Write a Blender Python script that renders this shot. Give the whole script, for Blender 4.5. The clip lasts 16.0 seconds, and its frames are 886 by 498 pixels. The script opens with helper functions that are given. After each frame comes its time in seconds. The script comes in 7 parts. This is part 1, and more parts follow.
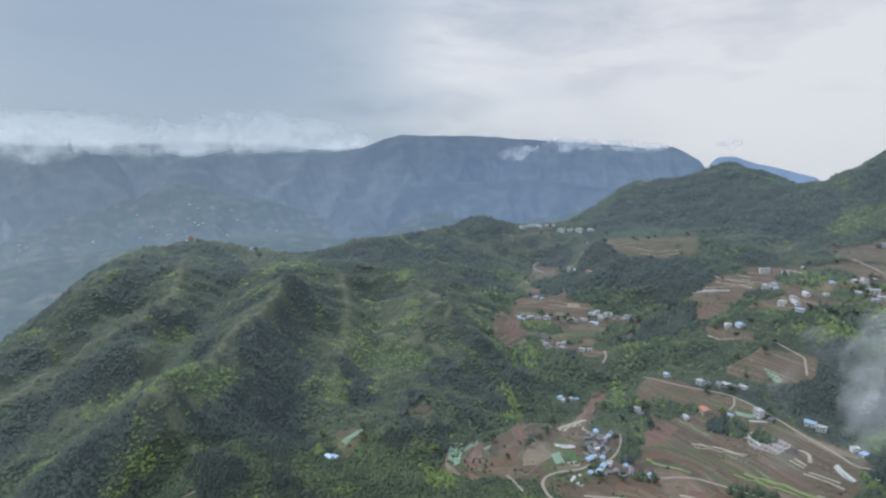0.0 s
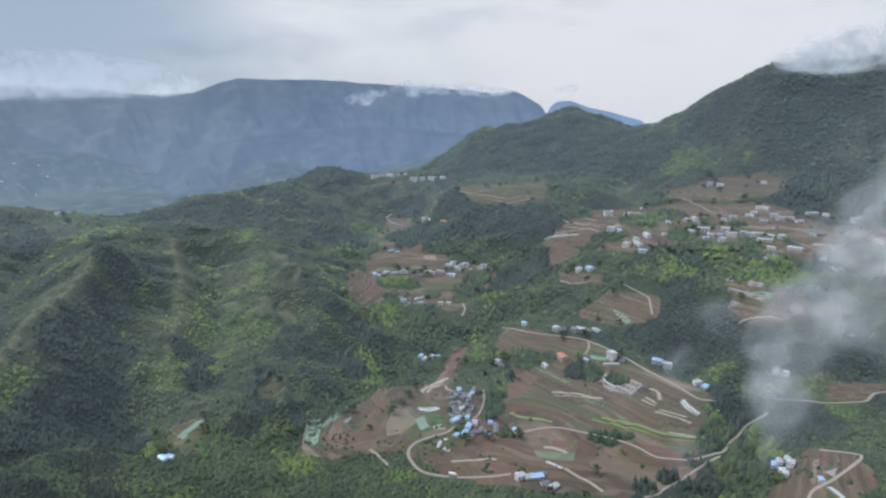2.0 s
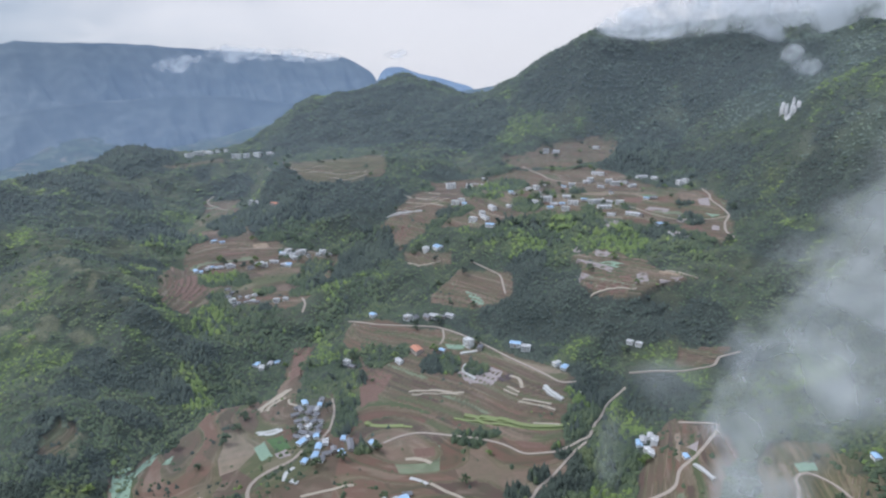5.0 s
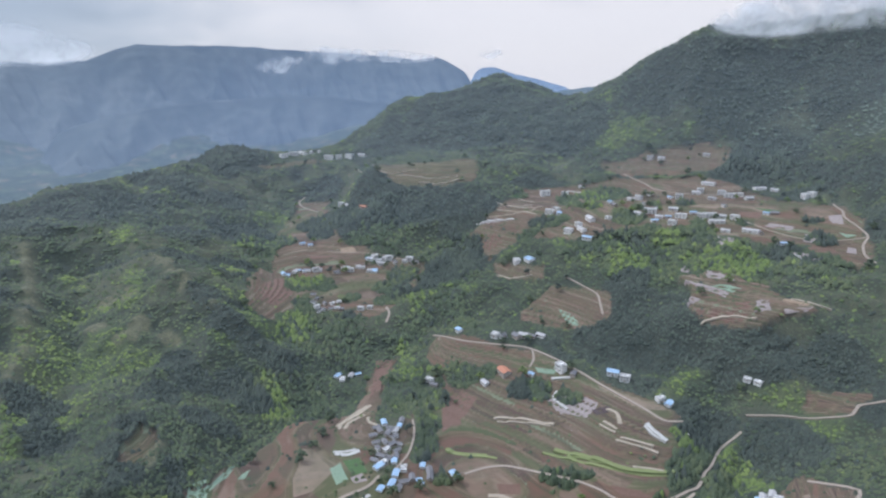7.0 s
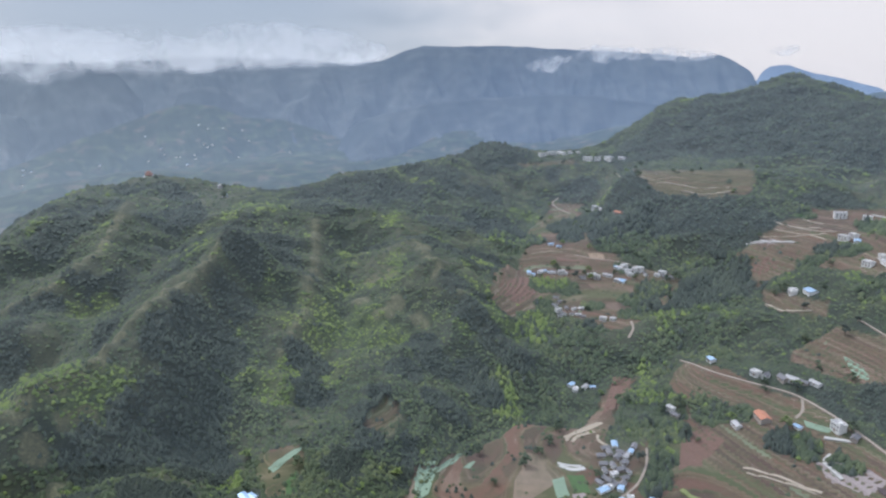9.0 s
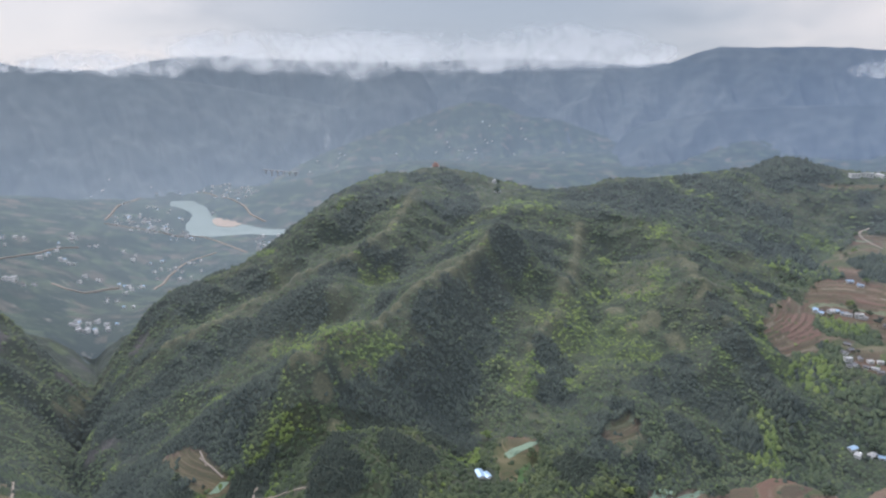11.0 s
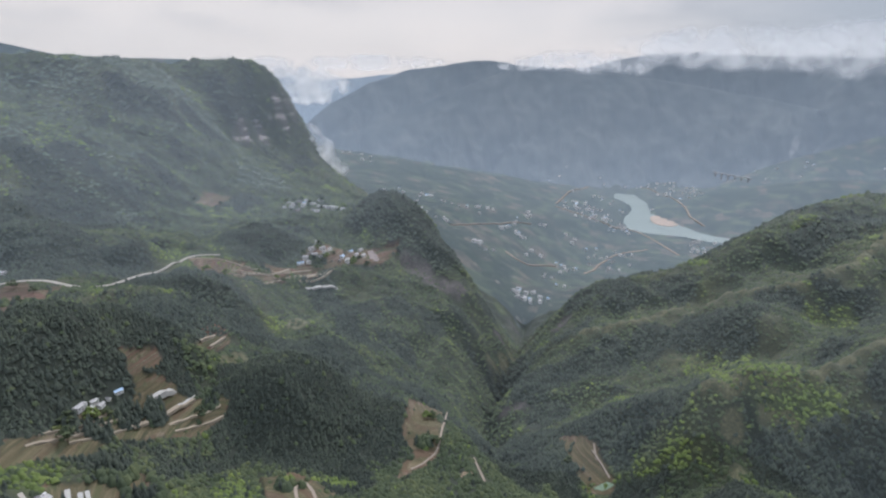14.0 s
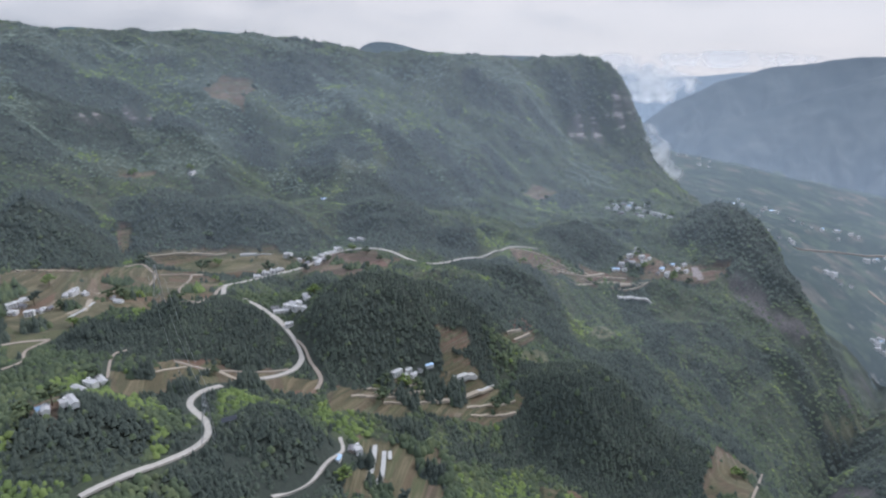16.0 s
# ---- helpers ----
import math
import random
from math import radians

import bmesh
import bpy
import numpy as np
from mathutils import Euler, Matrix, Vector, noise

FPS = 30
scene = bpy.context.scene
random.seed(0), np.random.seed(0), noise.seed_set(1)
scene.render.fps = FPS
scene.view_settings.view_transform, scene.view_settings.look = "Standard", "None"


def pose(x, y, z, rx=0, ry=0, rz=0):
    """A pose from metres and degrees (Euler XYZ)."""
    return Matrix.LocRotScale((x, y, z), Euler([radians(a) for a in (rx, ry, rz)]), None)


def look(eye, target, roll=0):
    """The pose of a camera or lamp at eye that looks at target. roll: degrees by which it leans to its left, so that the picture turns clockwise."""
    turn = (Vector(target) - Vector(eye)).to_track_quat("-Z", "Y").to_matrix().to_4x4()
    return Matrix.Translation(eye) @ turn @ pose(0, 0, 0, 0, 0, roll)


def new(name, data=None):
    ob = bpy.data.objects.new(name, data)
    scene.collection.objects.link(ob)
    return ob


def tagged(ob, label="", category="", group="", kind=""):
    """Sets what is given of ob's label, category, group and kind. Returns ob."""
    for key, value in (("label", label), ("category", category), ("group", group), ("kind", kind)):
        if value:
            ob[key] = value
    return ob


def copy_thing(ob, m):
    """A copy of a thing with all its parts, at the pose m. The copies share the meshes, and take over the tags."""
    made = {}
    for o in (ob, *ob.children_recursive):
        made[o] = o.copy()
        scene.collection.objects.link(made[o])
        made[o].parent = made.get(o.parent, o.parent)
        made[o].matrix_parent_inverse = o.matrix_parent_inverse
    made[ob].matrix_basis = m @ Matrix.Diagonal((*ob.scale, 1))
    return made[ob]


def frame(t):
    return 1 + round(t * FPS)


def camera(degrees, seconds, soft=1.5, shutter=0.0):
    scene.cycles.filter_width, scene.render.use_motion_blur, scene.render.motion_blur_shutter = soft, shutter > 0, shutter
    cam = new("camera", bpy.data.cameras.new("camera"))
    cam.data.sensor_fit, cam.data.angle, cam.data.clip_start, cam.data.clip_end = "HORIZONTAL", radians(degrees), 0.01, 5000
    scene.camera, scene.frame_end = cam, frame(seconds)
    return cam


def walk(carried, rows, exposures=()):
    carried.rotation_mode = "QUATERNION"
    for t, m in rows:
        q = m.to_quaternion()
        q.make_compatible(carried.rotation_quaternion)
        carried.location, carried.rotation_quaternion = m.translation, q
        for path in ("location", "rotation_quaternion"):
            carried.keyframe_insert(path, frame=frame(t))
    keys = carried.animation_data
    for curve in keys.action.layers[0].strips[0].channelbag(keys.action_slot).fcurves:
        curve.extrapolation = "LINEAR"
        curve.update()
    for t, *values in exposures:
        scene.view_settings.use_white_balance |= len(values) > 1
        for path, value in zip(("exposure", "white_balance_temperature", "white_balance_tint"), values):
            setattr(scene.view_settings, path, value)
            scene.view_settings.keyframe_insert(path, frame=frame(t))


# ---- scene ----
FOV = 71.06
PATH = [
    (0.00, 0.03, 0.20, 600.20, 0.00, -8.22, -0.30),
    (0.50, 0.52, 13.45, 600.79, -3.75, -8.81, -0.28),
    (1.00, 3.38, 27.86, 601.14, -7.02, -10.57, -0.13),
    (1.50, 3.77, 39.39, 601.51, -10.47, -11.90, -0.08),
    (2.00, 6.40, 51.99, 601.33, -13.73, -13.07, -0.04),
    (2.50, 8.21, 65.33, 600.68, -16.77, -14.21, -0.20),
    (3.00, 11.84, 77.46, 600.60, -19.98, -14.95, -0.14),
    (3.50, 15.75, 88.98, 600.72, -23.23, -15.79, -0.10),
    (4.00, 20.56, 100.25, 600.54, -26.11, -15.83, -0.02),
    (4.20, 23.27, 104.47, 600.94, -26.88, -15.90, -0.01),
    (5.25, 33.57, 127.77, 601.97, -29.00, -16.02, 0.24),
    (6.30, 43.86, 151.06, 602.99, -26.48, -16.14, 0.48),
    (6.50, 43.72, 154.05, 602.96, -25.67, -16.05, 0.29),
    (7.00, 45.24, 159.18, 603.03, -20.48, -15.97, 0.38),
    (7.50, 47.19, 163.04, 603.39, -14.00, -16.00, 0.43),
    (8.00, 47.30, 166.18, 603.99, -7.72, -15.98, 0.41),
    (8.50, 47.21, 169.61, 604.52, -3.26, -15.96, 0.47),
    (9.00, 47.21, 171.55, 604.98, 3.01, -15.93, 0.45),
    (9.20, 47.19, 171.87, 605.97, 5.53, -15.92, 0.54),
    (10.25, 47.58, 167.98, 608.11, 18.40, -15.93, 0.07),
    (11.30, 47.98, 164.10, 610.25, 31.51, -15.94, -0.39),
    (11.50, 47.46, 165.74, 611.01, 34.19, -16.04, -0.34),
    (12.00, 45.57, 167.97, 611.38, 40.38, -16.12, -0.31),
    (12.50, 45.94, 168.74, 611.80, 46.76, -16.15, -0.25),
    (13.00, 44.28, 169.94, 612.42, 53.17, -16.21, -0.20),
    (13.50, 41.75, 171.15, 612.83, 60.01, -16.26, -0.25),
    (14.00, 38.10, 173.51, 612.28, 67.38, -16.34, -0.19),
    (14.50, 33.69, 174.58, 612.54, 74.86, -16.45, -0.30),
    (15.00, 27.60, 175.63, 612.00, 82.32, -16.55, -0.37),
    (15.50, 21.35, 176.15, 612.62, 89.70, -16.68, -0.36),
    (16.00, 15.24, 175.59, 612.78, 97.16, -16.76, -0.36),
]
cam = camera(FOV, 16.0, soft=2.35)
# the gimbal: turn, then tilt, then lean
walk(cam, [(t, pose(x, y, z, 0, 0, yaw) @ pose(0, 0, 0, 90 + pitch) @ pose(0, 0, 0, 0, 0, -roll))
           for t, x, y, z, yaw, pitch, roll in PATH],
     exposures=((0.0, -0.10, 5620, 9), (2.0, -0.06, 5600, 10), (4.2, 0.0, 5560, 12), (9.0, 0.05, 5760, 14), (12.5, 0.03, 6060, 16), (14.5, -0.12, 5980, 15), (16.0, -0.05, 5700, 15)))

# ---- sky and sun ----
SUN_AZIMUTH, SUN_HEIGHT = 50.0, 48.0


def nodes_of(holder):
    holder.use_nodes = True
    tree = holder.node_tree
    tree.nodes.clear()

    def add(kind, *links, **values):
        n = tree.nodes.new(kind)
        for key, value in values.items():
            if key.startswith("in_"):
                key = key[3:]
                n.inputs[int(key) if key.isdigit() else key].default_value = value
            else:
                setattr(n, key, value)
        for slot, source in links:
            tree.links.new(source, n.inputs[slot])
        return n

    def math_(op, a, b=0.0, c=None):
        n = tree.nodes.new("ShaderNodeMath")
        n.operation = op
        for k, v in enumerate((a, b) if c is None else (a, b, c)):
            if isinstance(v, (int, float)):
                n.inputs[k].default_value = v
            else:
                tree.links.new(v, n.inputs[k])
        return n.outputs[0]

    def blend(f, a, b, mode="MIX"):
        n = tree.nodes.new("ShaderNodeMix")
        n.data_type, n.blend_type = "RGBA", mode
        for k, v in ((0, f), (6, a), (7, b)):
            if isinstance(v, (int, float)):
                n.inputs[k].default_value = v
            elif isinstance(v, tuple):
                n.inputs[k].default_value = (*v, 1)
            else:
                tree.links.new(v, n.inputs[k])
        return n.outputs[2]

    def ramp(f, *stops, interpolation="LINEAR"):
        n = tree.nodes.new("ShaderNodeValToRGB")
        n.color_ramp.interpolation = interpolation
        e = n.color_ramp.elements
        while len(e) < len(stops):
            e.new(0.5)
        for k, (at, c) in enumerate(stops):
            e[k].position = at
            e[k].color = (*c, 1) if isinstance(c, tuple) else (c, c, c, 1)
        tree.links.new(f, n.inputs[0])
        return n.outputs[0]

    return tree, add, math_, blend, ramp


world = bpy.data.worlds.new("overcast_sky")
scene.world = world
tree, add, math_, blend, ramp = nodes_of(world)
clear = add("ShaderNodeTexSky", sky_type="NISHITA", sun_disc=False, sun_elevation=radians(SUN_HEIGHT),
            sun_rotation=radians(-SUN_AZIMUTH), altitude=1200, air_density=1.2, dust_density=2.0)
way = add("ShaderNodeTexCoord").outputs["Generated"]
parts = add("ShaderNodeSeparateXYZ", (0, way)).outputs
# the cloud deck: broad grey and bright sheets, drawn out along the horizon
squeeze = add("ShaderNodeMapping", (0, way), vector_type="POINT")
squeeze.inputs["Scale"].default_value = (1.0, 1.0, 3.2)
broad = add("ShaderNodeTexNoise", (0, squeeze.outputs[0]), in_Scale=1.6, in_Detail=5.0, in_Roughness=0.5)
fine = add("ShaderNodeTexNoise", (0, squeeze.outputs[0]), in_Scale=6.0, in_Detail=6.0, in_Roughness=0.55, in_Distortion=0.4)
sheets = math_("ADD", math_("MULTIPLY", broad.outputs["Fac"], 0.55), math_("MULTIPLY", fine.outputs["Fac"], 0.45))
deck = ramp(sheets, (0.36, (0.38, 0.40, 0.42)), (0.47, (0.57, 0.58, 0.58)), (0.55, (0.72, 0.70, 0.67)), (0.65, (0.86, 0.81, 0.75)))
# brighter towards the break in the clouds, at the right of the far range
glow = add("ShaderNodeVectorMath", (0, way), operation="DOT_PRODUCT", in_1=(0.55, 0.82, 0.14))
opening = ramp(glow.outputs["Value"], (0.80, 0.0), (0.985, 1.0))
deck = blend(opening, deck, (0.89, 0.82, 0.75))
# paler haze over the river gorge, and a heavy grey cloud above the far range
gorge_way = add("ShaderNodeVectorMath", (0, way), operation="DOT_PRODUCT", in_1=(-0.87, 0.48, 0.10))
deck = blend(math_("MULTIPLY", ramp(gorge_way.outputs["Value"], (0.70, 0.0), (0.97, 1.0)), 0.55), deck, (0.80, 0.77, 0.73))
west_way = add("ShaderNodeVectorMath", (0, way), operation="DOT_PRODUCT", in_1=(-0.98, -0.12, 0.10))
deck = blend(math_("MULTIPLY", ramp(west_way.outputs["Value"], (0.70, 0.0), (0.97, 1.0)), 0.65), deck, (0.96, 0.89, 0.80))
grey_way = add("ShaderNodeVectorMath", (0, way), operation="DOT_PRODUCT", in_1=(-0.33, 0.91, 0.235))
grey = math_("ADD", grey_way.outputs["Value"], math_("MULTIPLY", math_("SUBTRACT", fine.outputs["Fac"], 0.5), 0.10))
deck = blend(math_("MULTIPLY", ramp(grey, (0.955, 0.0), (0.999, 1.0)), 0.8), deck, (0.36, 0.41, 0.46))
low_grey = add("ShaderNodeVectorMath", (0, way), operation="DOT_PRODUCT", in_1=(-0.42, 0.90, 0.09))
deck = blend(math_("MULTIPLY", ramp(low_grey.outputs["Value"], (0.90, 0.0), (0.985, 1.0)), 0.85), deck, (0.40, 0.455, 0.50))
# heavier grey higher up
height = ramp(math_("ADD", parts[2], math_("MULTIPLY", math_("SUBTRACT", sheets, 0.5), -0.75)), (0.10, 0.0), (0.30, 1.0))
deck = blend(math_("MULTIPLY", height, 0.62), deck, (0.36, 0.40, 0.45))
# an overcast sky grows three times as bright from the horizon to the zenith
rise = math_("MAXIMUM", math_("SUBTRACT", parts[2], 0.22), 0.0)
sky_gain = math_("ADD", 1.0, math_("MULTIPLY", rise, 3.6))
sky = blend(0.93, blend(1.0, clear.outputs[0], (0.10, 0.10, 0.10), "MULTIPLY"), deck)
shade = add("ShaderNodeBackground", (0, sky), (1, sky_gain))
add("ShaderNodeOutputWorld", (0, shade.outputs[0]))

sun = new("sun", bpy.data.lights.new("sun", "SUN"))
sun.data.energy, sun.data.angle, sun.data.color = 2.5, radians(14), (1.0, 0.95, 0.87)
a, e = radians(SUN_AZIMUTH), radians(SUN_HEIGHT)
sun.matrix_world = look((0, 0, 0), (math.sin(a) * math.cos(e), -math.cos(a) * math.cos(e), -math.sin(e)))
sun.location = (0, 0, 1500)

# ---- materials ----
def surface(name, rough=0.9, metal=0.0, spec=0.3):
    m = bpy.data.materials.new(name)
    tree, add, math_, blend, ramp = nodes_of(m)
    body = add("ShaderNodeBsdfPrincipled", in_Roughness=rough, in_Metallic=metal)
    body.inputs["Specular IOR Level"].default_value = spec
    add("ShaderNodeOutputMaterial", (0, body.outputs[0]))
    place = add("ShaderNodeNewGeometry").outputs["Position"]
    return m, tree, add, math_, blend, ramp, body, place


def speckle(add, place, scale, detail=4.0, rough=0.6):
    return add("ShaderNodeTexNoise", (0, place), in_Scale=scale, in_Detail=detail, in_Roughness=rough).outputs["Fac"]


def rough_relief(tree, add, body, height, distance, strength=0.7):
    b = add("ShaderNodeBump", ("Height", height), in_Strength=strength, in_Distance=distance)
    tree.links.new(b.outputs[0], body.inputs["Normal"])


def make_land():
    m, tree, add, math_, blend, ramp, body, place = surface("land")
    field = add("ShaderNodeAttribute", attribute_name="field").outputs["Fac"]
    rock = add("ShaderNodeAttribute", attribute_name="rock").outputs["Fac"]
    meadow = add("ShaderNodeAttribute", attribute_name="meadow").outputs["Fac"]
    wide, mid, small = speckle(add, place, 0.012), speckle(add, place, 0.06, 5.0), speckle(add, place, 0.45, 4.0, 0.7)
    scrub = ramp(mid, (0.30, (0.027, 0.034, 0.024)), (0.46, (0.034, 0.043, 0.028)), (0.58, (0.044, 0.053, 0.031)), (0.74, (0.068, 0.074, 0.041)))
    scrub = blend(math_("MULTIPLY", ramp(wide, (0.45, 0.0), (0.65, 1.0)), 0.55), scrub, (0.037, 0.046, 0.035))
    pine = add("ShaderNodeAttribute", attribute_name="pine").outputs["Fac"]
    fresh = add("ShaderNodeAttribute", attribute_name="fresh").outputs["Fac"]
    scrub = blend(math_("MULTIPLY", fresh, 0.9), scrub, ramp(small, (0.35, (0.046, 0.060, 0.028)), (0.65, (0.084, 0.106, 0.043))))
    # high slopes take a paler grey-green here in place of haze
    haze_scrub = add("ShaderNodeAttribute", attribute_name="haze_scrub").outputs["Fac"]
    scrub = blend(math_("MULTIPLY", math_("MULTIPLY", haze_scrub, ramp(wide, (0.36, 0.55), (0.60, 1.0))), 0.85), scrub, ramp(small, (0.35, (0.040, 0.050, 0.038)), (0.65, (0.066, 0.080, 0.056))))
    dry = ramp(small, (0.35, (0.098, 0.092, 0.060)), (0.55, (0.122, 0.122, 0.066)), (0.70, (0.185, 0.165, 0.100)))
    scrub = blend(math_("MULTIPLY", meadow, 0.8), scrub, dry)
    scrub = blend(math_("MULTIPLY", pine, 0.85), scrub, ramp(small, (0.35, (0.028, 0.034, 0.028)), (0.65, (0.039, 0.047, 0.036))))
    scrub = blend(math_("MULTIPLY", ramp(small, (0.35, 1.0), (0.6, 0.0)), 0.25), scrub, (0.028, 0.036, 0.028))
    # tilled plots: one colour for each terrace and stretch of it
    xyz = add("ShaderNodeSeparateXYZ", (0, place)).outputs
    terrace = add("ShaderNodeAttribute", attribute_name="terrace").outputs["Fac"]
    flat = add("ShaderNodeCombineXYZ", (0, math_("MULTIPLY", xyz[0], 0.013)), (1, math_("MULTIPLY", xyz[1], 0.013)), (2, math_("MULTIPLY", terrace, 7.31)))
    cell = add("ShaderNodeTexVoronoi", (0, flat.outputs[0]), in_Scale=1.0, voronoi_dimensions="3D").outputs["Color"]
    pick = add("ShaderNodeSeparateColor", (0, cell)).outputs
    crop = ramp(pick[0], (0.0, (0.092, 0.064, 0.052)), (0.16, (0.158, 0.100, 0.074)), (0.32, (0.118, 0.087, 0.064)), (0.44, (0.098, 0.112, 0.056)), (0.53, (0.188, 0.142, 0.107)),
                (0.63, (0.136, 0.083, 0.061)), (0.76, (0.076, 0.100, 0.045)), (0.85, (0.255, 0.212, 0.165)), (0.91, (0.108, 0.079, 0.062)), (0.97, (0.190, 0.235, 0.155)), interpolation="CONSTANT")
    crop = blend(math_("MULTIPLY", small, 0.55), crop, blend(0.5, crop, (0.08, 0.065, 0.045)))
    crop = blend(math_("MULTIPLY", ramp(mid, (0.44, 0.0), (0.62, 1.0)), 0.35), crop, (0.072, 0.088, 0.048))
    # furrows and narrow beds that follow the contour
    beds_way = add("ShaderNodeCombineXYZ", (0, math_("MULTIPLY", xyz[0], 0.02)), (1, math_("MULTIPLY", xyz[1], 0.02)), (2, math_("MULTIPLY", xyz[2], 1.7)))
    furrow = add("ShaderNodeTexNoise", (0, beds_way.outputs[0]), in_Scale=1.0, in_Detail=3.0, in_Roughness=0.6).outputs["Fac"]
    crop = blend(math_("MULTIPLY", ramp(furrow, (0.56, 0.0), (0.64, 1.0)), 0.42), crop, (0.235, 0.195, 0.150))
    crop = blend(math_("MULTIPLY", ramp(furrow, (0.36, 1.0), (0.44, 0.0)), 0.6), crop, (0.066, 0.070, 0.044))
    young = add("ShaderNodeAttribute", attribute_name="lush").outputs["Fac"]
    grass = ramp(furrow, (0.36, (0.056, 0.066, 0.034)), (0.50, (0.088, 0.092, 0.048)), (0.62, (0.160, 0.146, 0.086)))
    crop = blend(math_("MULTIPLY", young, math_("MULTIPLY", ramp(pick[1], (0.25, 0.3), (0.45, 1.0)), 0.75)), crop, grass)
    bank = add("ShaderNodeAttribute", attribute_name="bank").outputs["Fac"]
    crop = blend(math_("MULTIPLY", bank, 0.7), crop, ramp(mid, (0.38, (0.058, 0.078, 0.036)), (0.50, (0.115, 0.115, 0.062)), (0.64, (0.21, 0.18, 0.125))))
    stone = ramp(small, (0.3, (0.042, 0.040, 0.039)), (0.55, (0.078, 0.072, 0.067)), (0.75, (0.130, 0.116, 0.106)))
    beds = add("ShaderNodeTexNoise", (0, add("ShaderNodeCombineXYZ", (0, math_("MULTIPLY", xyz[0], 0.012)), (1, math_("MULTIPLY", xyz[1], 0.012)), (2, math_("MULTIPLY", xyz[2], 0.11))).outputs[0]), in_Scale=1.0, in_Detail=4.0)
    stone = blend(math_("MULTIPLY", math_("MULTIPLY", ramp(beds.outputs["Fac"], (0.50, 0.0), (0.60, 1.0)), ramp(math_("MULTIPLY", xyz[2], 0.001), (0.42, 0.0), (0.46, 1.0))), 0.7), stone, (0.36, 0.31, 0.285))
    colour = blend(field, scrub, blend(1.0, crop, (0.82, 0.755, 0.715), "MULTIPLY"))
    colour = blend(rock, colour, stone)
    tree.links.new(colour, body.inputs["Base Color"])
    rough_relief(tree, add, body, small, 1.0, 0.5)
    return m


def make_haze_glow_land(name, low, high, strength, bare=(0.30, 0.27, 0.25), bare_share=0.10, patches=0.0):
    """Far land whose own glow stands in for the air before it: bluer to the north, greyer over the gorge, thicker low
    down and far off.
    """
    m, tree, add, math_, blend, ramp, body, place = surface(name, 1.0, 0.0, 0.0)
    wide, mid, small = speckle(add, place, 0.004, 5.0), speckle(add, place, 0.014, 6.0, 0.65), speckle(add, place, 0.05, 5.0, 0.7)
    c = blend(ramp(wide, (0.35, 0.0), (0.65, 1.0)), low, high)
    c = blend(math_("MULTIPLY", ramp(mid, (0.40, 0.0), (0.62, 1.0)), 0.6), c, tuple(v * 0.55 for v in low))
    if patches:
        plots = add("ShaderNodeTexVoronoi", (0, place), in_Scale=0.026).outputs["Color"]
        pick = add("ShaderNodeSeparateColor", (0, plots)).outputs[0]
        tone = ramp(pick, (0.0, (0.030, 0.040, 0.030)), (0.45, (0.070, 0.085, 0.050)), (0.66, (0.16, 0.12, 0.09)), (0.82, (0.10, 0.12, 0.06)), interpolation="CONSTANT")
        c = blend(math_("MULTIPLY", ramp(mid, (0.40, 1.0), (0.58, 0.15)), patches), c, tone)
    c = blend(math_("MULTIPLY", ramp(small, (0.60, 0.0), (0.72, 1.0)), bare_share), c, bare)
    tree.links.new(c, body.inputs["Base Color"])
    # haze put into the emission, by heading, distance and height
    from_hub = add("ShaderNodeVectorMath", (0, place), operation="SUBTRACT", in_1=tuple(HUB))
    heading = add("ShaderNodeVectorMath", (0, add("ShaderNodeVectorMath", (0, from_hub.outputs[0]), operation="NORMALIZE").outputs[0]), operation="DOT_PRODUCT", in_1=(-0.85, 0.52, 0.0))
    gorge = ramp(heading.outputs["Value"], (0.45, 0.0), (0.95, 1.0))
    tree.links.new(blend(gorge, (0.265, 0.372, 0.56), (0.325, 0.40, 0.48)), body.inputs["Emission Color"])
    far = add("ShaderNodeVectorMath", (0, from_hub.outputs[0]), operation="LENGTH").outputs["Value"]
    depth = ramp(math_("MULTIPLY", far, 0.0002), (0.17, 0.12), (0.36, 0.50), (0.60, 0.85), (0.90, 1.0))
    low_haze_glow = ramp(math_("MULTIPLY", add("ShaderNodeSeparateXYZ", (0, place)).outputs[2], 0.001), (0.05, 1.22), (0.28, 0.90), (0.70, 0.60))
    tree.links.new(math_("MULTIPLY", math_("MULTIPLY", low_haze_glow, depth), strength), body.inputs["Emission Strength"])
    return m


HUB = np.array((28.0, 126.0, 600.0))
LAND_COVER = make_land()
VALLEY = make_haze_glow_land("valley_land_haze_glow", (0.040, 0.052, 0.042), (0.060, 0.067, 0.054), 0.43, (0.36, 0.31, 0.27), 0.40, 0.45)
FAR_HILL = make_haze_glow_land("far_hill_haze_glow", (0.050, 0.064, 0.052), (0.066, 0.074, 0.060), 0.46, (0.34, 0.28, 0.25), 0.30, 0.45)
FAR_SLOPE = make_haze_glow_land("far_mountain_haze_glow", (0.044, 0.052, 0.052), (0.078, 0.084, 0.078), 0.54, (0.34, 0.31, 0.29), 0.16)
FARTHEST = make_haze_glow_land("farthest_haze_glow", (0.05, 0.06, 0.065), (0.06, 0.07, 0.07), 0.95)
PLATEAU = make_haze_glow_land("plateau_haze_glow", (0.045, 0.065, 0.045), (0.075, 0.100, 0.055), 0.42)


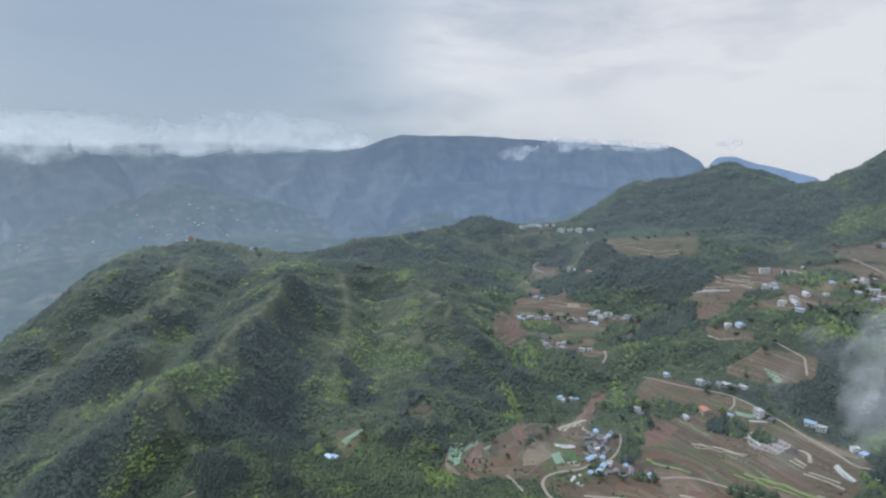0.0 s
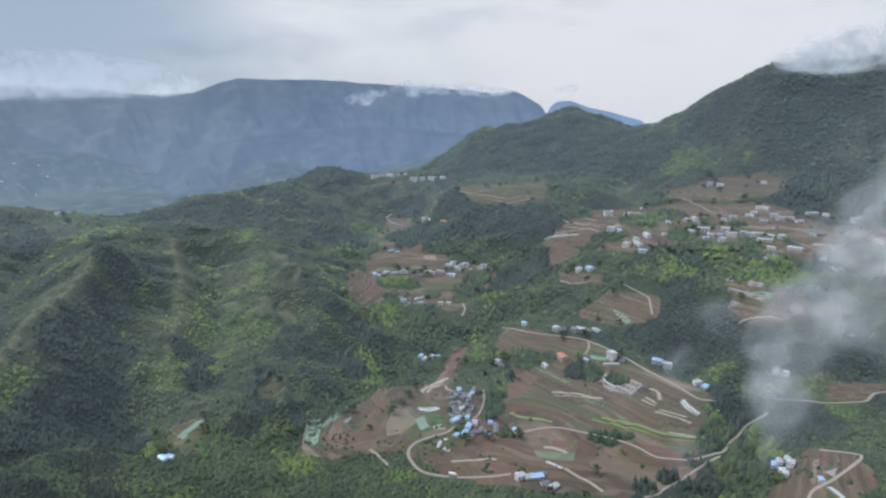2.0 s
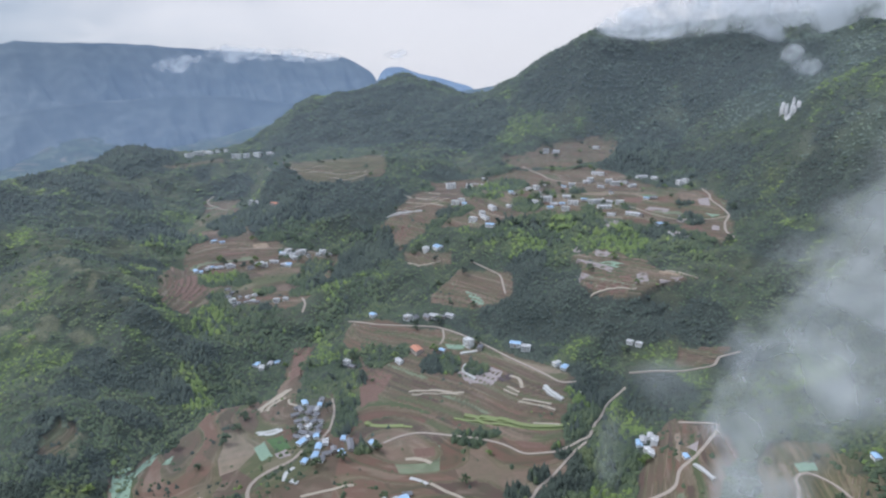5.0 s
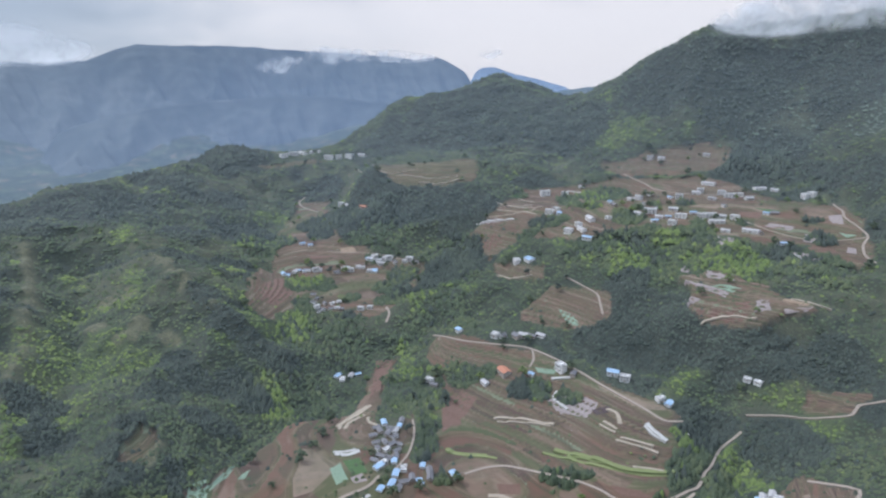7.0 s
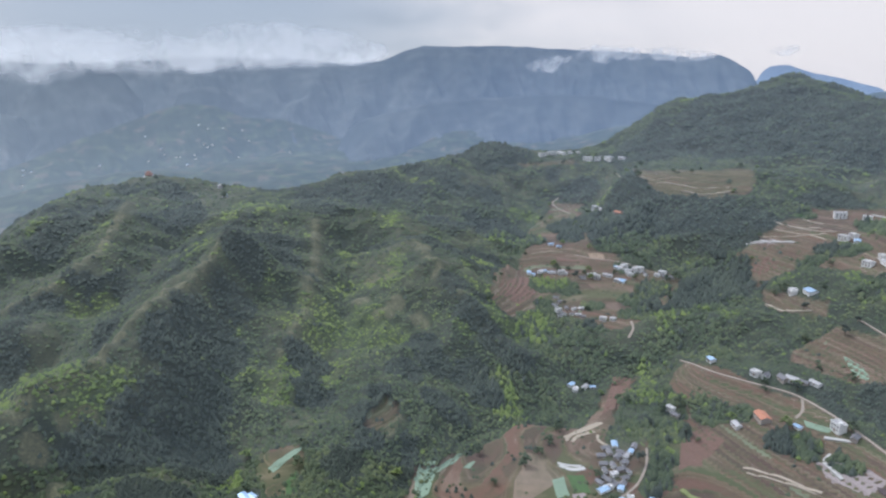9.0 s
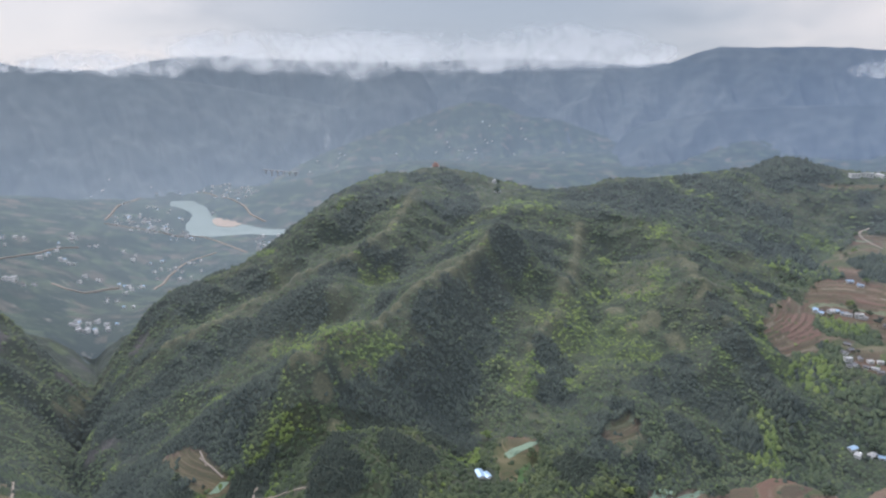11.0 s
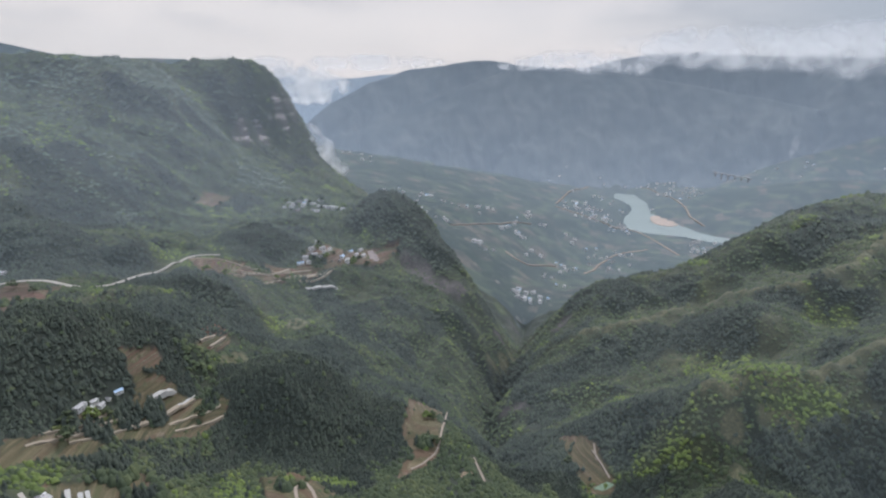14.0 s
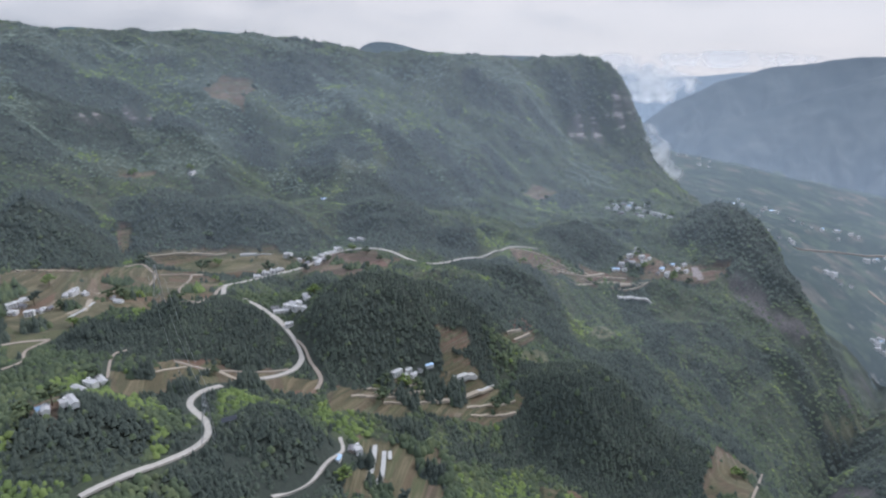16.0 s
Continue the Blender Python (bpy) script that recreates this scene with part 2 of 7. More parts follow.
def plain(name, colour, rough=0.8, metal=0.0, grime=0.35, scale=1.5, vary=0.25):
    """Paint, plaster or sheet with dirt at two scales and a tone of its own for each object."""
    m, tree, add, math_, blend, ramp, body, place = surface(name, rough, metal)
    dirt = speckle(add, place, scale, 5.0, 0.65)
    wide = speckle(add, place, scale * 0.15, 3.0)
    c = blend(math_("MULTIPLY", ramp(dirt, (0.42, 0.0), (0.68, 1.0)), grime), colour, tuple(v * 0.45 for v in colour))
    c = blend(math_("MULTIPLY", wide, grime), c, tuple(v * 0.75 for v in colour))
    own = add("ShaderNodeObjectInfo").outputs["Random"]
    c = blend(math_("MULTIPLY", own, vary), c, tuple(v * 0.55 for v in colour))
    tree.links.new(c, body.inputs["Base Color"])
    rough_relief(tree, add, body, dirt, 0.03, 0.5)
    return m


CONCRETE = plain("road_concrete", (0.38, 0.35, 0.305), 0.9, 0.0, 0.4, 0.5, 0.15)
DIRT_ROAD = plain("dirt_track", (0.30, 0.25, 0.20), 0.95, 0.0, 0.5, 0.5, 0.2)
PLASTER = plain("white_plaster", (0.74, 0.73, 0.70), 0.85, 0.0, 0.35, 0.9, 0.35)
CLAY_WALL = plain("old_wall", (0.42, 0.37, 0.32), 0.95, 0.0, 0.5, 0.8, 0.4)
GREY_TILE = plain("grey_roof_tile", (0.20, 0.195, 0.20), 0.85, 0.0, 0.5, 1.6, 0.5)
SLAB = plain("concrete_roof", (0.46, 0.45, 0.44), 0.9, 0.0, 0.5, 0.9, 0.5)
BLUE_SHEET = plain("blue_steel_sheet", (0.34, 0.47, 0.62), 0.45, 0.2, 0.3, 0.8, 0.35)
RUST_TILE = plain("orange_roof_tile", (0.46, 0.21, 0.13), 0.85, 0.0, 0.4, 1.2, 0.3)
GLASS = plain("dark_window_glass", (0.045, 0.05, 0.06), 0.15, 0.0, 0.2, 1.0, 0.2)
TIMBER = plain("brown_door_wood", (0.16, 0.10, 0.07), 0.7, 0.0, 0.4, 2.0, 0.3)
PLASTIC = plain("white_mulch_film", (0.44, 0.43, 0.40), 0.5, 0.0, 0.35, 0.8, 0.25)
SOILS = {"white": PLASTIC, "tan": plain("dry_straw_soil", (0.34, 0.29, 0.22), 0.95, 0.0, 0.4, 0.7, 0.25),
         "pale": plain("young_crop", (0.19, 0.22, 0.085), 0.95, 0.0, 0.4, 0.7, 0.25),
         "mint": plain("pale_green_crop", (0.20, 0.27, 0.19), 0.95, 0.0, 0.4, 0.5, 0.2),
         "green": plain("green_crop", (0.07, 0.12, 0.045), 0.95, 0.0, 0.4, 0.5, 0.2),
         "pale_soil": plain("pale_dry_soil", (0.27, 0.23, 0.215), 0.95, 0.0, 0.4, 0.5, 0.2),
         "dark_soil": plain("wet_dark_soil", (0.070, 0.052, 0.052), 0.9, 0.0, 0.4, 0.5, 0.2),
         "tan_soil": plain("straw_stubble", (0.27, 0.20, 0.14), 0.95, 0.0, 0.45, 0.5, 0.2),
         "red_soil": plain("red_tilled_soil", (0.150, 0.093, 0.070), 0.95, 0.0, 0.45, 0.5, 0.2)}
STEEL = plain("grey_steel", (0.38, 0.39, 0.40), 0.5, 0.6, 0.3, 1.5, 0.2)
RUBBER = plain("black_rubber", (0.02, 0.02, 0.02), 0.8)
WATER = plain("jade_river_water", (0.24, 0.285, 0.27), 0.25, 0.0, 0.15, 0.01, 0.0)
SAND = plain("brown_sandbar", (0.36, 0.30, 0.25), 0.95, 0.0, 0.3, 0.05, 0.0)
PALE_ROCK = plain("bare_white_rock", (0.62, 0.60, 0.58), 0.9, 0.0, 0.5, 0.25, 0.2)
TEMPLE_RED = plain("red_temple_wall", (0.42, 0.20, 0.15), 0.85, 0.0, 0.3, 0.8, 0.2)


# ---- land: ridge, spur and valley lines, and a surface spanned over them ----
LAND = []


def landform(name, *knots):
    """A ridge, spur, slope break or valley line of the plan, in metres."""
    pts = np.array(knots, float)
    for a, b in zip(pts[:-1], pts[1:]):
        reach = np.hypot(*(a - HUB)[:2])
        steps = max(1, int(np.hypot(*(b - a)[:2]) / max(40.0, reach * 0.09)))
        LAND.extend(a + (b - a) * k / steps for k in range(steps))
    LAND.append(pts[-1])


landform("hill_top", (236, 691, 352), (276, 661, 351), (309, 629, 352), (333, 574, 350), (342, 513, 348), (357, 477, 350))
landform("hill_dome", (234, 624, 326), (271, 610, 343), (307, 553, 341), (313, 489, 337))
landform("hill_road", (193, 526, 314), (224, 525, 317), (257, 496, 322), (275, 458, 324), (298, 438, 326), (334, 441, 325))
landform("hill_foot", (88, 507, 325), (111, 473, 318), (161, 448, 324), (192, 423, 325), (222, 399, 328), (245, 394, 329))
landform("village_slope", (149, 587, 329), (148, 550, 322), (162, 521, 321))
landform("hill_flank", (152, 653, 326), (93, 625, 324), (58, 578, 321), (24, 574, 323), (7, 537, 322))
landform("stream_inner", (218, 714, 318), (153, 706, 318), (87, 654, 311), (43, 605, 315), (-2, 548, 319))
landform("stream_outer", (406, 503, 341), (372, 462, 324), (329, 433, 315), (275, 407, 314))
landform("right_farms", (307, 363, 328), (357, 394, 330), (358, 370, 339), (400, 378, 350), (385, 304, 358), (417, 281, 375))
landform("right_road", (440, 461, 352), (465, 423, 361), (499, 398, 377), (535, 375, 389), (533, 348, 393))
landform("wood_slope", (395, 567, 365), (447, 506, 378), (509, 463, 393), (570, 426, 417))
landform("shelf_field", (436, 576, 399), (461, 523, 399), (509, 505, 411))
landform("shelf_field_back", (470, 608, 410), (506, 546, 412))
landform("wood_knob", (448, 683, 414), (509, 666, 425), (551, 575, 427))
landform("upper_village", (375, 876, 414), (432, 746, 423), (533, 752, 438), (593, 700, 438), (675, 656, 446), (659, 583, 440), (622, 544, 426))
landform("upper_terraces", (482, 922, 434), (626, 935, 457), (681, 798, 459), (734, 763, 454), (725, 663, 448))
landform("upper_slope", (636, 982, 470), (736, 886, 482), (804, 776, 492), (762, 598, 484), (721, 503, 481))
landform("pass_road", (785, 1278, 549), (679, 1094, 523), (653, 1025, 494))
landform("dome_hill", (304, 1369, 468), (396, 1438, 529), (451, 1451, 554), (508, 1462, 562), (594, 1474, 567), (660, 1491, 595), (714, 1449, 586), (756, 1362, 556), (767, 1306, 549), (785, 1278, 549))
landform("dome_hill_foot", (341, 1258, 464), (403, 1180, 469), (451, 1086, 477), (517, 1045, 465), (591, 1036, 467))
landform("hill_terraces", (263, 1117, 458), (331, 1031, 455), (382, 973, 447), (444, 1002, 461))
landform("big_mountain", (798, 1185, 605), (816, 1137, 628), (814, 1067, 645), (825, 1020, 656), (885, 983, 653), (947, 939, 665), (1030, 903, 686), (1050, 831, 684), (1069, 749, 690), (1082, 700, 695))
landform("big_mountain_face", (759, 1056, 549), (813, 897, 545), (877, 784, 557), (834, 627, 546), (805, 540, 555))
landform("wood_wedge", (273, 827, 363), (326, 841, 383), (380, 905, 412), (439, 971, 447))
landform("middle_knoll", (386, 626, 381), (388, 699, 391), (375, 774, 394), (339, 764, 379), (284, 741, 362), (244, 746, 353))
landform("middle_slope", (351, 660, 367), (292, 695, 358))
landform("hamlet_road", (112, 906, 366), (133, 906, 366), (189, 901, 366), (234, 899, 369), (283, 877, 372))
landform("hamlet_low", (146, 821, 357), (194, 782, 353), (205, 751, 351))
landform("hamlet_field", (58, 798, 383), (72, 784, 366), (98, 774, 355))
landform("hamlet_high", (126, 1056, 390), (150, 985, 380), (243, 1125, 397), (173, 1195, 396))
landform("white_ridge", (-116, 1163, 450), (-63, 1225, 451), (1, 1300, 461), (66, 1357, 476), (167, 1320, 457), (227, 1311, 459), (281, 1272, 458))
landform("temple_ridge", (-440, 767, 453), (-466, 854, 450), (-470, 974, 460), (-457, 1040, 455), (-440, 1074, 460), (-396, 1098, 449), (-348, 1117, 433), (-255, 1095, 430), (-193, 1093, 445), (-124, 1097, 460), (-77, 1132, 454), (-47, 1193, 458), (6, 1282, 462), (57, 1340, 473), (110, 1352, 469), (173, 1346, 457))
landform("temple_spur", (-433, 994, 445), (-384, 871, 431), (-348, 718, 419), (-334, 621, 425))
landform("bright_spur", (-181, 740, 458), (-204, 675, 434), (-222, 598, 414), (-227, 527, 409), (-227, 474, 405))
landform("gully_one", (-307, 896, 425), (-275, 679, 416), (-259, 550, 409))
landform("dark_spur", (-161, 904, 417), (-167, 789, 422), (-162, 644, 390), (-169, 539, 378), (-174, 450, 382))
landform("gully_two", (-102, 882, 395), (-86, 710, 370), (-103, 603, 361), (-103, 536, 355))
landform("scar_spur", (-49, 896, 412), (14, 808, 392), (26, 738, 363), (64, 705, 343), (95, 686, 324))
landform("face_mid", (-47, 787, 392), (-36, 702, 366), (-17, 630, 358), (-20, 588, 356))
landform("face_foot", (-87, 512, 351), (-53, 508, 346), (-47, 549, 348), (1, 541, 332), (27, 573, 324))
landform("ridge_west", (-474, 984, 452), (-495, 900, 436), (-510, 818, 408), (-519, 748, 375), (-545, 679, 359), (-567, 621, 351), (-559, 580, 337), (-516, 540, 317))
landform("west_spur", (-220, 673, 419), (-245, 590, 385), (-281, 527, 367), (-322, 473, 348), (-317, 421, 329))
landform("west_spur_two", (-415, 775, 373), (-430, 659, 360), (-429, 563, 346), (-464, 527, 325))
landform("west_hollow", (-322, 696, 373), (-343, 594, 358), (-362, 521, 344), (-380, 480, 322))
landform("west_foot", (-203, 468, 349), (-235, 443, 330), (-280, 438, 324), (-276, 396, 317), (-155, 541, 339), (-87, 528, 354))
landform("gorge", (-762, 614, 205), (-663, 577, 246), (-568, 534, 288), (-532, 482, 292), (-434, 414, 307), (-348, 387, 314), (-277, 373, 324))
landform("west_mound", (-453, 248, 365), (-418, 310, 355), (-355, 316, 366), (-310, 321, 373), (-272, 320, 358))
landform("west_mound_back", (-555, 277, 367), (-502, 341, 354), (-562, 452, 322))
landform("knoll", (-840, 339, 416), (-814, 384, 413), (-809, 433, 438), (-789, 469, 416), (-738, 494, 377), (-677, 503, 340), (-618, 501, 316), (-577, 497, 304))
landform("knoll_village", (-625, 259, 392), (-653, 316, 406), (-683, 377, 386), (-698, 423, 386), (-605, 293, 383))
landform("valley_road", (-489, -7, 451), (-501, 53, 454), (-497, 92, 445), (-550, 149, 437), (-612, 187, 427), (-718, 258, 407))
landform("wood_hill", (-341, 52, 468), (-379, 83, 455), (-418, 124, 445), (-446, 172, 433), (-439, 206, 418), (-450, 259, 401), (-506, 307, 381))
landform("farm_terraces", (-297, 89, 432), (-331, 113, 423), (-349, 147, 409), (-372, 169, 404), (-348, 183, 400), (-323, 144, 404))
landform("wood_hill_two", (-400, 194, 399), (-410, 233, 393), (-417, 285, 379), (-393, 317, 367), (-349, 317, 352))
landform("wood_hill_two_front", (-304, 200, 383), (-301, 253, 367), (-301, 304, 354))
landform("path_field", (-292, 289, 359), (-316, 323, 370), (-311, 336, 361), (-268, 329, 360))
landform("near_bank", (-215, 71, 447), (-237, 72, 442), (-245, 91, 429), (-250, 109, 419), (-262, 152, 402), (-257, 211, 391))
landform("gorge_east", (-414, 405, 304), (-492, 455, 295), (-530, 509, 296))
landform("gorge_west_bank", (-435, 468, 311), (-345, 427, 316), (-310, 429, 315))
landform("mountain_foot", (-588, -40, 477), (-719, -2, 482), (-846, 107, 454), (-928, 215, 426), (-1017, 314, 414), (-1225, 436, 406))
landform("cliff_foot", (-1271, 258, 458), (-1328, 334, 461), (-1376, 416, 457), (-1302, 446, 406))
landform("cliff_top", (-1145, 14, 626), (-1223, 79, 619), (-1268, 148, 618), (-1364, 249, 617), (-1401, 323, 610), (-1422, 376, 603), (-1415, 409, 533))
landform("cliff_face", (-845, 41, 502), (-838, -20, 540), (-994, 65, 542), (-1083, 133, 539), (-1167, 193, 528), (-1305, 264, 529))
landform("plateau", (-659, -414, 653), (-695, -403, 648), (-766, -367, 645), (-812, -349, 643), (-876, -294, 651), (-932, -242, 646), (-990, -193, 638), (-1137, -58, 625), (-1240, 66, 619))
landform("plateau_face", (-492, -261, 553), (-563, -260, 540), (-643, -243, 535), (-760, -180, 570), (-816, -151, 545), (-978, -118, 578))
landform("plateau_foot", (-433, -214, 515), (-472, -177, 479), (-475, -147, 466), (-562, -150, 503), (-576, -123, 484), (-639, -49, 468), (-740, 35, 456), (-875, 184, 426))
landform("plain", (-314, -134, 464), (-340, -115, 461), (-428, -127, 453), (-407, -76, 449), (-393, -33, 456), (-454, -18, 445), (-521, 0, 446))
landform("plain_low", (-252, -84, 466), (-278, -83, 460), (-366, -175, 480))
landform("mound", (-288, -79, 464), (-315, -54, 465), (-351, -29, 459), (-360, -5, 453), (-329, 30, 444))
landform("mound_foot", (-256, -33, 459), (-271, -11, 455), (-288, 23, 443), (-313, 43, 434))
landform("low_road", (-151, 29, 466), (-182, 34, 458), (-216, 35, 449), (-234, 23, 452), (-255, 23, 451))
landform("low_bank", (-187, -22, 471), (-231, -31, 458), (-202, 3, 461), (-164, -1, 472), (-218, 52, 449), (-225, 70, 440), (-250, 86, 424), (-219, 88, 428), (-187, 71, 445))
landform("low_terraces", (-250, 109, 417), (-243, 120, 410), (-254, 147, 400), (-294, 186, 381))
landform("river", (-1438, 1793, 54), (-1552, 1716, 68), (-1677, 1659, 76), (-1847, 1703, 98), (-1912, 1864, 101), (-2069, 1836, 107))
landform("valley_side", (-1195, 701, 243), (-1231, 782, 220), (-1370, 977, 168), (-1479, 1174, 126), (-1608, 1495, 63))
landform("valley_mouth", (-865, 657, 181), (-989, 790, 163), (-1225, 1072, 103), (-1286, 1234, 70), (-1391, 1509, 64))
landform("valley_hill", (-1658, 466, 423), (-1764, 662, 385), (-1831, 910, 317), (-1868, 1169, 248), (-1912, 1468, 175))
landform("valley_hill_side", (-1435, 507, 356), (-1548, 656, 335), (-1560, 869, 245))
landform("valley_far", (-2499, 1555, 116), (-2251, 1849, 106), (-1997, 2146, 91), (-1919, 2370, 129))
landform("valley_north", (-1431, 2079, 242), (-517, 2724, 237), (202, 3091, 294))
landform("valley_east", (-319, 2902, 248), (-22, 3133, 341))
landform("knoll_flank", (-783, 453, 426), (-757, 478, 417), (-721, 491, 392), (-685, 502, 367), (-632, 503, 335), (-576, 509, 311))
landform("knoll_back", (-884, 485, 387), (-824, 522, 331), (-756, 545, 264))
landform("behind_plateau", (-845, -585, 625), (-1034, -497, 608), (-1174, -353, 609), (-1384, -108, 583), (-1505, 44, 575))
landform("behind_cliff", (-1366, -22, 584), (-1491, 139, 569), (-1554, 256, 567), (-1570, 379, 512))

# the ground out of sight: under and behind the walk, and the far rim
landform("under", (28, 84, 359), (-84, 56, 390), (126, 168, 334), (84, 280, 320), (-56, 308, 309))
landform("behind", (-168, -224, 418), (84, -308, 460), (364, -168, 488), (588, 84, 516), (784, 336, 600))
landform("back_rim", (-980, -980, 656), (0, -1260, 656), (1120, -840, 712), (1680, 140, 740))
landform("behind_dome", (588, 1890, 432), (980, 1750, 488), (1400, 1400, 600), (420, 1820, 348))
landform("behind_cliff_far", (-1820, 588, 320), (-1890, 350, 432))
landform("behind_big_mountain", (1064, 1400, 544), (1260, 1120, 600), (1470, 840, 628), (1512, 588, 628))
landform("behind_ridge", (-868, 1260, 222), (-420, 1568, 222), (0, 1512, 292), (210, 1680, 292))


def hashed(i, j, seed):
    v = np.sin(i * 127.1 + j * 311.7 + seed * 74.7) * 43758.5453
    return v - np.floor(v)


def grain(x, y, size, seed=0.0):
    """Smooth noise from 0 to 1 with features of that size."""
    x, y = x / size, y / size
    i, j = np.floor(x), np.floor(y)
    u, v = x - i, y - j
    u, v = u * u * (3 - 2 * u), v * v * (3 - 2 * v)
    a, b = hashed(i, j, seed), hashed(i + 1, j, seed)
    c, d = hashed(i, j + 1, seed), hashed(i + 1, j + 1, seed)
    return a + (b - a) * u + (c - a) * v + (a - b - c + d) * u * v


def fractal(x, y, size, octaves=4, seed=0.0):
    total, weight = 0.0, 0.0
    for k in range(octaves):
        total = total + grain(x, y, size / 2 ** k, seed + k * 3.3) * 0.5 ** k
        weight += 0.5 ** k
    return total / weight


LAND = np.array(LAND)
ROUND = 24.0  # metres over which crests and valley floors are rounded
near = np.sqrt((LAND[:, None, 0] - LAND[None, :, 0]) ** 2 + (LAND[:, None, 1] - LAND[None, :, 1]) ** 2 + ROUND ** 2)
size = len(LAND)
system = np.zeros((size + 3, size + 3))
system[:size, :size] = -near + np.eye(size) * 10.0
system[:size, size], system[:size, size + 1:] = 1, LAND[:, :2] / 1000
system[size:, :size] = system[:size, size:].T
WEIGHTS = np.linalg.solve(system, np.append(LAND[:, 2], (0, 0, 0)))


MOUNDS, CREASES = [], []


def mound(*places):
    """Wooded domes on the land: middle, radius and height."""
    MOUNDS.extend(places)


def crease(high, wide, *knots):
    """A sharp crest (high above nothing) or a cut (below nothing) along a line."""
    pts = np.array(knots, float)
    line = np.concatenate([a + (b - a) * np.linspace(0, 1, max(2, int(np.hypot(*(b - a)) / 9)))[:, None] for a, b in zip(pts[:-1], pts[1:])])
    CREASES.append((high, wide, line))


mound((-319, -8, 45, 14), (-347, 83, 48, 20), (-371, 122, 43, 12), (-364, 225, 61, 24), (-521, 187, 41, 20), (-714, 244, 62, 22), (-568, 128, 33, 16), (-192, -1, 37, 12), (-226, 70, 32, 14), (-405, -179, 46, 18), (-493, -138, 56, 20), (-532, -74, 51, 20), (-586, 51, 58, 20), (-772, 419, 73, 12))
mound((-344, 237, 58, 18), (-417, 150, 58, 16), (-543, 361, 45, 13), (-573, 454, 38, 14), (-518, 295, 36, 9), (-555, 222, 40, 10), (-367, 109, 50, 12))
crease(-14, 26, (-306, 895), (-301, 719), (-285, 583))
crease(-18, 15, (-519, 495), (-503, 465), (-438, 417), (-337, 381))
crease(-16, 40, (-904, -206), (-840, -159), (-718, -101), (-623, -94))
crease(-14, 40, (-767, -279), (-692, -256), (-573, -220))
crease(-14, 40, (-1038, -38), (-881, 9), (-767, 15))
crease(-12, 34, (-682, -354), (-597, -305), (-470, -241))
crease(10, 30, (-1026, -130), (-854, -66), (-716, -52))
crease(10, 30, (-1162, 94), (-1019, 125), (-858, 119))
crease(-42, 24, (-901, 731), (-595, 542), (-561, 511), (-521, 477))
crease(-20, 15, (-521, 477), (-457, 430), (-392, 399))
crease(17, 24, (-189, 737), (-194, 683), (-204, 635), (-213, 581), (-220, 537), (-232, 511), (-248, 491), (-277, 483), (-298, 465))
crease(15, 22, (-386, 911), (-343, 765), (-348, 707), (-382, 671), (-418, 646), (-426, 577), (-460, 540), (-495, 525))
crease(-13, 26, (-313, 894), (-264, 658), (-290, 606), (-329, 571), (-349, 523), (-360, 484))
crease(12, 24, (-196, 632), (-178, 570), (-191, 517), (-199, 475), (-169, 423))
crease(-12, 26, (-175, 680), (-149, 624), (-138, 572), (-114, 513))
crease(14, 24, (-151, 918), (-127, 816), (-111, 705), (-114, 643))
crease(15, 24, (-24, 887), (13, 794), (54, 741), (91, 708))
crease(-12, 24, (-109, 919), (-88, 807), (-81, 708), (-75, 597))
crease(16, 40, (-1107, 49), (-1109, 119), (-1256, 212), (-1293, 272))
crease(-18, 40, (-1039, 19), (-988, 90), (-967, 155))
crease(18, 40, (-929, -174), (-854, -189), (-758, -173))
crease(-16, 36, (-788, -215), (-733, -177), (-692, -140))
crease(14, 36, (-932, -157), (-865, -86), (-806, -23), (-820, 36))
crease(14, 34, (-634, -360), (-656, -320), (-680, -270), (-666, -210))
crease(-14, 34, (-699, -313), (-711, -252), (-678, -168), (-663, -109))
crease(12, 30, (-521, -311), (-579, -289), (-661, -254), (-629, -160))


def along_crease(x, y, line, wide):
    """Falls from one on the line to nothing."""
    w = np.zeros(x.shape)
    lo, hi = line.min(0) - wide * 4, line.max(0) + wide * 4
    close = np.nonzero((x > lo[0]) & (x < hi[0]) & (y > lo[1]) & (y < hi[1]))
    if len(close[0]):
        d = np.full(len(close[0]), 1e9, np.float32)
        cx, cy = x[close].astype(np.float32), y[close].astype(np.float32)
        for px_, py_ in line.astype(np.float32):
            d = np.minimum(d, (cx - px_) ** 2 + (cy - py_) ** 2)
        w[close] = np.exp(-np.sqrt(d) / wide) * np.clip(2.0 - np.sqrt(d) / wide / 2, 0, 1)
    return w


def shaped(x, y):
    """The height that domes, crests and cuts add."""
    z = np.zeros(x.shape)
    for mx, my, radius, high in MOUNDS:
        close = np.nonzero((np.abs(x - mx) < radius) & (np.abs(y - my) < radius))
        if len(close[0]):
            z[close] += high * np.clip(1 - ((x[close] - mx) ** 2 + (y[close] - my) ** 2) / radius ** 2, 0, 1) ** 1.6
    for high, wide, line in CREASES:
        z += high * along_crease(x, y, line, wide)
    return z


def crest_share(x, y):
    """One on the sharp crests."""
    w = np.zeros(x.shape)
    for high, wide, line in CREASES:
        if high > 0 and line[:, 0].mean() > -560:
            w = np.maximum(w, along_crease(x, y, line, 5.5))
    return w


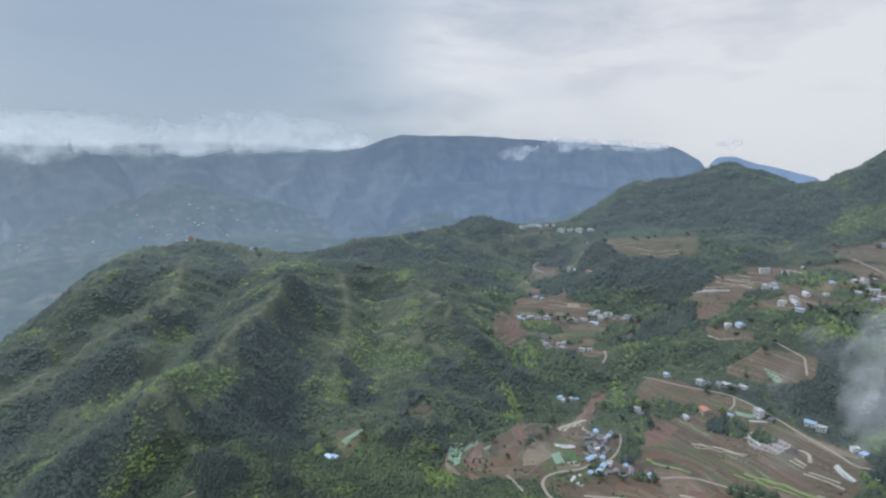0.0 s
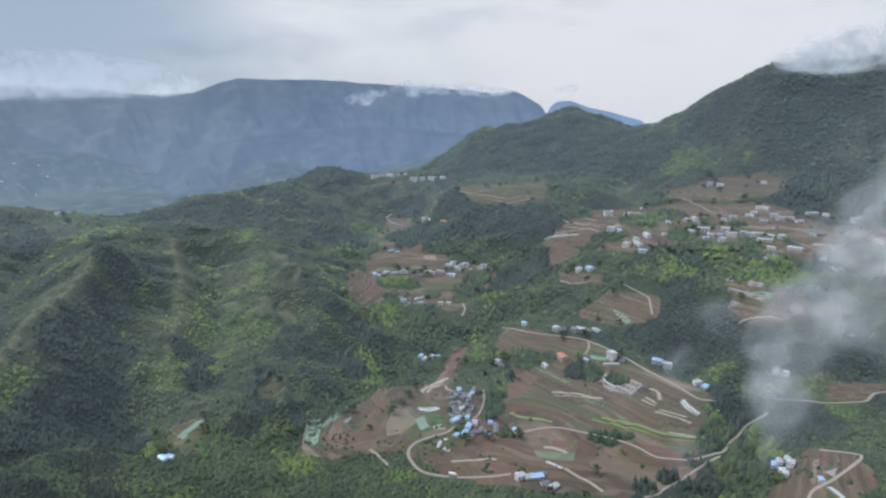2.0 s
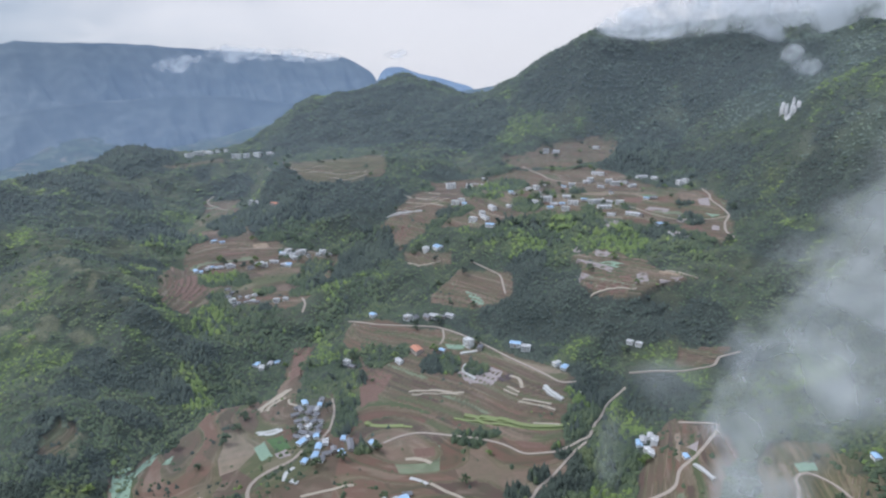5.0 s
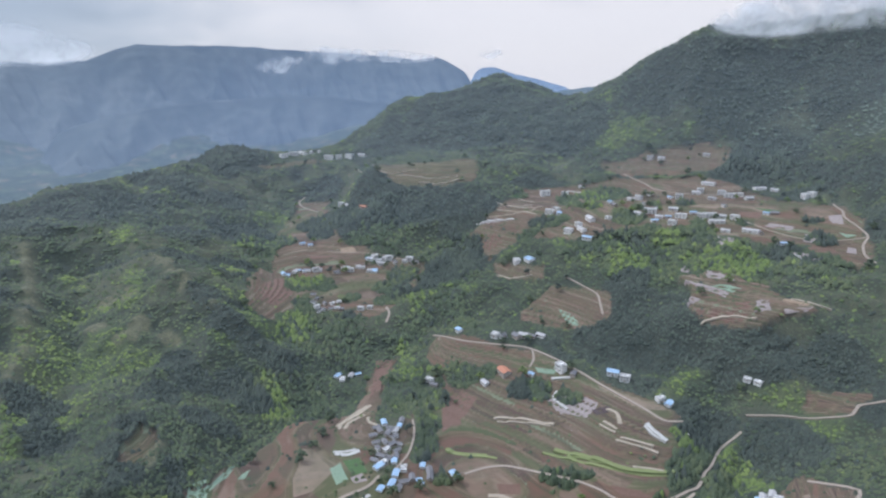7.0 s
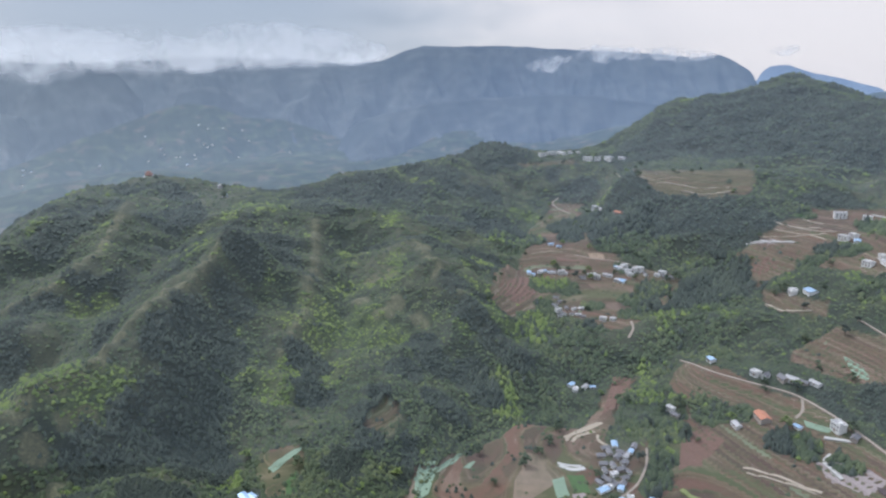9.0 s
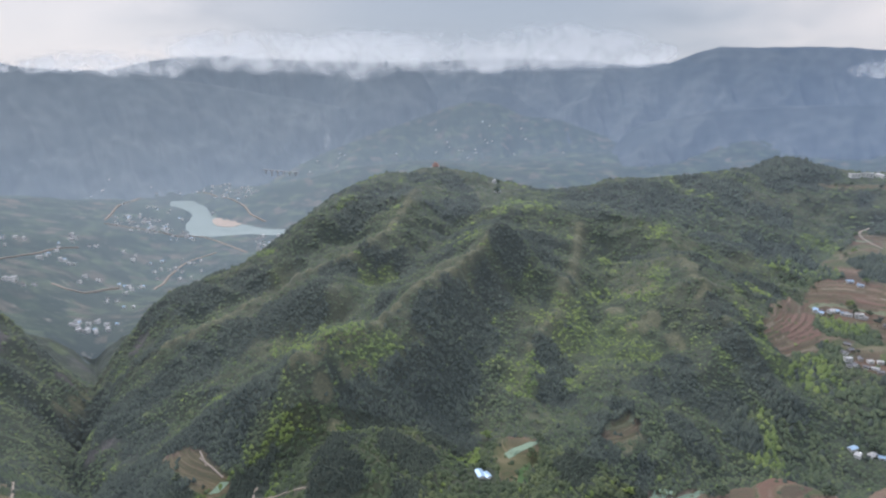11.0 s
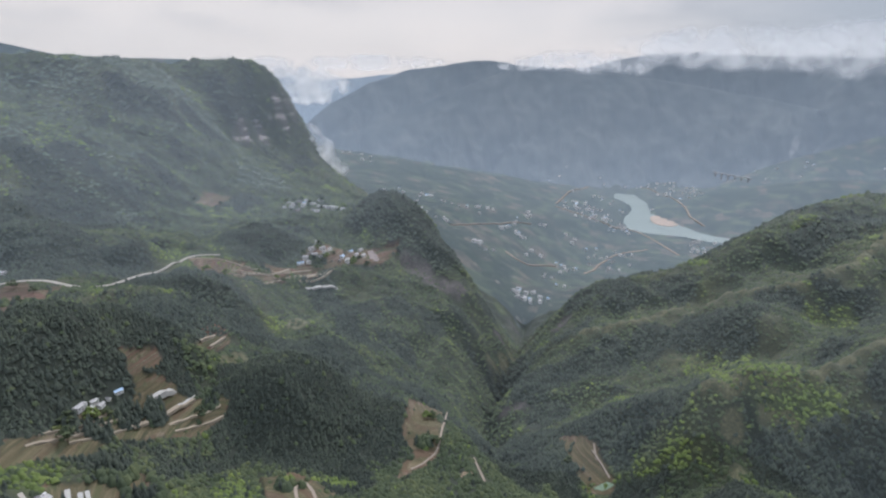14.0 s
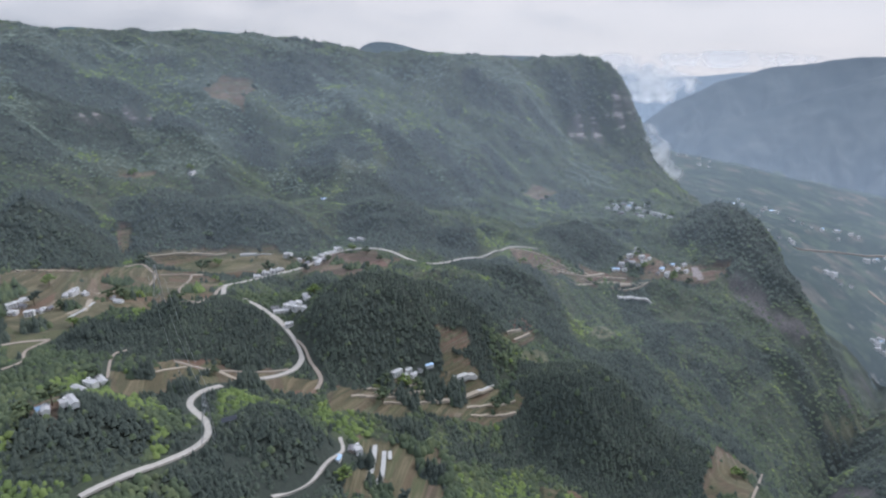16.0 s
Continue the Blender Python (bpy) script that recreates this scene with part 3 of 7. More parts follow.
def bare(x, y):
    """Height of the smooth land."""
    x, y = np.atleast_1d(np.asarray(x, float)), np.atleast_1d(np.asarray(y, float))
    shape, x, y = x.shape, x.ravel(), y.ravel()
    z = WEIGHTS[size] + (WEIGHTS[size + 1] * x + WEIGHTS[size + 2] * y) / 1000
    x4, y4 = x.astype(np.float32), y.astype(np.float32)
    for k in range(0, len(x), 8000):
        s = slice(k, k + 8000)
        d = np.sqrt((x4[s, None] - LAND[None, :, 0].astype(np.float32)) ** 2 + (y4[s, None] - LAND[None, :, 1].astype(np.float32)) ** 2 + np.float32(ROUND ** 2))
        z[s] -= d @ WEIGHTS[:size].astype(np.float32)
    return (z + shaped(x, y)).reshape(shape)

# ---- farmland plan ----
FARMLAND = {}


def farmland(name, *corners):
    FARMLAND[name] = np.array(corners, float)


farmland("hill", (239, 708), (308, 627), (332, 573), (369, 486), (323, 441), (276, 414), (223, 402), (111, 470), (88, 506), (126, 524), (155, 589), (214, 633), (217, 675))
farmland("flank", (200, 718), (148, 602), (128, 531), (88, 509), (58, 515), (20, 510), (0, 515), (5, 565), (42, 593), (94, 635), (134, 626), (178, 707))
farmland("knoll_plots", (376, 704), (400, 646), (383, 614), (348, 631), (321, 671), (329, 685))
farmland("shelf", (463, 615), (492, 605), (500, 566), (509, 540), (522, 506), (490, 513), (466, 518), (447, 535), (436, 569))
farmland("upper_village", (369, 881), (464, 943), (603, 917), (688, 817), (719, 649), (643, 555), (609, 535), (570, 569), (577, 644), (497, 704), (424, 745), (393, 808), (341, 801), (357, 874))
farmland("upper_slope", (612, 980), (680, 948), (750, 903), (756, 856), (706, 838), (612, 915))
farmland("terraces_below_dome", (259, 1257), (286, 1118), (334, 1092), (391, 1068), (438, 1064), (423, 1009), (399, 984), (351, 985), (310, 1017), (289, 1063), (273, 1189))
farmland("ridge_strip", (120, 1270), (185, 1293), (238, 1279), (221, 1272), (162, 1269))
farmland("slope_field", (457, 458), (473, 447), (486, 437), (485, 433), (470, 435), (464, 431), (447, 447))
farmland("plateau_bowl", (-768, -240), (-809, -225), (-837, -197), (-778, -181), (-738, -176), (-749, -195), (-748, -220))
farmland("wood_edge", (-533, -211), (-565, -190), (-554, -181), (-526, -204))
farmland("plateau_meadow", (-461, -162), (-463, -153), (-445, -141), (-436, -149))
farmland("saddle_plot", (-878, 180), (-934, 196), (-936, 231), (-893, 221), (-863, 192))
farmland("hamlet", (103, 892), (123, 1029), (162, 1129), (173, 1196), (223, 1161), (194, 1067), (206, 970), (288, 869), (255, 819), (196, 767), (141, 779), (108, 765), (61, 784), (83, 913))
farmland("right_farms", (397, 414), (405, 378), (385, 344), (335, 325), (305, 361), (346, 397))
farmland("knoll_small", (345, 794), (381, 739), (369, 718), (336, 758))
farmland("right_low", (415, 337), (428, 314), (417, 281), (382, 260), (353, 303), (384, 335))
farmland("clearing", (-29, 572), (-31, 587), (-25, 606), (-12, 608), (-12, 591), (-19, 574))
farmland("green_terraces", (-104, 539), (-73, 555), (-63, 503), (-79, 498))
farmland("knoll_village", (-594, 166), (-619, 202), (-638, 246), (-639, 282), (-668, 298), (-690, 320), (-672, 342), (-700, 383), (-700, 418), (-683, 408), (-653, 364), (-623, 315), (-607, 261), (-595, 225), (-520, 188))
farmland("road_plots", (-486, -1), (-501, 49), (-451, 63), (-422, 50), (-428, 6))
farmland("farm", (-291, 75), (-303, 87), (-312, 103), (-328, 120), (-346, 140), (-364, 160), (-350, 158), (-325, 145), (-298, 121), (-283, 103), (-273, 87), (-268, 79))
farmland("farm_low", (-324, 131), (-357, 158), (-362, 176), (-352, 182), (-336, 180), (-323, 160), (-322, 145))
farmland("farm_high", (-345, 128), (-370, 147), (-374, 153), (-365, 150), (-345, 132))
farmland("wood_clearing", (-397, 165), (-411, 177), (-420, 188), (-414, 191), (-399, 184), (-396, 172))
farmland("path_field", (-329, 299), (-371, 321), (-372, 338), (-374, 349), (-304, 313), (-292, 296), (-288, 273), (-308, 292))
farmland("near_plots", (-286, 195), (-293, 216), (-263, 234), (-258, 233), (-254, 192))
farmland("strips", (-258, 100), (-265, 114), (-250, 139), (-237, 102))
farmland("small_clearing", (-352, 128), (-377, 148), (-370, 151), (-348, 131))
farmland("plain", (-334, -165), (-385, -143), (-431, -128), (-434, -87), (-401, -41), (-319, -26), (-319, -75), (-274, -79), (-244, -88))
farmland("plain_far", (-448, -133), (-483, -81), (-500, -46), (-458, 10), (-436, -11), (-425, -44), (-439, -109))
farmland("mound_foot", (-254, -32), (-272, -11), (-292, 34), (-301, 61), (-288, 69), (-272, 43), (-261, 20), (-228, -12))
farmland("bend", (-457, 15), (-497, 39), (-490, 71), (-429, 65), (-424, 35))
farmland("corner", (-198, -46), (-210, -40), (-198, -9), (-182, -4), (-175, -14))
farmland("farm_house", (-299, 75), (-301, 88), (-310, 107), (-343, 131), (-320, 134), (-300, 109), (-288, 85))
farmland("low_fields", (-260, 99), (-278, 113), (-281, 139), (-247, 143), (-214, 100), (-219, 96))
farmland("plots_left", (-346, 131), (-363, 154), (-351, 159), (-329, 133))
farmland("green_low", (-341, 431), (-306, 441), (-275, 438), (-258, 427), (-275, 416), (-304, 416))


def inside(polygon, x, y):
    hit = np.zeros(x.shape, bool)
    for (ax, ay), (bx, by) in zip(polygon, np.roll(polygon, -1, 0)):
        if ay != by:
            hit ^= ((ay > y) != (by > y)) & (x < (bx - ax) * (y - ay) / (by - ay) + ax)
    return hit


LUSH = ("farm", "path_field", "near_plots", "farm_low", "farm_house", "low_fields", "green_low", "green_terraces", "plain",
        "plain_far", "right_low", "mound_foot", "plots_left", "terraces_below_dome", "ridge_strip", "plateau_meadow", "clearing", "farm_high")


def lush(x, y):
    """One on terraces under grass and young crops."""
    hit = np.zeros(x.shape, bool)
    for name in LUSH:
        hit |= inside(FARMLAND[name], x, y)
    return hit


def tilled(x, y):
    """True on farmland; the edges wander."""
    wx = x + (fractal(x, y, 30, 2, 5.0) - 0.5) * 19
    wy = y + (fractal(x, y, 30, 2, 9.0) - 0.5) * 19
    hit = np.zeros(x.shape, bool)
    for polygon in FARMLAND.values():
        lo, hi = polygon.min(0) - 18, polygon.max(0) + 18
        close = (x > lo[0]) & (x < hi[0]) & (y > lo[1]) & (y < hi[1])
        if close.any():
            hit[close] |= inside(polygon, wx[close], wy[close])
    return hit


# ---- plan of roads and houses ----
ROADS, HOUSES, CLEARED = [], [], []


def smooth_line(knots, step):
    """A curve through the knots, sampled every step metres."""
    p = np.array(knots, float)
    p = np.vstack((2 * p[0] - p[1], p, 2 * p[-1] - p[-2]))
    out = []
    for a, b, c, d in zip(p[:-3], p[1:-2], p[2:-1], p[3:]):
        n = max(1, int(np.hypot(*(c - b)) / step))
        for k in range(n):
            t = k / n
            out.append(0.5 * (2 * b + (c - a) * t + (2 * a - 5 * b + 4 * c - d) * t * t + (3 * b - a - 3 * c + d) * t ** 3))
    out.append(p[-2])
    return np.array(out)


def road(name, width, *knots):
    line = smooth_line(knots, 3.0)
    width *= 0.85
    ROADS.append((name, width, line))
    CLEARED.extend((px_, py_, width * 0.5 + 2.6) for px_, py_ in line[::2])


def settle(name, scale, *places):
    HOUSES.append((name, scale * 0.86, places))
    CLEARED.extend((px_, py_, 7.0 * scale) for _, px_, py_ in places)


road("hill_road", 3.4, (241.0, 712.5), (252.7, 682.9), (275.9, 660.9), (299.4, 641.3), (309.3, 628.6), (319.6, 605.6), (329.0, 577.8), (334.3, 555.9), (340.8, 528.4), (346.6, 502.4), (351.1, 492.0), (367.8, 489.1))
road("hill_lane", 2.6, (308.8, 627.8), (303.3, 615.2), (294.9, 607.8))
road("lower_road", 3.4, (136.6, 537.3), (124.9, 528.0), (108.2, 523.0), (96.1, 516.7), (89.4, 508.8), (87.0, 499.8), (88.3, 491.2), (90.6, 484.3), (96.6, 476.7), (110.5, 470.1), (124.9, 464.3), (143.6, 458.7), (159.8, 456.6))
road("middle_road", 3.0, (197.7, 525.4), (213.5, 526.1), (227.2, 521.5), (238.0, 511.3), (254.3, 492.4), (263.6, 481.2), (274.1, 464.1), (278.0, 454.1), (283.9, 447.3), (300.9, 440.9), (311.6, 440.5), (330.3, 442.5), (339.3, 442.9), (351.1, 450.0))
road("wood_track", 2.2, (351.1, 450.0), (360.0, 453.4), (379.3, 464.6), (403.4, 470.1))
road("ravine_road", 2.6, (241.2, 401.0), (254.4, 406.0), (269.5, 416.4), (287.1, 422.6), (302.5, 428.8), (319.2, 435.8), (333.6, 439.5))
road("upper_road", 3.0, (724.6, 667.8), (708.1, 643.2), (688.2, 624.1), (671.0, 593.6), (659.2, 576.0), (642.9, 567.7), (627.4, 553.3), (619.6, 536.2))
road("upper_lane", 2.6, (658.1, 575.1), (642.7, 585.3), (615.4, 610.2), (605.9, 636.2), (604.7, 677.5))
road("pass_lane", 3.2, (619.4, 924.9), (616.0, 875.4), (608.4, 837.5), (624.0, 792.8), (676.0, 746.1))
road("knoll_lane", 3.0, (387.8, 700.5), (391.8, 679.6), (394.7, 654.7), (390.3, 642.2), (382.4, 624.6))
road("ridge_lane", 3.0, (187.3, 1197.1), (175.9, 1186.6), (177.5, 1169.7), (197.8, 1132.0))
road("farm_road", 3.4, (307.2, 363.2), (322.1, 358.0), (336.0, 356.6), (351.0, 365.6), (363.3, 367.0), (372.9, 368.1), (401.5, 375.6), (404.1, 382.6), (400.4, 394.7), (396.2, 406.8))
road("slope_road", 3.0, (416, 479), (432, 463), (443, 448), (453, 438), (463, 430), (471, 432), (479, 427), (485, 423))
road("low_lane", 2.6, (361.8, 291.7), (374.1, 298.5), (382.8, 306.2), (389.9, 303.9), (388.3, 288.9), (379.9, 271.0))
road("corner_lane", 2.6, (57.9, 517.6), (63.7, 504.8), (69.0, 491.1))
road("village_lane", 2.2, (180.8, 596.5), (176.0, 578.2), (166.4, 559.4), (158.0, 549.3), (149.8, 541.9))
road("hamlet_lane", 2.6, (176.6, 951.3), (198.4, 938.4), (232.7, 919.3), (254.1, 898.2), (281.8, 873.4))
road("yard_lane", 3.0, (210.1, 779.4), (209.3, 766.0), (202.2, 754.2))
road("valley_road", 4.2, (-366.9, -26.5), (-388.5, -35.0), (-401.0, -27.8), (-430.2, -17.9), (-457.4, 0.5), (-477.5, 8.7), (-498.4, 17.6), (-507.6, 35.9), (-503.4, 62.8), (-491.2, 80.3), (-487.4, 95.8), (-497.2, 109.3), (-523.2, 126.8), (-549.9, 148.5), (-597.7, 166.3), (-628.9, 195.9))
road("main_road", 4.6, (-363.5, -10.7), (-346.2, 9.1), (-338.3, 23.5), (-331.3, 33.5), (-323.4, 41.7), (-313.7, 48.5), (-304.3, 48.2), (-294.9, 43.0), (-280.1, 32.6))
road("branch_road", 3.0, (-324.3, 42.1), (-318.7, 48.7), (-309.6, 55.2), (-297.1, 65.3), (-286.2, 66.1))
road("near_road", 4.4, (-154.0, 23.6), (-164.5, 29.4), (-176.8, 34.9), (-191.9, 40.1), (-204.3, 42.0), (-215.0, 39.7), (-223.9, 33.4), (-228.9, 26.1), (-233.5, 20.8), (-240.6, 18.3), (-250.2, 19.1), (-260.8, 23.4))
road("bend_road", 3.8, (-191.5, 78.3), (-203.3, 86.0), (-211.6, 89.5), (-222.7, 91.1), (-235.4, 92.6), (-245.4, 92.4), (-253.8, 88.5))
road("plain_lane", 2.4, (-413.2, -131.1), (-427.8, -126.3), (-422.4, -116.0), (-410.7, -104.3), (-386.0, -93.4))
road("plain_loop", 2.4, (-413.3, -108.2), (-425.7, -87.1), (-418.2, -79.1), (-380.4, -65.7), (-346.7, -48.2))
road("plain_link", 2.4, (-334.9, -39.9), (-325.0, -19.9), (-374.0, -34.2), (-388.4, -35.9))
road("west_lane", 2.8, (-261.8, -102.7), (-266.6, -93.8), (-271.5, -81.3))
road("west_track", 2.2, (-271.5, -81.3), (-255.9, -83.0), (-245.3, -75.7), (-236.2, -80.0))
road("mound_track", 2.2, (-273.1, -8.9), (-274.8, 9.4), (-285.6, 23.6), (-301.2, 44.1))
road("house_track", 1.8, (-242.7, -27.5), (-258.6, -36.7), (-267.5, -39.4), (-272.5, -36.1))
road("field_path", 1.8, (-291.1, 288.2), (-295.4, 301.3), (-309.2, 316.5), (-384.2, 353.4))
road("loop_path", 2.4, (-253.5, 210.2), (-267.4, 211.6), (-275.3, 216.6), (-265.4, 219.9), (-255.0, 220.4))
road("stream_path", 1.8, (-290.0, 333.3), (-266.6, 330.7))
road("gorge_path", 1.8, (-302.7, 442.4), (-289.2, 435.9))
road("foot_path", 2.2, (-299.1, 438.7), (-281.8, 436.0), (-270.1, 433.6))
road("south_path", 2.2, (-236.5, 433.1), (-232.9, 425.3), (-199.9, 419.4), (-175.7, 414.9))

settle("hill_row", 1.0, ("B", 261, 693), ("W", 288, 665), ("G", 294, 660), ("G", 305, 653), ("W", 311, 650), ("G", 318, 645), ("W", 325, 641))
settle("hill_yards", 1.0, ("R", 273, 614), ("B", 292, 598), ("W", 254, 614), ("W", 316, 589), ("G", 322, 578), ("B", 350, 560), ("W", 354, 549), ("W", 363, 515), ("B", 367, 509))
settle("old_village", 0.92, ("G", 148, 591), ("G", 159, 587), ("W", 162, 583), ("G", 143, 582), ("G", 160, 567), ("G", 143, 573), ("W", 149, 563), ("G", 153, 554), ("G", 137, 554), ("G", 144, 550), ("B", 156, 596), ("G", 171, 596), ("B", 167, 589), ("G", 150, 586), ("G", 155, 581), ("G", 159, 576), ("G", 150, 572), ("G", 154, 568), ("G", 143, 566), ("G", 156, 560), ("G", 143, 557), ("G", 148, 554), ("B", 151, 550), ("W", 142, 549))
settle("new_village", 1.0, ("B", 138, 546), ("B", 148, 535), ("W", 155, 539), ("B", 170, 540), ("G", 173, 533), ("B", 162, 522), ("G", 151, 525), ("G", 145, 519), ("B", 133, 522), ("B", 142, 525), ("G", 158, 528), ("G", 171, 526), ("B", 190, 525))
settle("roadside_farm", 1.0, ("W", 164, 448), ("W", 171, 447), ("B", 177, 446), ("G", 183, 450), ("G", 179, 436), ("W", 183, 429))
settle("stream_hamlet", 0.9, ("B", 138, 698), ("W", 141, 691), ("W", 151, 698), ("B", 158, 699), ("W", 213, 646), ("G", 215, 639))
settle("row_hamlet", 1.1, ("B", 114, 897), ("B", 119, 893), ("W", 129, 905), ("B", 141, 905), ("W", 157, 902), ("G", 179, 890), ("W", 191, 894), ("W", 210, 893), ("B", 221, 877), ("W", 226, 908), ("W", 234, 901), ("W", 235, 891), ("W", 247, 898), ("W", 270, 883), ("G", 277, 872))
settle("high_farms", 1.2, ("B", 150, 983), ("B", 160, 976), ("W", 227, 1093), ("W", 232, 1069), ("R", 248, 1030), ("W", 366, 773), ("B", 377, 761))
settle("low_hamlet", 0.85, ("G", 139, 832), ("G", 141, 822), ("G", 136, 814), ("W", 138, 803), ("G", 144, 799), ("G", 152, 799), ("W", 156, 809), ("G", 148, 810), ("W", 159, 799), ("G", 163, 795), ("W", 183, 787), ("W", 193, 786), ("G", 139, 795), ("W", 164, 811))
settle("row_hamlet_end", 1.0, ("W", 188, 896), ("W", 195, 889), ("G", 177, 891), ("W", 206, 896), ("B", 224, 909), ("W", 231, 909), ("W", 233, 895), ("W", 242, 899), ("B", 223, 880), ("W", 217, 880), ("G", 252, 888), ("W", 264, 883), ("G", 271, 875), ("B", 134, 908), ("W", 144, 904), ("W", 154, 903))
settle("upper_west", 1.2, ("W", 682, 921), ("W", 732, 883), ("W", 672, 934), ("L", 467, 780), ("W", 485, 769), ("L", 442, 759), ("W", 430, 768), ("B", 435, 736), ("W", 462, 850), ("B", 456, 833), ("W", 450, 847), ("L", 482, 916), ("W", 505, 901), ("W", 542, 916), ("W", 364, 771), ("B", 375, 762), ("W", 447, 774))
settle("upper_centre", 1.2, ("W", 585, 824), ("B", 595, 793), ("W", 603, 786), ("W", 631, 787), ("B", 528, 827), ("G", 523, 812), ("W", 563, 815), ("W", 554, 820), ("W", 520, 760), ("L", 534, 755), ("W", 532, 736), ("B", 541, 731), ("L", 553, 724), ("B", 575, 729), ("W", 573, 713), ("L", 583, 710), ("W", 593, 703), ("L", 576, 692), ("W", 531, 712), ("G", 552, 790), ("W", 564, 750), ("G", 551, 761), ("B", 520, 729))
settle("upper_east", 1.2, ("L", 665, 803), ("L", 711, 762), ("W", 722, 748), ("W", 654, 768), ("L", 656, 756), ("W", 671, 740), ("W", 632, 760), ("L", 585, 652), ("B", 585, 609), ("W", 730, 701), ("B", 643, 686), ("G", 650, 681), ("W", 672, 755), ("G", 625, 732), ("W", 601, 691), ("G", 589, 643), ("W", 723, 704), ("W", 639, 789), ("W", 564, 666))
settle("east_farm", 0.9, ("W", 366, 413), ("W", 372, 412), ("W", 368, 404), ("B", 361, 412), ("W", 355, 395), ("B", 364, 372), ("W", 433, 497), ("W", 437, 490), ("B", 418, 281), ("W", 358, 401))
settle("ridge_sheds", 1.4, ("L", 171, 1315), ("L", 189, 1326), ("L", 207, 1329), ("L", 224, 1330), ("W", 237, 1325), ("L", 246, 1281), ("W", 262, 1274), ("L", 280, 1265), ("W", 301, 1259))
settle("ridge_farm", 1.3, ("W", -334, 1073), ("B", -303, 1012))
settle("foot_farm", 1.0, ("B", -95, 494), ("B", -91, 496))
settle("saddle_village", 1.0, ("W", -903, 312), ("W", -879, 316), ("G", -904, 328), ("W", -864, 328), ("W", -916, 342), ("W", -873, 343), ("W", -853, 347), ("G", -843, 315), ("W", -844, 353), ("W", -833, 359), ("L", -828, 365), ("W", -817, 374), ("G", -837, 335), ("W", -863, 310), ("W", -870, 300), ("W", -900, 360), ("B", -891, 334), ("W", -826, 339))
settle("knoll_village", 0.85, ("W", -668, 300), ("W", -680, 308), ("W", -667, 313), ("G", -658, 296), ("W", -649, 289), ("B", -641, 282), ("W", -655, 301), ("W", -658, 314), ("W", -670, 322), ("G", -650, 307), ("W", -641, 291), ("W", -692, 312))
settle("knoll_yard", 0.85, ("B", -677, 349), ("W", -671, 354), ("W", -687, 364), ("G", -643, 327), ("W", -646, 337), ("W", -674, 364), ("B", -654, 333), ("G", -657, 348))
settle("plain_village", 0.75, ("W", -311, -134), ("W", -316, -133), ("W", -298, -115), ("G", -302, -115), ("W", -304, -112), ("W", -305, -133), ("G", -308, -128), ("W", -331, -117), ("L", -337, -116), ("W", -340, -110), ("G", -337, -88), ("W", -330, -79), ("W", -298, -126), ("G", -308, -110))
settle("plain_farm", 0.6, ("L", -227, -31), ("L", -233, -29), ("L", -239, -28), ("W", -186, -4), ("W", -181, -8), ("B", -181, -11), ("L", -188, -2))
settle("junction", 0.75, ("L", -361, 36), ("W", -351, 26), ("W", -348, 33), ("W", -346, 39), ("L", -347, 23), ("W", -354, 29), ("W", -354, 33), ("G", -350, 18), ("W", -335, 33))
settle("road_row", 0.8, ("W", -420, -25), ("W", -430, -22), ("W", -439, -19), ("W", -447, -17), ("W", -473, -10), ("W", -475, -3), ("W", -471, 5), ("W", -482, 7), ("W", -487, 10), ("W", -494, 13), ("G", -463, 0), ("L", -464, 10), ("W", -500, 16), ("G", -470, 13), ("W", -481, -23), ("W", -534, 20), ("W", -535, 28))
settle("terrace_farm", 0.6, ("L", -318, 106), ("W", -320, 110), ("W", -325, 115), ("B", -336, 123), ("G", -330, 118), ("W", -324, 112))
settle("near_farm", 0.7, ("B", -233, 94), ("G", -249, 96), ("W", -250, 99))
settle("forest_edge", 0.8, ("L", -581, -160), ("B", -627, -38))


def graded(x, y):
    """One on roads and yards, nothing away from them."""
    w = np.zeros(x.shape)
    for px_, py_, gap in CLEARED:
        close = np.nonzero((np.abs(x - px_) < gap + 18) & (np.abs(y - py_) < gap + 18))
        if len(close[0]):
            d = np.hypot(x[close] - px_, y[close] - py_)
            w[close] = np.maximum(w[close], np.clip(1 - (d - gap) / 18, 0, 1))
    return w * w * (3 - 2 * w)


# ---- plan of the woods ----
STANDS = {"pine": [], "fresh": [], "haze_scrub": [], "dry": [], "crag": [], "grove": []}


def stand(kind, *places):
    """Dark conifer stands, bright thickets, scrub paled in place of haze, dry grass and bare crags: middle and radius.
    """
    STANDS[kind].extend(places)


stand("pine", (545, 1242, 144), (434, 1264, 78), (618, 1123, 87), (82, 1316, 70), (277, 1037, 62), (328, 974, 54), (321, 829, 43), (377, 918, 38), (201, 1020, 45), (221, 1194, 35), (266, 809, 33), (401, 575, 37), (377, 580, 27), (771, 811, 49), (928, 802, 72), (833, 922, 72), (771, 1074, 51))
stand("pine", (-112, 1030, 47), (67, 1276, 47), (-24, 1144, 31))
stand("pine", (-341, 222, 42), (-347, 268, 44), (-332, 200, 27), (-427, 256, 39))
stand("pine", (-332, 63, 24), (-338, 94, 28), (-374, 127, 30), (-423, 159, 28), (-338, 111, 17), (-343, 224, 32), (-349, 269, 36), (-318, 238, 27), (-355, 214, 18), (-758, 417, 40), (-707, 449, 39), (-551, 115, 26), (-691, 269, 36), (-741, 50, 50), (-577, 26, 34), (-492, 173, 29))
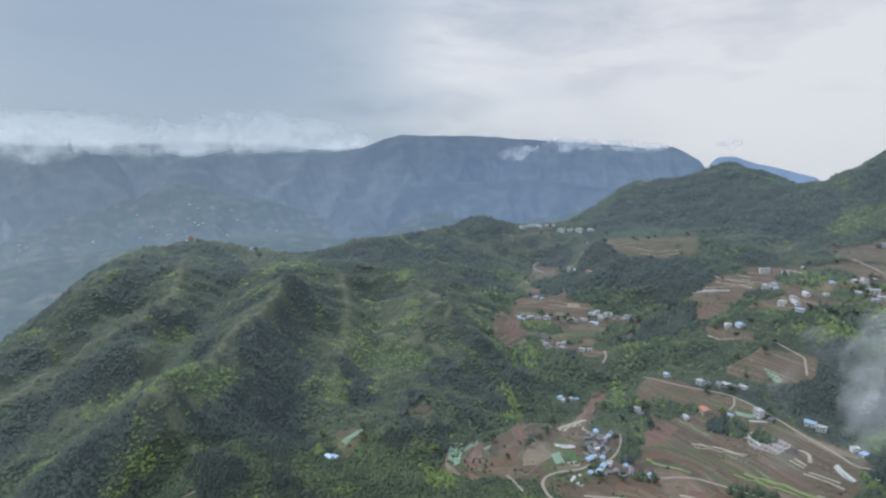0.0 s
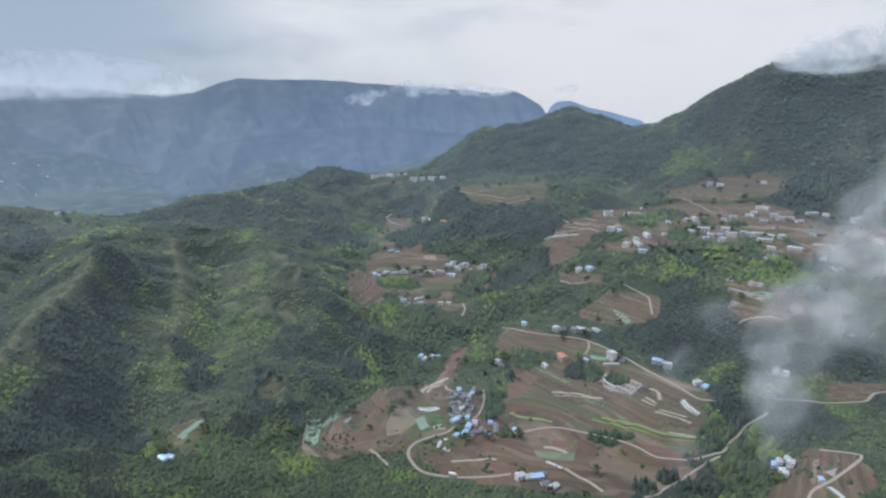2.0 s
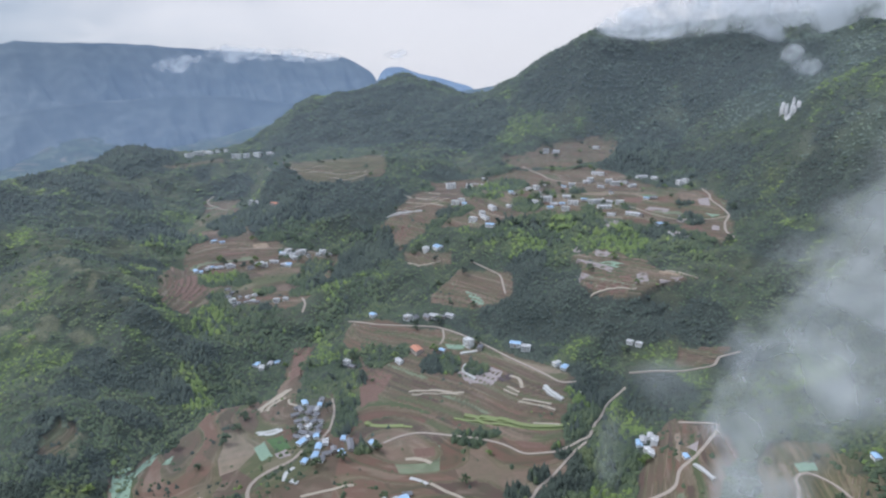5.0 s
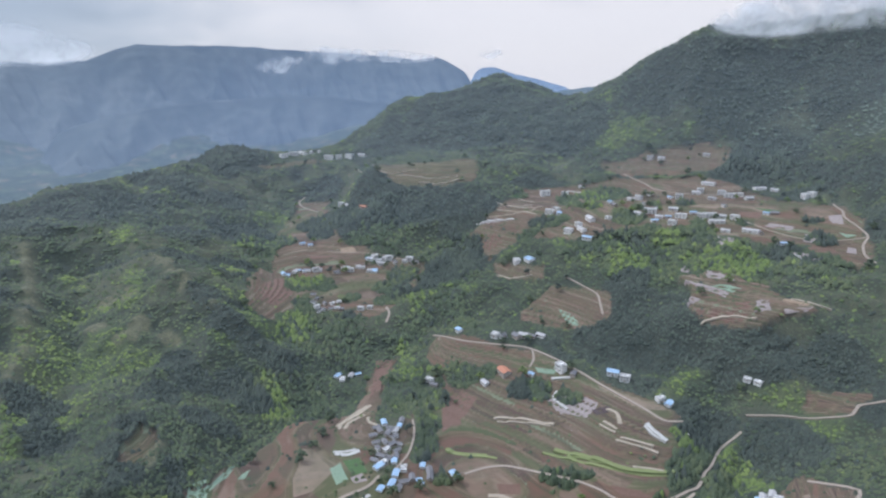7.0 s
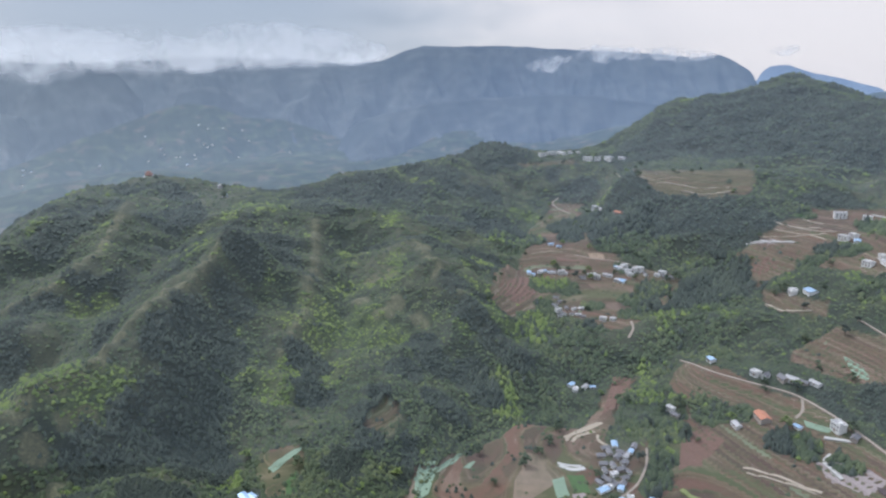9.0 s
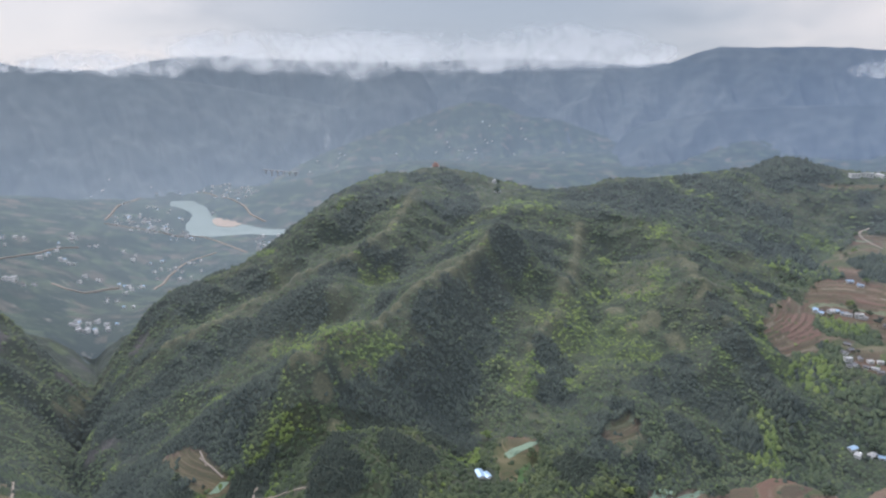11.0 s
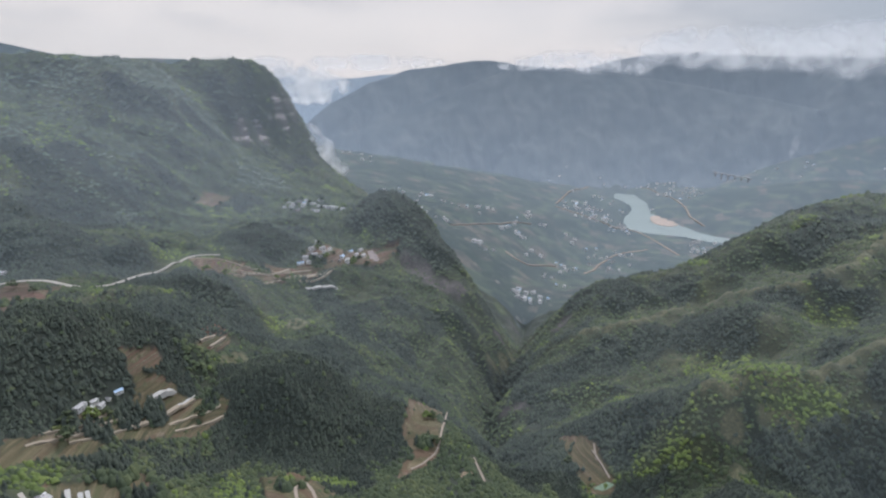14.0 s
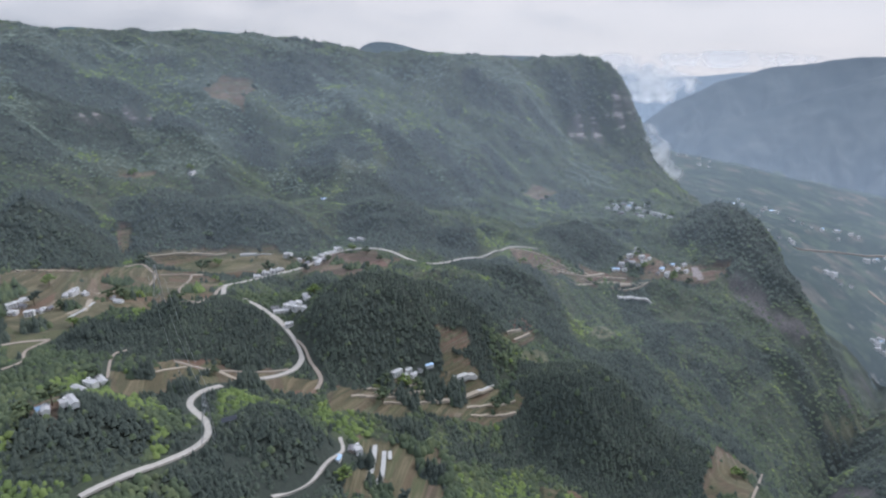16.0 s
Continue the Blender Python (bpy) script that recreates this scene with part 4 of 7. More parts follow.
stand("pine", (-287, -54, 23), (-301, -27, 30), (-309, 4, 27), (-202, 55, 22), (-219, 73, 17), (-177, 5, 15), (-486, -142, 35), (-505, -111, 35), (-691, 16, 43), (-741, 49, 37), (-549, 113, 28), (-414, -181, 36), (-513, -66, 28), (-506, 154, 32))
stand("fresh", (386, 554, 16), (388, 490, 19), (392, 458, 21), (433, 468, 19), (494, 370, 21), (419, 512, 16), (442, 674, 23), (513, 682, 20), (532, 597, 23), (140, 871, 21))
stand("fresh", (-438, 309, 15), (-478, 249, 15))
stand("fresh", (-286, 185, 16), (-262, 160, 15), (-281, 89, 14), (-500, 241, 18), (-842, 54, 47), (-760, -21, 35), (-470, 267, 18))
stand("fresh", (-161, 2, 19), (-171, 17, 16), (-191, 25, 12), (-246, 42, 11), (-273, 89, 15), (-275, 176, 19), (-702, -282, 54), (-757, -144, 44))
stand("haze_scrub", (-604, -345, 93), (-682, -303, 106), (-757, -238, 110), (-893, -179, 123), (-943, -64, 114), (-996, 62, 107), (-1155, 168, 110), (-535, -259, 67), (-627, -210, 71), (-731, -77, 75), (-826, 43, 72))
stand("haze_scrub", (-912, -126, 94), (-1039, 153, 102), (-1060, 243, 81), (-1082, 85, 94))
stand("haze_scrub", (946, 852, 75), (922, 685, 90), (830, 851, 58), (821, 982, 62), (754, 515, 53))
stand("crag", (-672, 430, 18), (-644, 445, 16), (-633, 467, 14), (-541, 565, 11), (-508, 555, 11))
stand("crag", (-375, 437, 7), (-416, 445, 7), (-868, 699, 17))
stand("dry", (-316, 433, 14), (-507, 253, 9), (-399, 194, 6), (-356, 258, 5))
stand("dry", (-506, 255, 12), (-390, 185, 7), (-359, 256, 5))
stand("pine", (-303, 1, 37), (-328, 88, 45), (-357, 124, 35), (-338, 221, 48), (-357, 203, 31), (-326, 241, 35), (-496, 186, 34), (-678, 240, 45), (-759, 414, 43), (-472, -125, 43), (-508, -63, 44), (-388, -165, 40), (-553, 58, 44), (-178, 10, 24), (-212, 76, 28), (-725, 448, 34), (-708, 476, 34))
stand("grove", (214, 653, 13), (206, 621, 14), (191, 589, 12), (180, 565, 11), (240, 634, 13), (258, 625, 11), (278, 590, 11), (288, 580, 11), (209, 671, 14), (129, 766, 35), (152, 737, 29), (86, 677, 31), (221, 724, 20), (268, 708, 16), (265, 487, 6), (272, 481, 6), (260, 493, 4), (181, 523, 7), (366, 472, 19), (327, 418, 25), (347, 445, 22), (293, 398, 18), (306, 441, 7), (278, 425, 8), (251, 415, 9), (203, 1047, 31), (251, 997, 35), (269, 947, 28), (318, 853, 33), (295, 804, 31), (97, 989, 29), (126, 859, 16), (150, 865, 19), (118, 770, 24), (156, 773, 21), (229, 832, 18), (252, 855, 19), (238, 739, 22), (179, 817, 11), (261, 751, 21), (439, 819, 19), (548, 869, 30), (504, 757, 21), (456, 705, 28), (491, 693, 28), (533, 680, 22), (496, 619, 14), (531, 622, 17), (550, 592, 19), (558, 554, 18), (559, 538, 18), (453, 651, 26), (744, 805, 37), (626, 602, 12), (742, 717, 19), (501, 886, 16), (503, 837, 15))
stand("grove", (-357, -81, 11), (-318, -37, 8), (-380, -113, 8), (-285, -102, 7), (-320, -146, 7), (-277, -61, 9), (-371, -51, 7), (-314, -102, 6), (-292, 21, 8), (-254, -17, 6), (-247, 12, 7), (-272, 33, 7), (-307, 104, 6), (-327, 125, 8), (-246, 102, 5), (-232, 111, 5), (-281, 125, 9), (-260, 138, 7), (-463, 28, 6), (-447, 61, 7), (-455, -8, 8))
stand("grove", (-613, 270, 10), (-645, 301, 11), (-627, 337, 11), (-625, 234, 10), (-309, 115, 7), (-333, 141, 6), (-353, 172, 6), (-449, 44, 8), (-312, 307, 6), (-271, 209, 6))
stand("grove", (248, 784, 17), (270, 732, 16), (170, 733, 13), (242, 911, 18), (180, 1008, 17))
stand("pine", (-169, 733, 20), (-172, 680, 20), (-184, 635, 20), (-183, 591, 20), (-162, 577, 20), (-165, 547, 20), (-177, 522, 20), (-191, 499, 20), (-154, 576, 20), (-152, 551, 20))
stand("pine", (24, 789, 17), (42, 752, 17), (65, 729, 17), (86, 711, 17), (12, 685, 17), (43, 684, 17), (58, 667, 17), (20, 633, 17), (-11, 659, 17), (-3, 710, 17))
stand("pine", (-91, 625, 13), (-74, 613, 13), (-103, 653, 13), (-21, 595, 13), (-33, 560, 13), (-41, 536, 13), (-358, 671, 13), (-347, 685, 13), (-310, 598, 13))
stand("pine", (-115, 1048, 26), (-52, 1063, 26), (13, 1109, 26), (65, 1119, 26), (96, 1032, 26), (2, 985, 26), (66, 1235, 26), (-359, 998, 26), (-324, 936, 26), (-407, 890, 26), (-413, 842, 26), (-424, 815, 26))
stand("pine", (-549, 598, 24), (-507, 628, 24), (-472, 671, 24), (-424, 506, 24), (-439, 481, 24), (-401, 524, 24), (-396, 574, 24), (-374, 609, 24), (-334, 616, 24))
stand("pine", (-382, 455, 20), (-326, 458, 20), (-333, 438, 20), (-294, 449, 20), (-298, 465, 20), (-534, 510, 20))
stand("pine", (-183, 455, 20), (-182, 505, 20), (-164, 535, 20), (-160, 575, 20), (-179, 640, 20), (-158, 621, 20), (-139, 476, 20), (-138, 526, 20), (-156, 429, 20), (-184, 603, 20))
stand("pine", (-87, 612, 13), (-89, 650, 13), (-29, 611, 13), (-37, 583, 13))
stand("fresh", (-116, 679, 19), (-104, 724, 19), (-105, 785, 19), (-104, 846, 19), (-121, 880, 19), (-132, 621, 19), (-116, 636, 19), (-61, 727, 19), (-83, 710, 19), (-68, 647, 19), (-48, 681, 19), (-112, 610, 19))
stand("fresh", (-234, 471, 14), (-238, 487, 14), (-219, 516, 14), (-254, 461, 14), (-205, 534, 14), (-197, 566, 14), (-213, 503, 14))
stand("fresh", (-213, 718, 9), (-260, 1016, 9), (-163, 1002, 9), (-217, 958, 9))
stand("fresh", (-84, 724, 15), (-65, 747, 15), (-111, 825, 15), (-140, 870, 15), (-33, 716, 15), (-122, 636, 15), (-118, 609, 15), (-95, 677, 15), (-115, 680, 15), (54, 891, 15), (72, 803, 15), (106, 760, 15), (58, 661, 15), (78, 662, 15))
stand("fresh", (-48, 673, 15))
stand("fresh", (-233, 540, 13), (-236, 517, 13), (-327, 694, 13), (-312, 715, 13), (-289, 788, 13), (-197, 569, 13), (-202, 530, 13), (-216, 525, 13))
stand("dry", (-188, 744, 5.5), (-191, 719, 5.5), (-194, 683, 5.5), (-199, 658, 5.5), (-204, 635, 5.5), (-208, 607, 5.5), (-213, 581, 5.5), (-215, 557, 5.5), (-220, 537, 5.5), (-232, 511, 5.5), (-248, 491, 5.5), (-263, 488, 5.5))
stand("dry", (-273, 479, 9), (-287, 474, 9), (-265, 484, 9), (-552, 505, 9), (-539, 485, 9), (-566, 527, 9))
stand("dry", (-389, 923, 4.5), (-374, 871, 4.5), (-357, 814, 4.5), (-343, 765, 4.5), (-342, 730, 4.5), (-348, 707, 4.5), (-362, 686, 4.5), (-382, 671, 4.5), (-403, 658, 4.5), (-418, 646, 4.5), (-421, 610, 4.5), (-426, 577, 4.5), (-437, 554, 4.5), (-460, 540, 4.5))
stand("dry", (-12, 865, 9), (12, 795, 9), (1, 824, 9), (-32, 756, 9), (-63, 809, 9), (-8, 740, 9), (-44, 809, 9), (-42, 741, 9), (-69, 767, 9), (-13, 594, 9), (-20, 580, 9))
stand("pine", (-401, -172, 27), (-421, -161, 27), (-377, -177, 27), (-483, -151, 27), (-482, -115, 27), (-489, -94, 27), (-459, -134, 27), (-569, -120, 27), (-513, -66, 27), (-518, -42, 27), (-522, -124, 27))
stand("pine", (-629, 5, 28), (-706, 20, 28), (-588, 68, 28), (-548, 48, 28), (-556, 113, 28), (-549, 92, 28))
stand("pine", (-700, 256, 18), (-697, 229, 18), (-752, 296, 18), (-500, 144, 18), (-514, 183, 18), (-575, 218, 18), (-700, 455, 18), (-682, 463, 18), (-718, 446, 18))
stand("pine", (-409, 150, 22), (-445, 193, 22), (-453, 216, 22), (-343, 100, 22), (-328, 75, 22), (-393, 123, 22), (-348, 210, 22), (-360, 240, 22), (-356, 267, 22), (-329, 210, 22), (-327, 245, 22), (-358, 287, 22))
stand("pine", (-626, -354, 34), (-605, -318, 34), (-644, -282, 34), (-485, -267, 34), (-569, -266, 34), (-961, -149, 34), (-894, -162, 34), (-867, -186, 34), (-1084, 100, 34), (-1100, 149, 34), (-1148, 211, 34), (-1319, 259, 34))
stand("pine", (-798, 9, 26), (-845, 48, 26), (-756, -41, 26), (-916, 140, 26), (-829, 97, 26), (-707, -70, 26), (-710, -147, 26), (-666, -210, 26), (-687, -274, 26))
stand("fresh", (-685, -23, 20), (-717, -3, 20), (-582, -6, 20), (-498, -176, 20), (-449, -157, 20), (-649, -130, 20), (-860, -35, 20), (-899, 23, 20), (-787, -95, 20), (-764, -279, 20), (-702, -282, 20))
stand("crag", (-1296, 296, 15), (-1325, 324, 15), (-1344, 352, 15), (-1362, 377, 15), (-1387, 400, 15), (-1399, 400, 15), (-1384, 377, 15), (-1278, 284, 15), (-1426, 402, 15))
stand("crag", (-581, -276, 8), (-602, -269, 8), (-640, -261, 8), (-656, -251, 8))
stand("grove", (126, 809, 15), (108, 766, 15), (156, 774, 15), (128, 752, 15), (149, 870, 15), (129, 871, 15), (169, 766, 15), (233, 823, 15), (257, 855, 15), (216, 797, 15))
stand("grove", (167, 1044, 16), (188, 1071, 16), (214, 1029, 16), (126, 1000, 16), (244, 980, 16), (267, 961, 16), (227, 963, 16))
stand("grove", (465, 715, 20), (471, 693, 20), (475, 670, 20), (435, 712, 20), (503, 669, 20), (523, 666, 20), (421, 724, 20), (467, 641, 20), (435, 672, 20), (496, 707, 20))
stand("grove", (541, 607, 17), (544, 583, 17), (554, 560, 17), (588, 563, 17), (579, 598, 17), (520, 573, 17), (516, 603, 17), (535, 630, 17))
stand("grove", (483, 626, 9), (625, 595, 9), (661, 639, 9), (538, 782, 9), (567, 786, 9), (489, 757, 9), (595, 766, 9), (559, 700, 9), (602, 675, 9), (517, 788, 9))
stand("grove", (408, 815, 11), (423, 829, 11), (396, 810, 11), (449, 929, 11), (492, 865, 11), (441, 1006, 11), (592, 549, 11), (731, 826, 11))
stand("pine", (689, 782, 24), (729, 789, 24), (755, 800, 24), (695, 808, 24), (746, 832, 24), (487, 967, 24), (515, 950, 24))
stand("pine", (401, 622, 22), (411, 592, 22), (390, 581, 22), (417, 561, 22), (360, 597, 22), (427, 591, 22), (420, 649, 22))
stand("fresh", (383, 554, 12), (396, 512, 12), (430, 477, 12), (439, 470, 12), (448, 439, 12), (363, 477, 12), (387, 459, 12), (397, 528, 12), (411, 524, 12), (397, 501, 12), (373, 430, 12), (449, 422, 12))
stand("fresh", (257, 752, 14), (243, 768, 14), (85, 759, 14), (137, 924, 14), (42, 730, 14), (65, 768, 14))
stand("grove", (183, 676, 7), (175, 619, 7), (188, 635, 7), (191, 605, 7), (206, 628, 7), (216, 640, 7), (236, 648, 7), (183, 561, 7), (170, 551, 7), (177, 634, 7), (183, 575, 7))
stand("grove", (304, 561, 7), (308, 555, 7), (256, 489, 7), (262, 482, 7), (252, 497, 7), (144, 538, 7), (239, 627, 7))
stand("pine", (380, 1309, 42), (450, 1314, 42), (526, 1325, 42), (604, 1334, 42), (624, 1228, 42), (644, 1137, 42), (650, 1091, 42), (360, 1243, 42), (442, 1228, 42), (514, 1189, 42), (562, 1129, 42), (605, 1069, 42))
stand("pine", (782, 1017, 45), (807, 997, 45), (832, 923, 45), (891, 800, 45), (907, 781, 45), (888, 895, 45))
stand("fresh", (683, 1023, 26), (658, 1018, 26), (719, 1000, 26), (780, 946, 26), (796, 903, 26), (682, 977, 26), (880, 866, 26), (737, 954, 26))
stand("pine", (-348, 239, 24), (-342, 217, 24), (-355, 261, 24), (-330, 236, 24), (-424, 151, 24), (-443, 182, 24), (-393, 118, 24))
stand("pine", (-556, 366, 18), (-548, 402, 18), (-542, 325, 18), (-574, 455, 18), (-495, 346, 18), (-629, 512, 18))
stand("fresh", (-328, 157, 12), (-330, 134, 12), (-437, 301, 12), (-497, 382, 12), (-592, 190, 12), (-563, 151, 12), (-636, 299, 12), (-317, 101, 12))
stand("crag", (-855, 744, 6), (-546, 558, 6), (-873, 783, 6), (-424, 435, 6), (-395, 434, 6), (-405, 448, 6), (-378, 441, 6), (-586, 507, 6), (-813, 655, 6))
stand("dry", (-548, 481, 8), (-565, 505, 8), (-582, 530, 8), (-543, 486, 8), (-323, 431, 8), (-343, 428, 8), (-349, 315, 8), (-313, 306, 8))
stand("fresh", (-1085, 714, 10), (-1012, 704, 10), (-981, 715, 10), (-1143, 727, 10), (-955, 726, 10), (-285, 227, 10), (-279, 206, 10), (-275, 187, 10), (-279, 239, 10))
stand("fresh", (-299, 578, 16), (-224, 496, 16), (-219, 512, 16), (-204, 508, 16), (-221, 479, 16), (-205, 483, 16), (-319, 601, 16), (-201, 538, 16), (-216, 493, 16))
stand("dry", (-211, 509, 7), (-205, 517, 7), (-220, 488, 7), (-227, 522, 7), (-235, 499, 7))
stand("pine", (341, 1312, 38), (395, 1335, 38), (443, 1335, 38), (503, 1340, 38), (567, 1355, 38), (615, 1355, 38), (645, 1314, 38), (654, 1240, 38), (397, 1270, 38), (460, 1238, 38), (521, 1215, 38), (581, 1177, 38), (628, 1142, 38))
stand("pine", (-44, 1165, 26), (27, 1272, 26), (108, 1297, 26), (-102, 1070, 26), (-175, 1021, 26), (-384, 1018, 26), (-429, 995, 26))
stand("pine", (382, 612, 24), (415, 607, 24), (426, 551, 24), (441, 535, 24), (463, 496, 24), (439, 519, 24), (487, 465, 24), (385, 487, 24), (413, 444, 24))


def stocked(kind, x, y, stray=26):
    """How far a place lies in a stand of that kind; the edges wander."""
    wx = x + (fractal(x, y, min(55, stray * 2), 3, 15.0) - 0.5) * stray
    wy = y + (fractal(x, y, min(55, stray * 2), 3, 19.0) - 0.5) * stray
    w = np.zeros(x.shape)
    for sx, sy, radius in STANDS[kind]:
        close = np.nonzero((np.abs(wx - sx) < radius * 1.3) & (np.abs(wy - sy) < radius * 1.3))
        if len(close[0]):
            d = np.hypot(wx[close] - sx, wy[close] - sy) / radius
            w[close] = np.maximum(w[close], np.clip((1.25 - d) / 0.4, 0, 1))
    return w


def mixed_woods(x, y):
    """The planned conifer stands and spring thickets, and the odd grove of either between them."""
    pine, fresh = stocked("pine", x, y), stocked("fresh", x, y)
    odd = np.clip((fractal(x, y, 60, 4, 33.0) - 0.625) * 12, 0, 1)
    pine = np.maximum(pine, odd * (1 - fresh))
    bright = np.clip((fractal(x, y, 38, 4, 37.0) - 0.63) * 12, 0, 1)
    fresh = np.maximum(fresh, bright * (1 - pine))
    return pine, fresh * np.clip((fractal(x, y, 44, 3, 91.0) - 0.37) * 7, 0, 1)


RIVER_LEVEL = 71.9
RIVER = np.array(((-1379, 1733), (-1483, 1684), (-1572, 1602), (-1668, 1581), (-1770, 1645), (-1871, 1766), (-1963, 1833), (-2138, 1879), (-2197, 1959), (-2114, 1993), (-1963, 1929), (-1812, 1820), (-1617, 1785), (-1511, 1770), (-1404, 1805)), float)
SANDBAR = np.array(((-1768, 1774), (-1762, 1814), (-1645, 1797), (-1624, 1733), (-1685, 1718)), float)

STEP = 2.0


def ground(x, y, full=False):
    """Height of the finished ground: the smooth land with gullies, humps and, on farmland, terraces."""
    x, y = np.atleast_1d(np.asarray(x, float)), np.atleast_1d(np.asarray(y, float))
    reach = np.hypot(x - HUB[0], y - HUB[1])
    z = bare(x, y)
    farm = tilled(x, y)
    wild = np.clip((reach - 180) / 280, 0.15, 1.0)
    rugged = (fractal(x, y, 130, 4, 2.0) - 0.5) * 15 + (np.abs(fractal(x, y, 60, 4, 6.0) - 0.5) - 0.12) * -32
    rugged = rugged + (fractal(x, y, 9, 2, 4.0) - 0.5) * 3.0
    soft = (fractal(x, y, 80, 2, 8.0) - 0.5) * 5
    edge = sum(tilled(x + dx, y + dy).astype(float) for dx, dy in ((16, 0), (-16, 0), (0, 16), (0, -16))) / 4
    wild = wild * (1 - 0.85 * edge)
    lift = z + soft
    index = np.floor(lift / STEP)
    part = lift / STEP - index
    rise = np.clip((part - 0.72) / 0.28, 0, 1)
    stepped = (index + 0.25 * part + 0.75 * rise * rise * (3 - 2 * rise)) * STEP
    out = np.where(farm, stepped, z + rugged * wild * 1.15)
    level = graded(x, y)
    out = out + (z - out) * level
    if full:
        return out, farm, index, np.where(farm, rise, 0.0)
    return out


def valley_height(x, y):
    """The far valley, with the river's bed and flats pressed into it."""
    reach = np.hypot(x - HUB[0], y - HUB[1])
    z = bare(x, y) + (fractal(x, y, 130, 5, 2.0) - 0.5) * np.clip((reach - 1300) / 12, 8, 44) - 3
    d = np.full(x.shape, 1e9)
    rim = np.concatenate([a + (b - a) * np.linspace(0, 1, 6)[:-1, None] for a, b in zip(RIVER, np.roll(RIVER, -1, 0))])
    for rx, ry in rim:
        d = np.minimum(d, np.hypot(x - rx, y - ry))
    z = np.clip(z, RIVER_LEVEL + 2.0, RIVER_LEVEL + 3.0 + 0.22 * d)
    return np.where(inside(RIVER, x, y), RIVER_LEVEL - 5.0, z)


def rim_share(turn):
    """How far the near land reaches at each heading, as a share of its widest reach."""
    return np.interp(np.degrees(turn), (-66, 0, 26, 34, 68, 77, 90, 136), (1, 1, 0.86, 0.60, 0.60, 1, 1, 1))


def fan(inner, outer, growth, fine, name, material, full):
    """A sheet of land in rings round the walk, finer where the ground is in view."""
    seen = np.radians(np.arange(-66, 136, fine))
    rest = np.radians(np.arange(136, 294, 4.0))
    turn = np.concatenate((seen, rest))
    radius = [inner]
    while radius[-1] < outer:
        radius.append(radius[-1] * (growth if radius[-1] > 235 else 1.12))
    radius[-1] = outer
    radius = np.array(radius)
    # the rim of the near land comes closer where the gorge opens on the valley
    rim = rim_share(turn)
    share = np.clip(radius / 1740.0, 0, 1)[:, None] ** 3 if full else np.clip((4950 - radius) / 3210, 0, 1)[:, None]
    radius = radius[:, None] * (1 + (rim[None, :] - 1) * share)
    x = HUB[0] - np.sin(turn)[None, :] * radius
    y = HUB[1] + np.cos(turn)[None, :] * radius
    z, farm, index, bank = ground(x, y, True) if full else (valley_height(x, y), None, None, None)
    rows, cols = x.shape
    mesh = bpy.data.meshes.new(name)
    mesh.vertices.add(rows * cols)
    mesh.vertices.foreach_set("co", np.stack((x, y, z), -1).astype(np.float32).ravel())
    i, j = np.meshgrid(np.arange(rows - 1), np.arange(cols), indexing="ij")
    k = (j + 1) % cols
    quads = np.stack((i * cols + j, i * cols + k, (i + 1) * cols + k, (i + 1) * cols + j), -1).reshape(-1, 4)[:, ::-1]
    mesh.loops.add(quads.size)
    mesh.loops.foreach_set("vertex_index", quads.astype(np.int32).ravel())
    mesh.polygons.add(len(quads))
    mesh.polygons.foreach_set("loop_start", np.arange(0, quads.size, 4, dtype=np.int32))
    mesh.polygons.foreach_set("use_smooth", np.ones(len(quads), bool))
    mesh.update(calc_edges=True)
    mesh.materials.append(material)
    if full:
        dzr = np.gradient(z, axis=0) / np.gradient(radius, axis=0)
        dzt = np.gradient(z, axis=1) / (np.gradient(np.unwrap(turn))[None, :] * radius)
        steep = np.hypot(dzr, dzt)
        rough = fractal(x, y, 40, 3, 12.0)
        rock = np.clip((steep - 2.3) * 1.3 + (rough - 0.5) * 2.2, 0, 1) * ~farm
        crown = 0.45 * np.clip((fractal(x, y, 170, 3, 21.0) - 0.50) * 6, 0, 1) * np.clip((fractal(x, y, 36, 3, 23.0) - 0.36) * 4, 0, 1)
        crown = np.maximum.reduce((crown, stocked("dry", x, y, 9), np.clip(crest_share(x, y) * 1.7 * (0.4 + fractal(x, y, 30, 3, 71.0)), 0, 1)))
        rock = np.maximum(rock, stocked("crag", x, y) * np.clip((fractal(x, y, 22, 3, 51.0) - 0.40) * 5, 0, 1))
        woods = mixed_woods(x, y)
        for key, value in (("field", farm & (stocked("grove", x, y, 9) < 0.4)), ("rock", rock), ("meadow", crown), ("terrace", index), ("bank", bank), ("lush", lush(x, y)),
                           ("pine", woods[0]), ("fresh", woods[1]), ("haze_scrub", stocked("haze_scrub", x, y))):
            mesh.attributes.new(key, "FLOAT", "POINT").data.foreach_set("value", np.asarray(value, np.float32).ravel())
    ob = new(name, mesh)
    return ob


land = fan(0.5, 1740.0, 1.0057, 0.195, "ground", LAND_COVER, True)
tagged(land, "green wooded hills and brown terraced farmland below the drone", "ground", kind="structure")
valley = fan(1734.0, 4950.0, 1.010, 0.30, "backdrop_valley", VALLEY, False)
tagged(valley, "hazy river valley floor with scattered farms and woods", "valley", kind="structure")


# ---- far mountains ----
from mathutils.bvhtree import BVHTree

FAR_LAND = {}


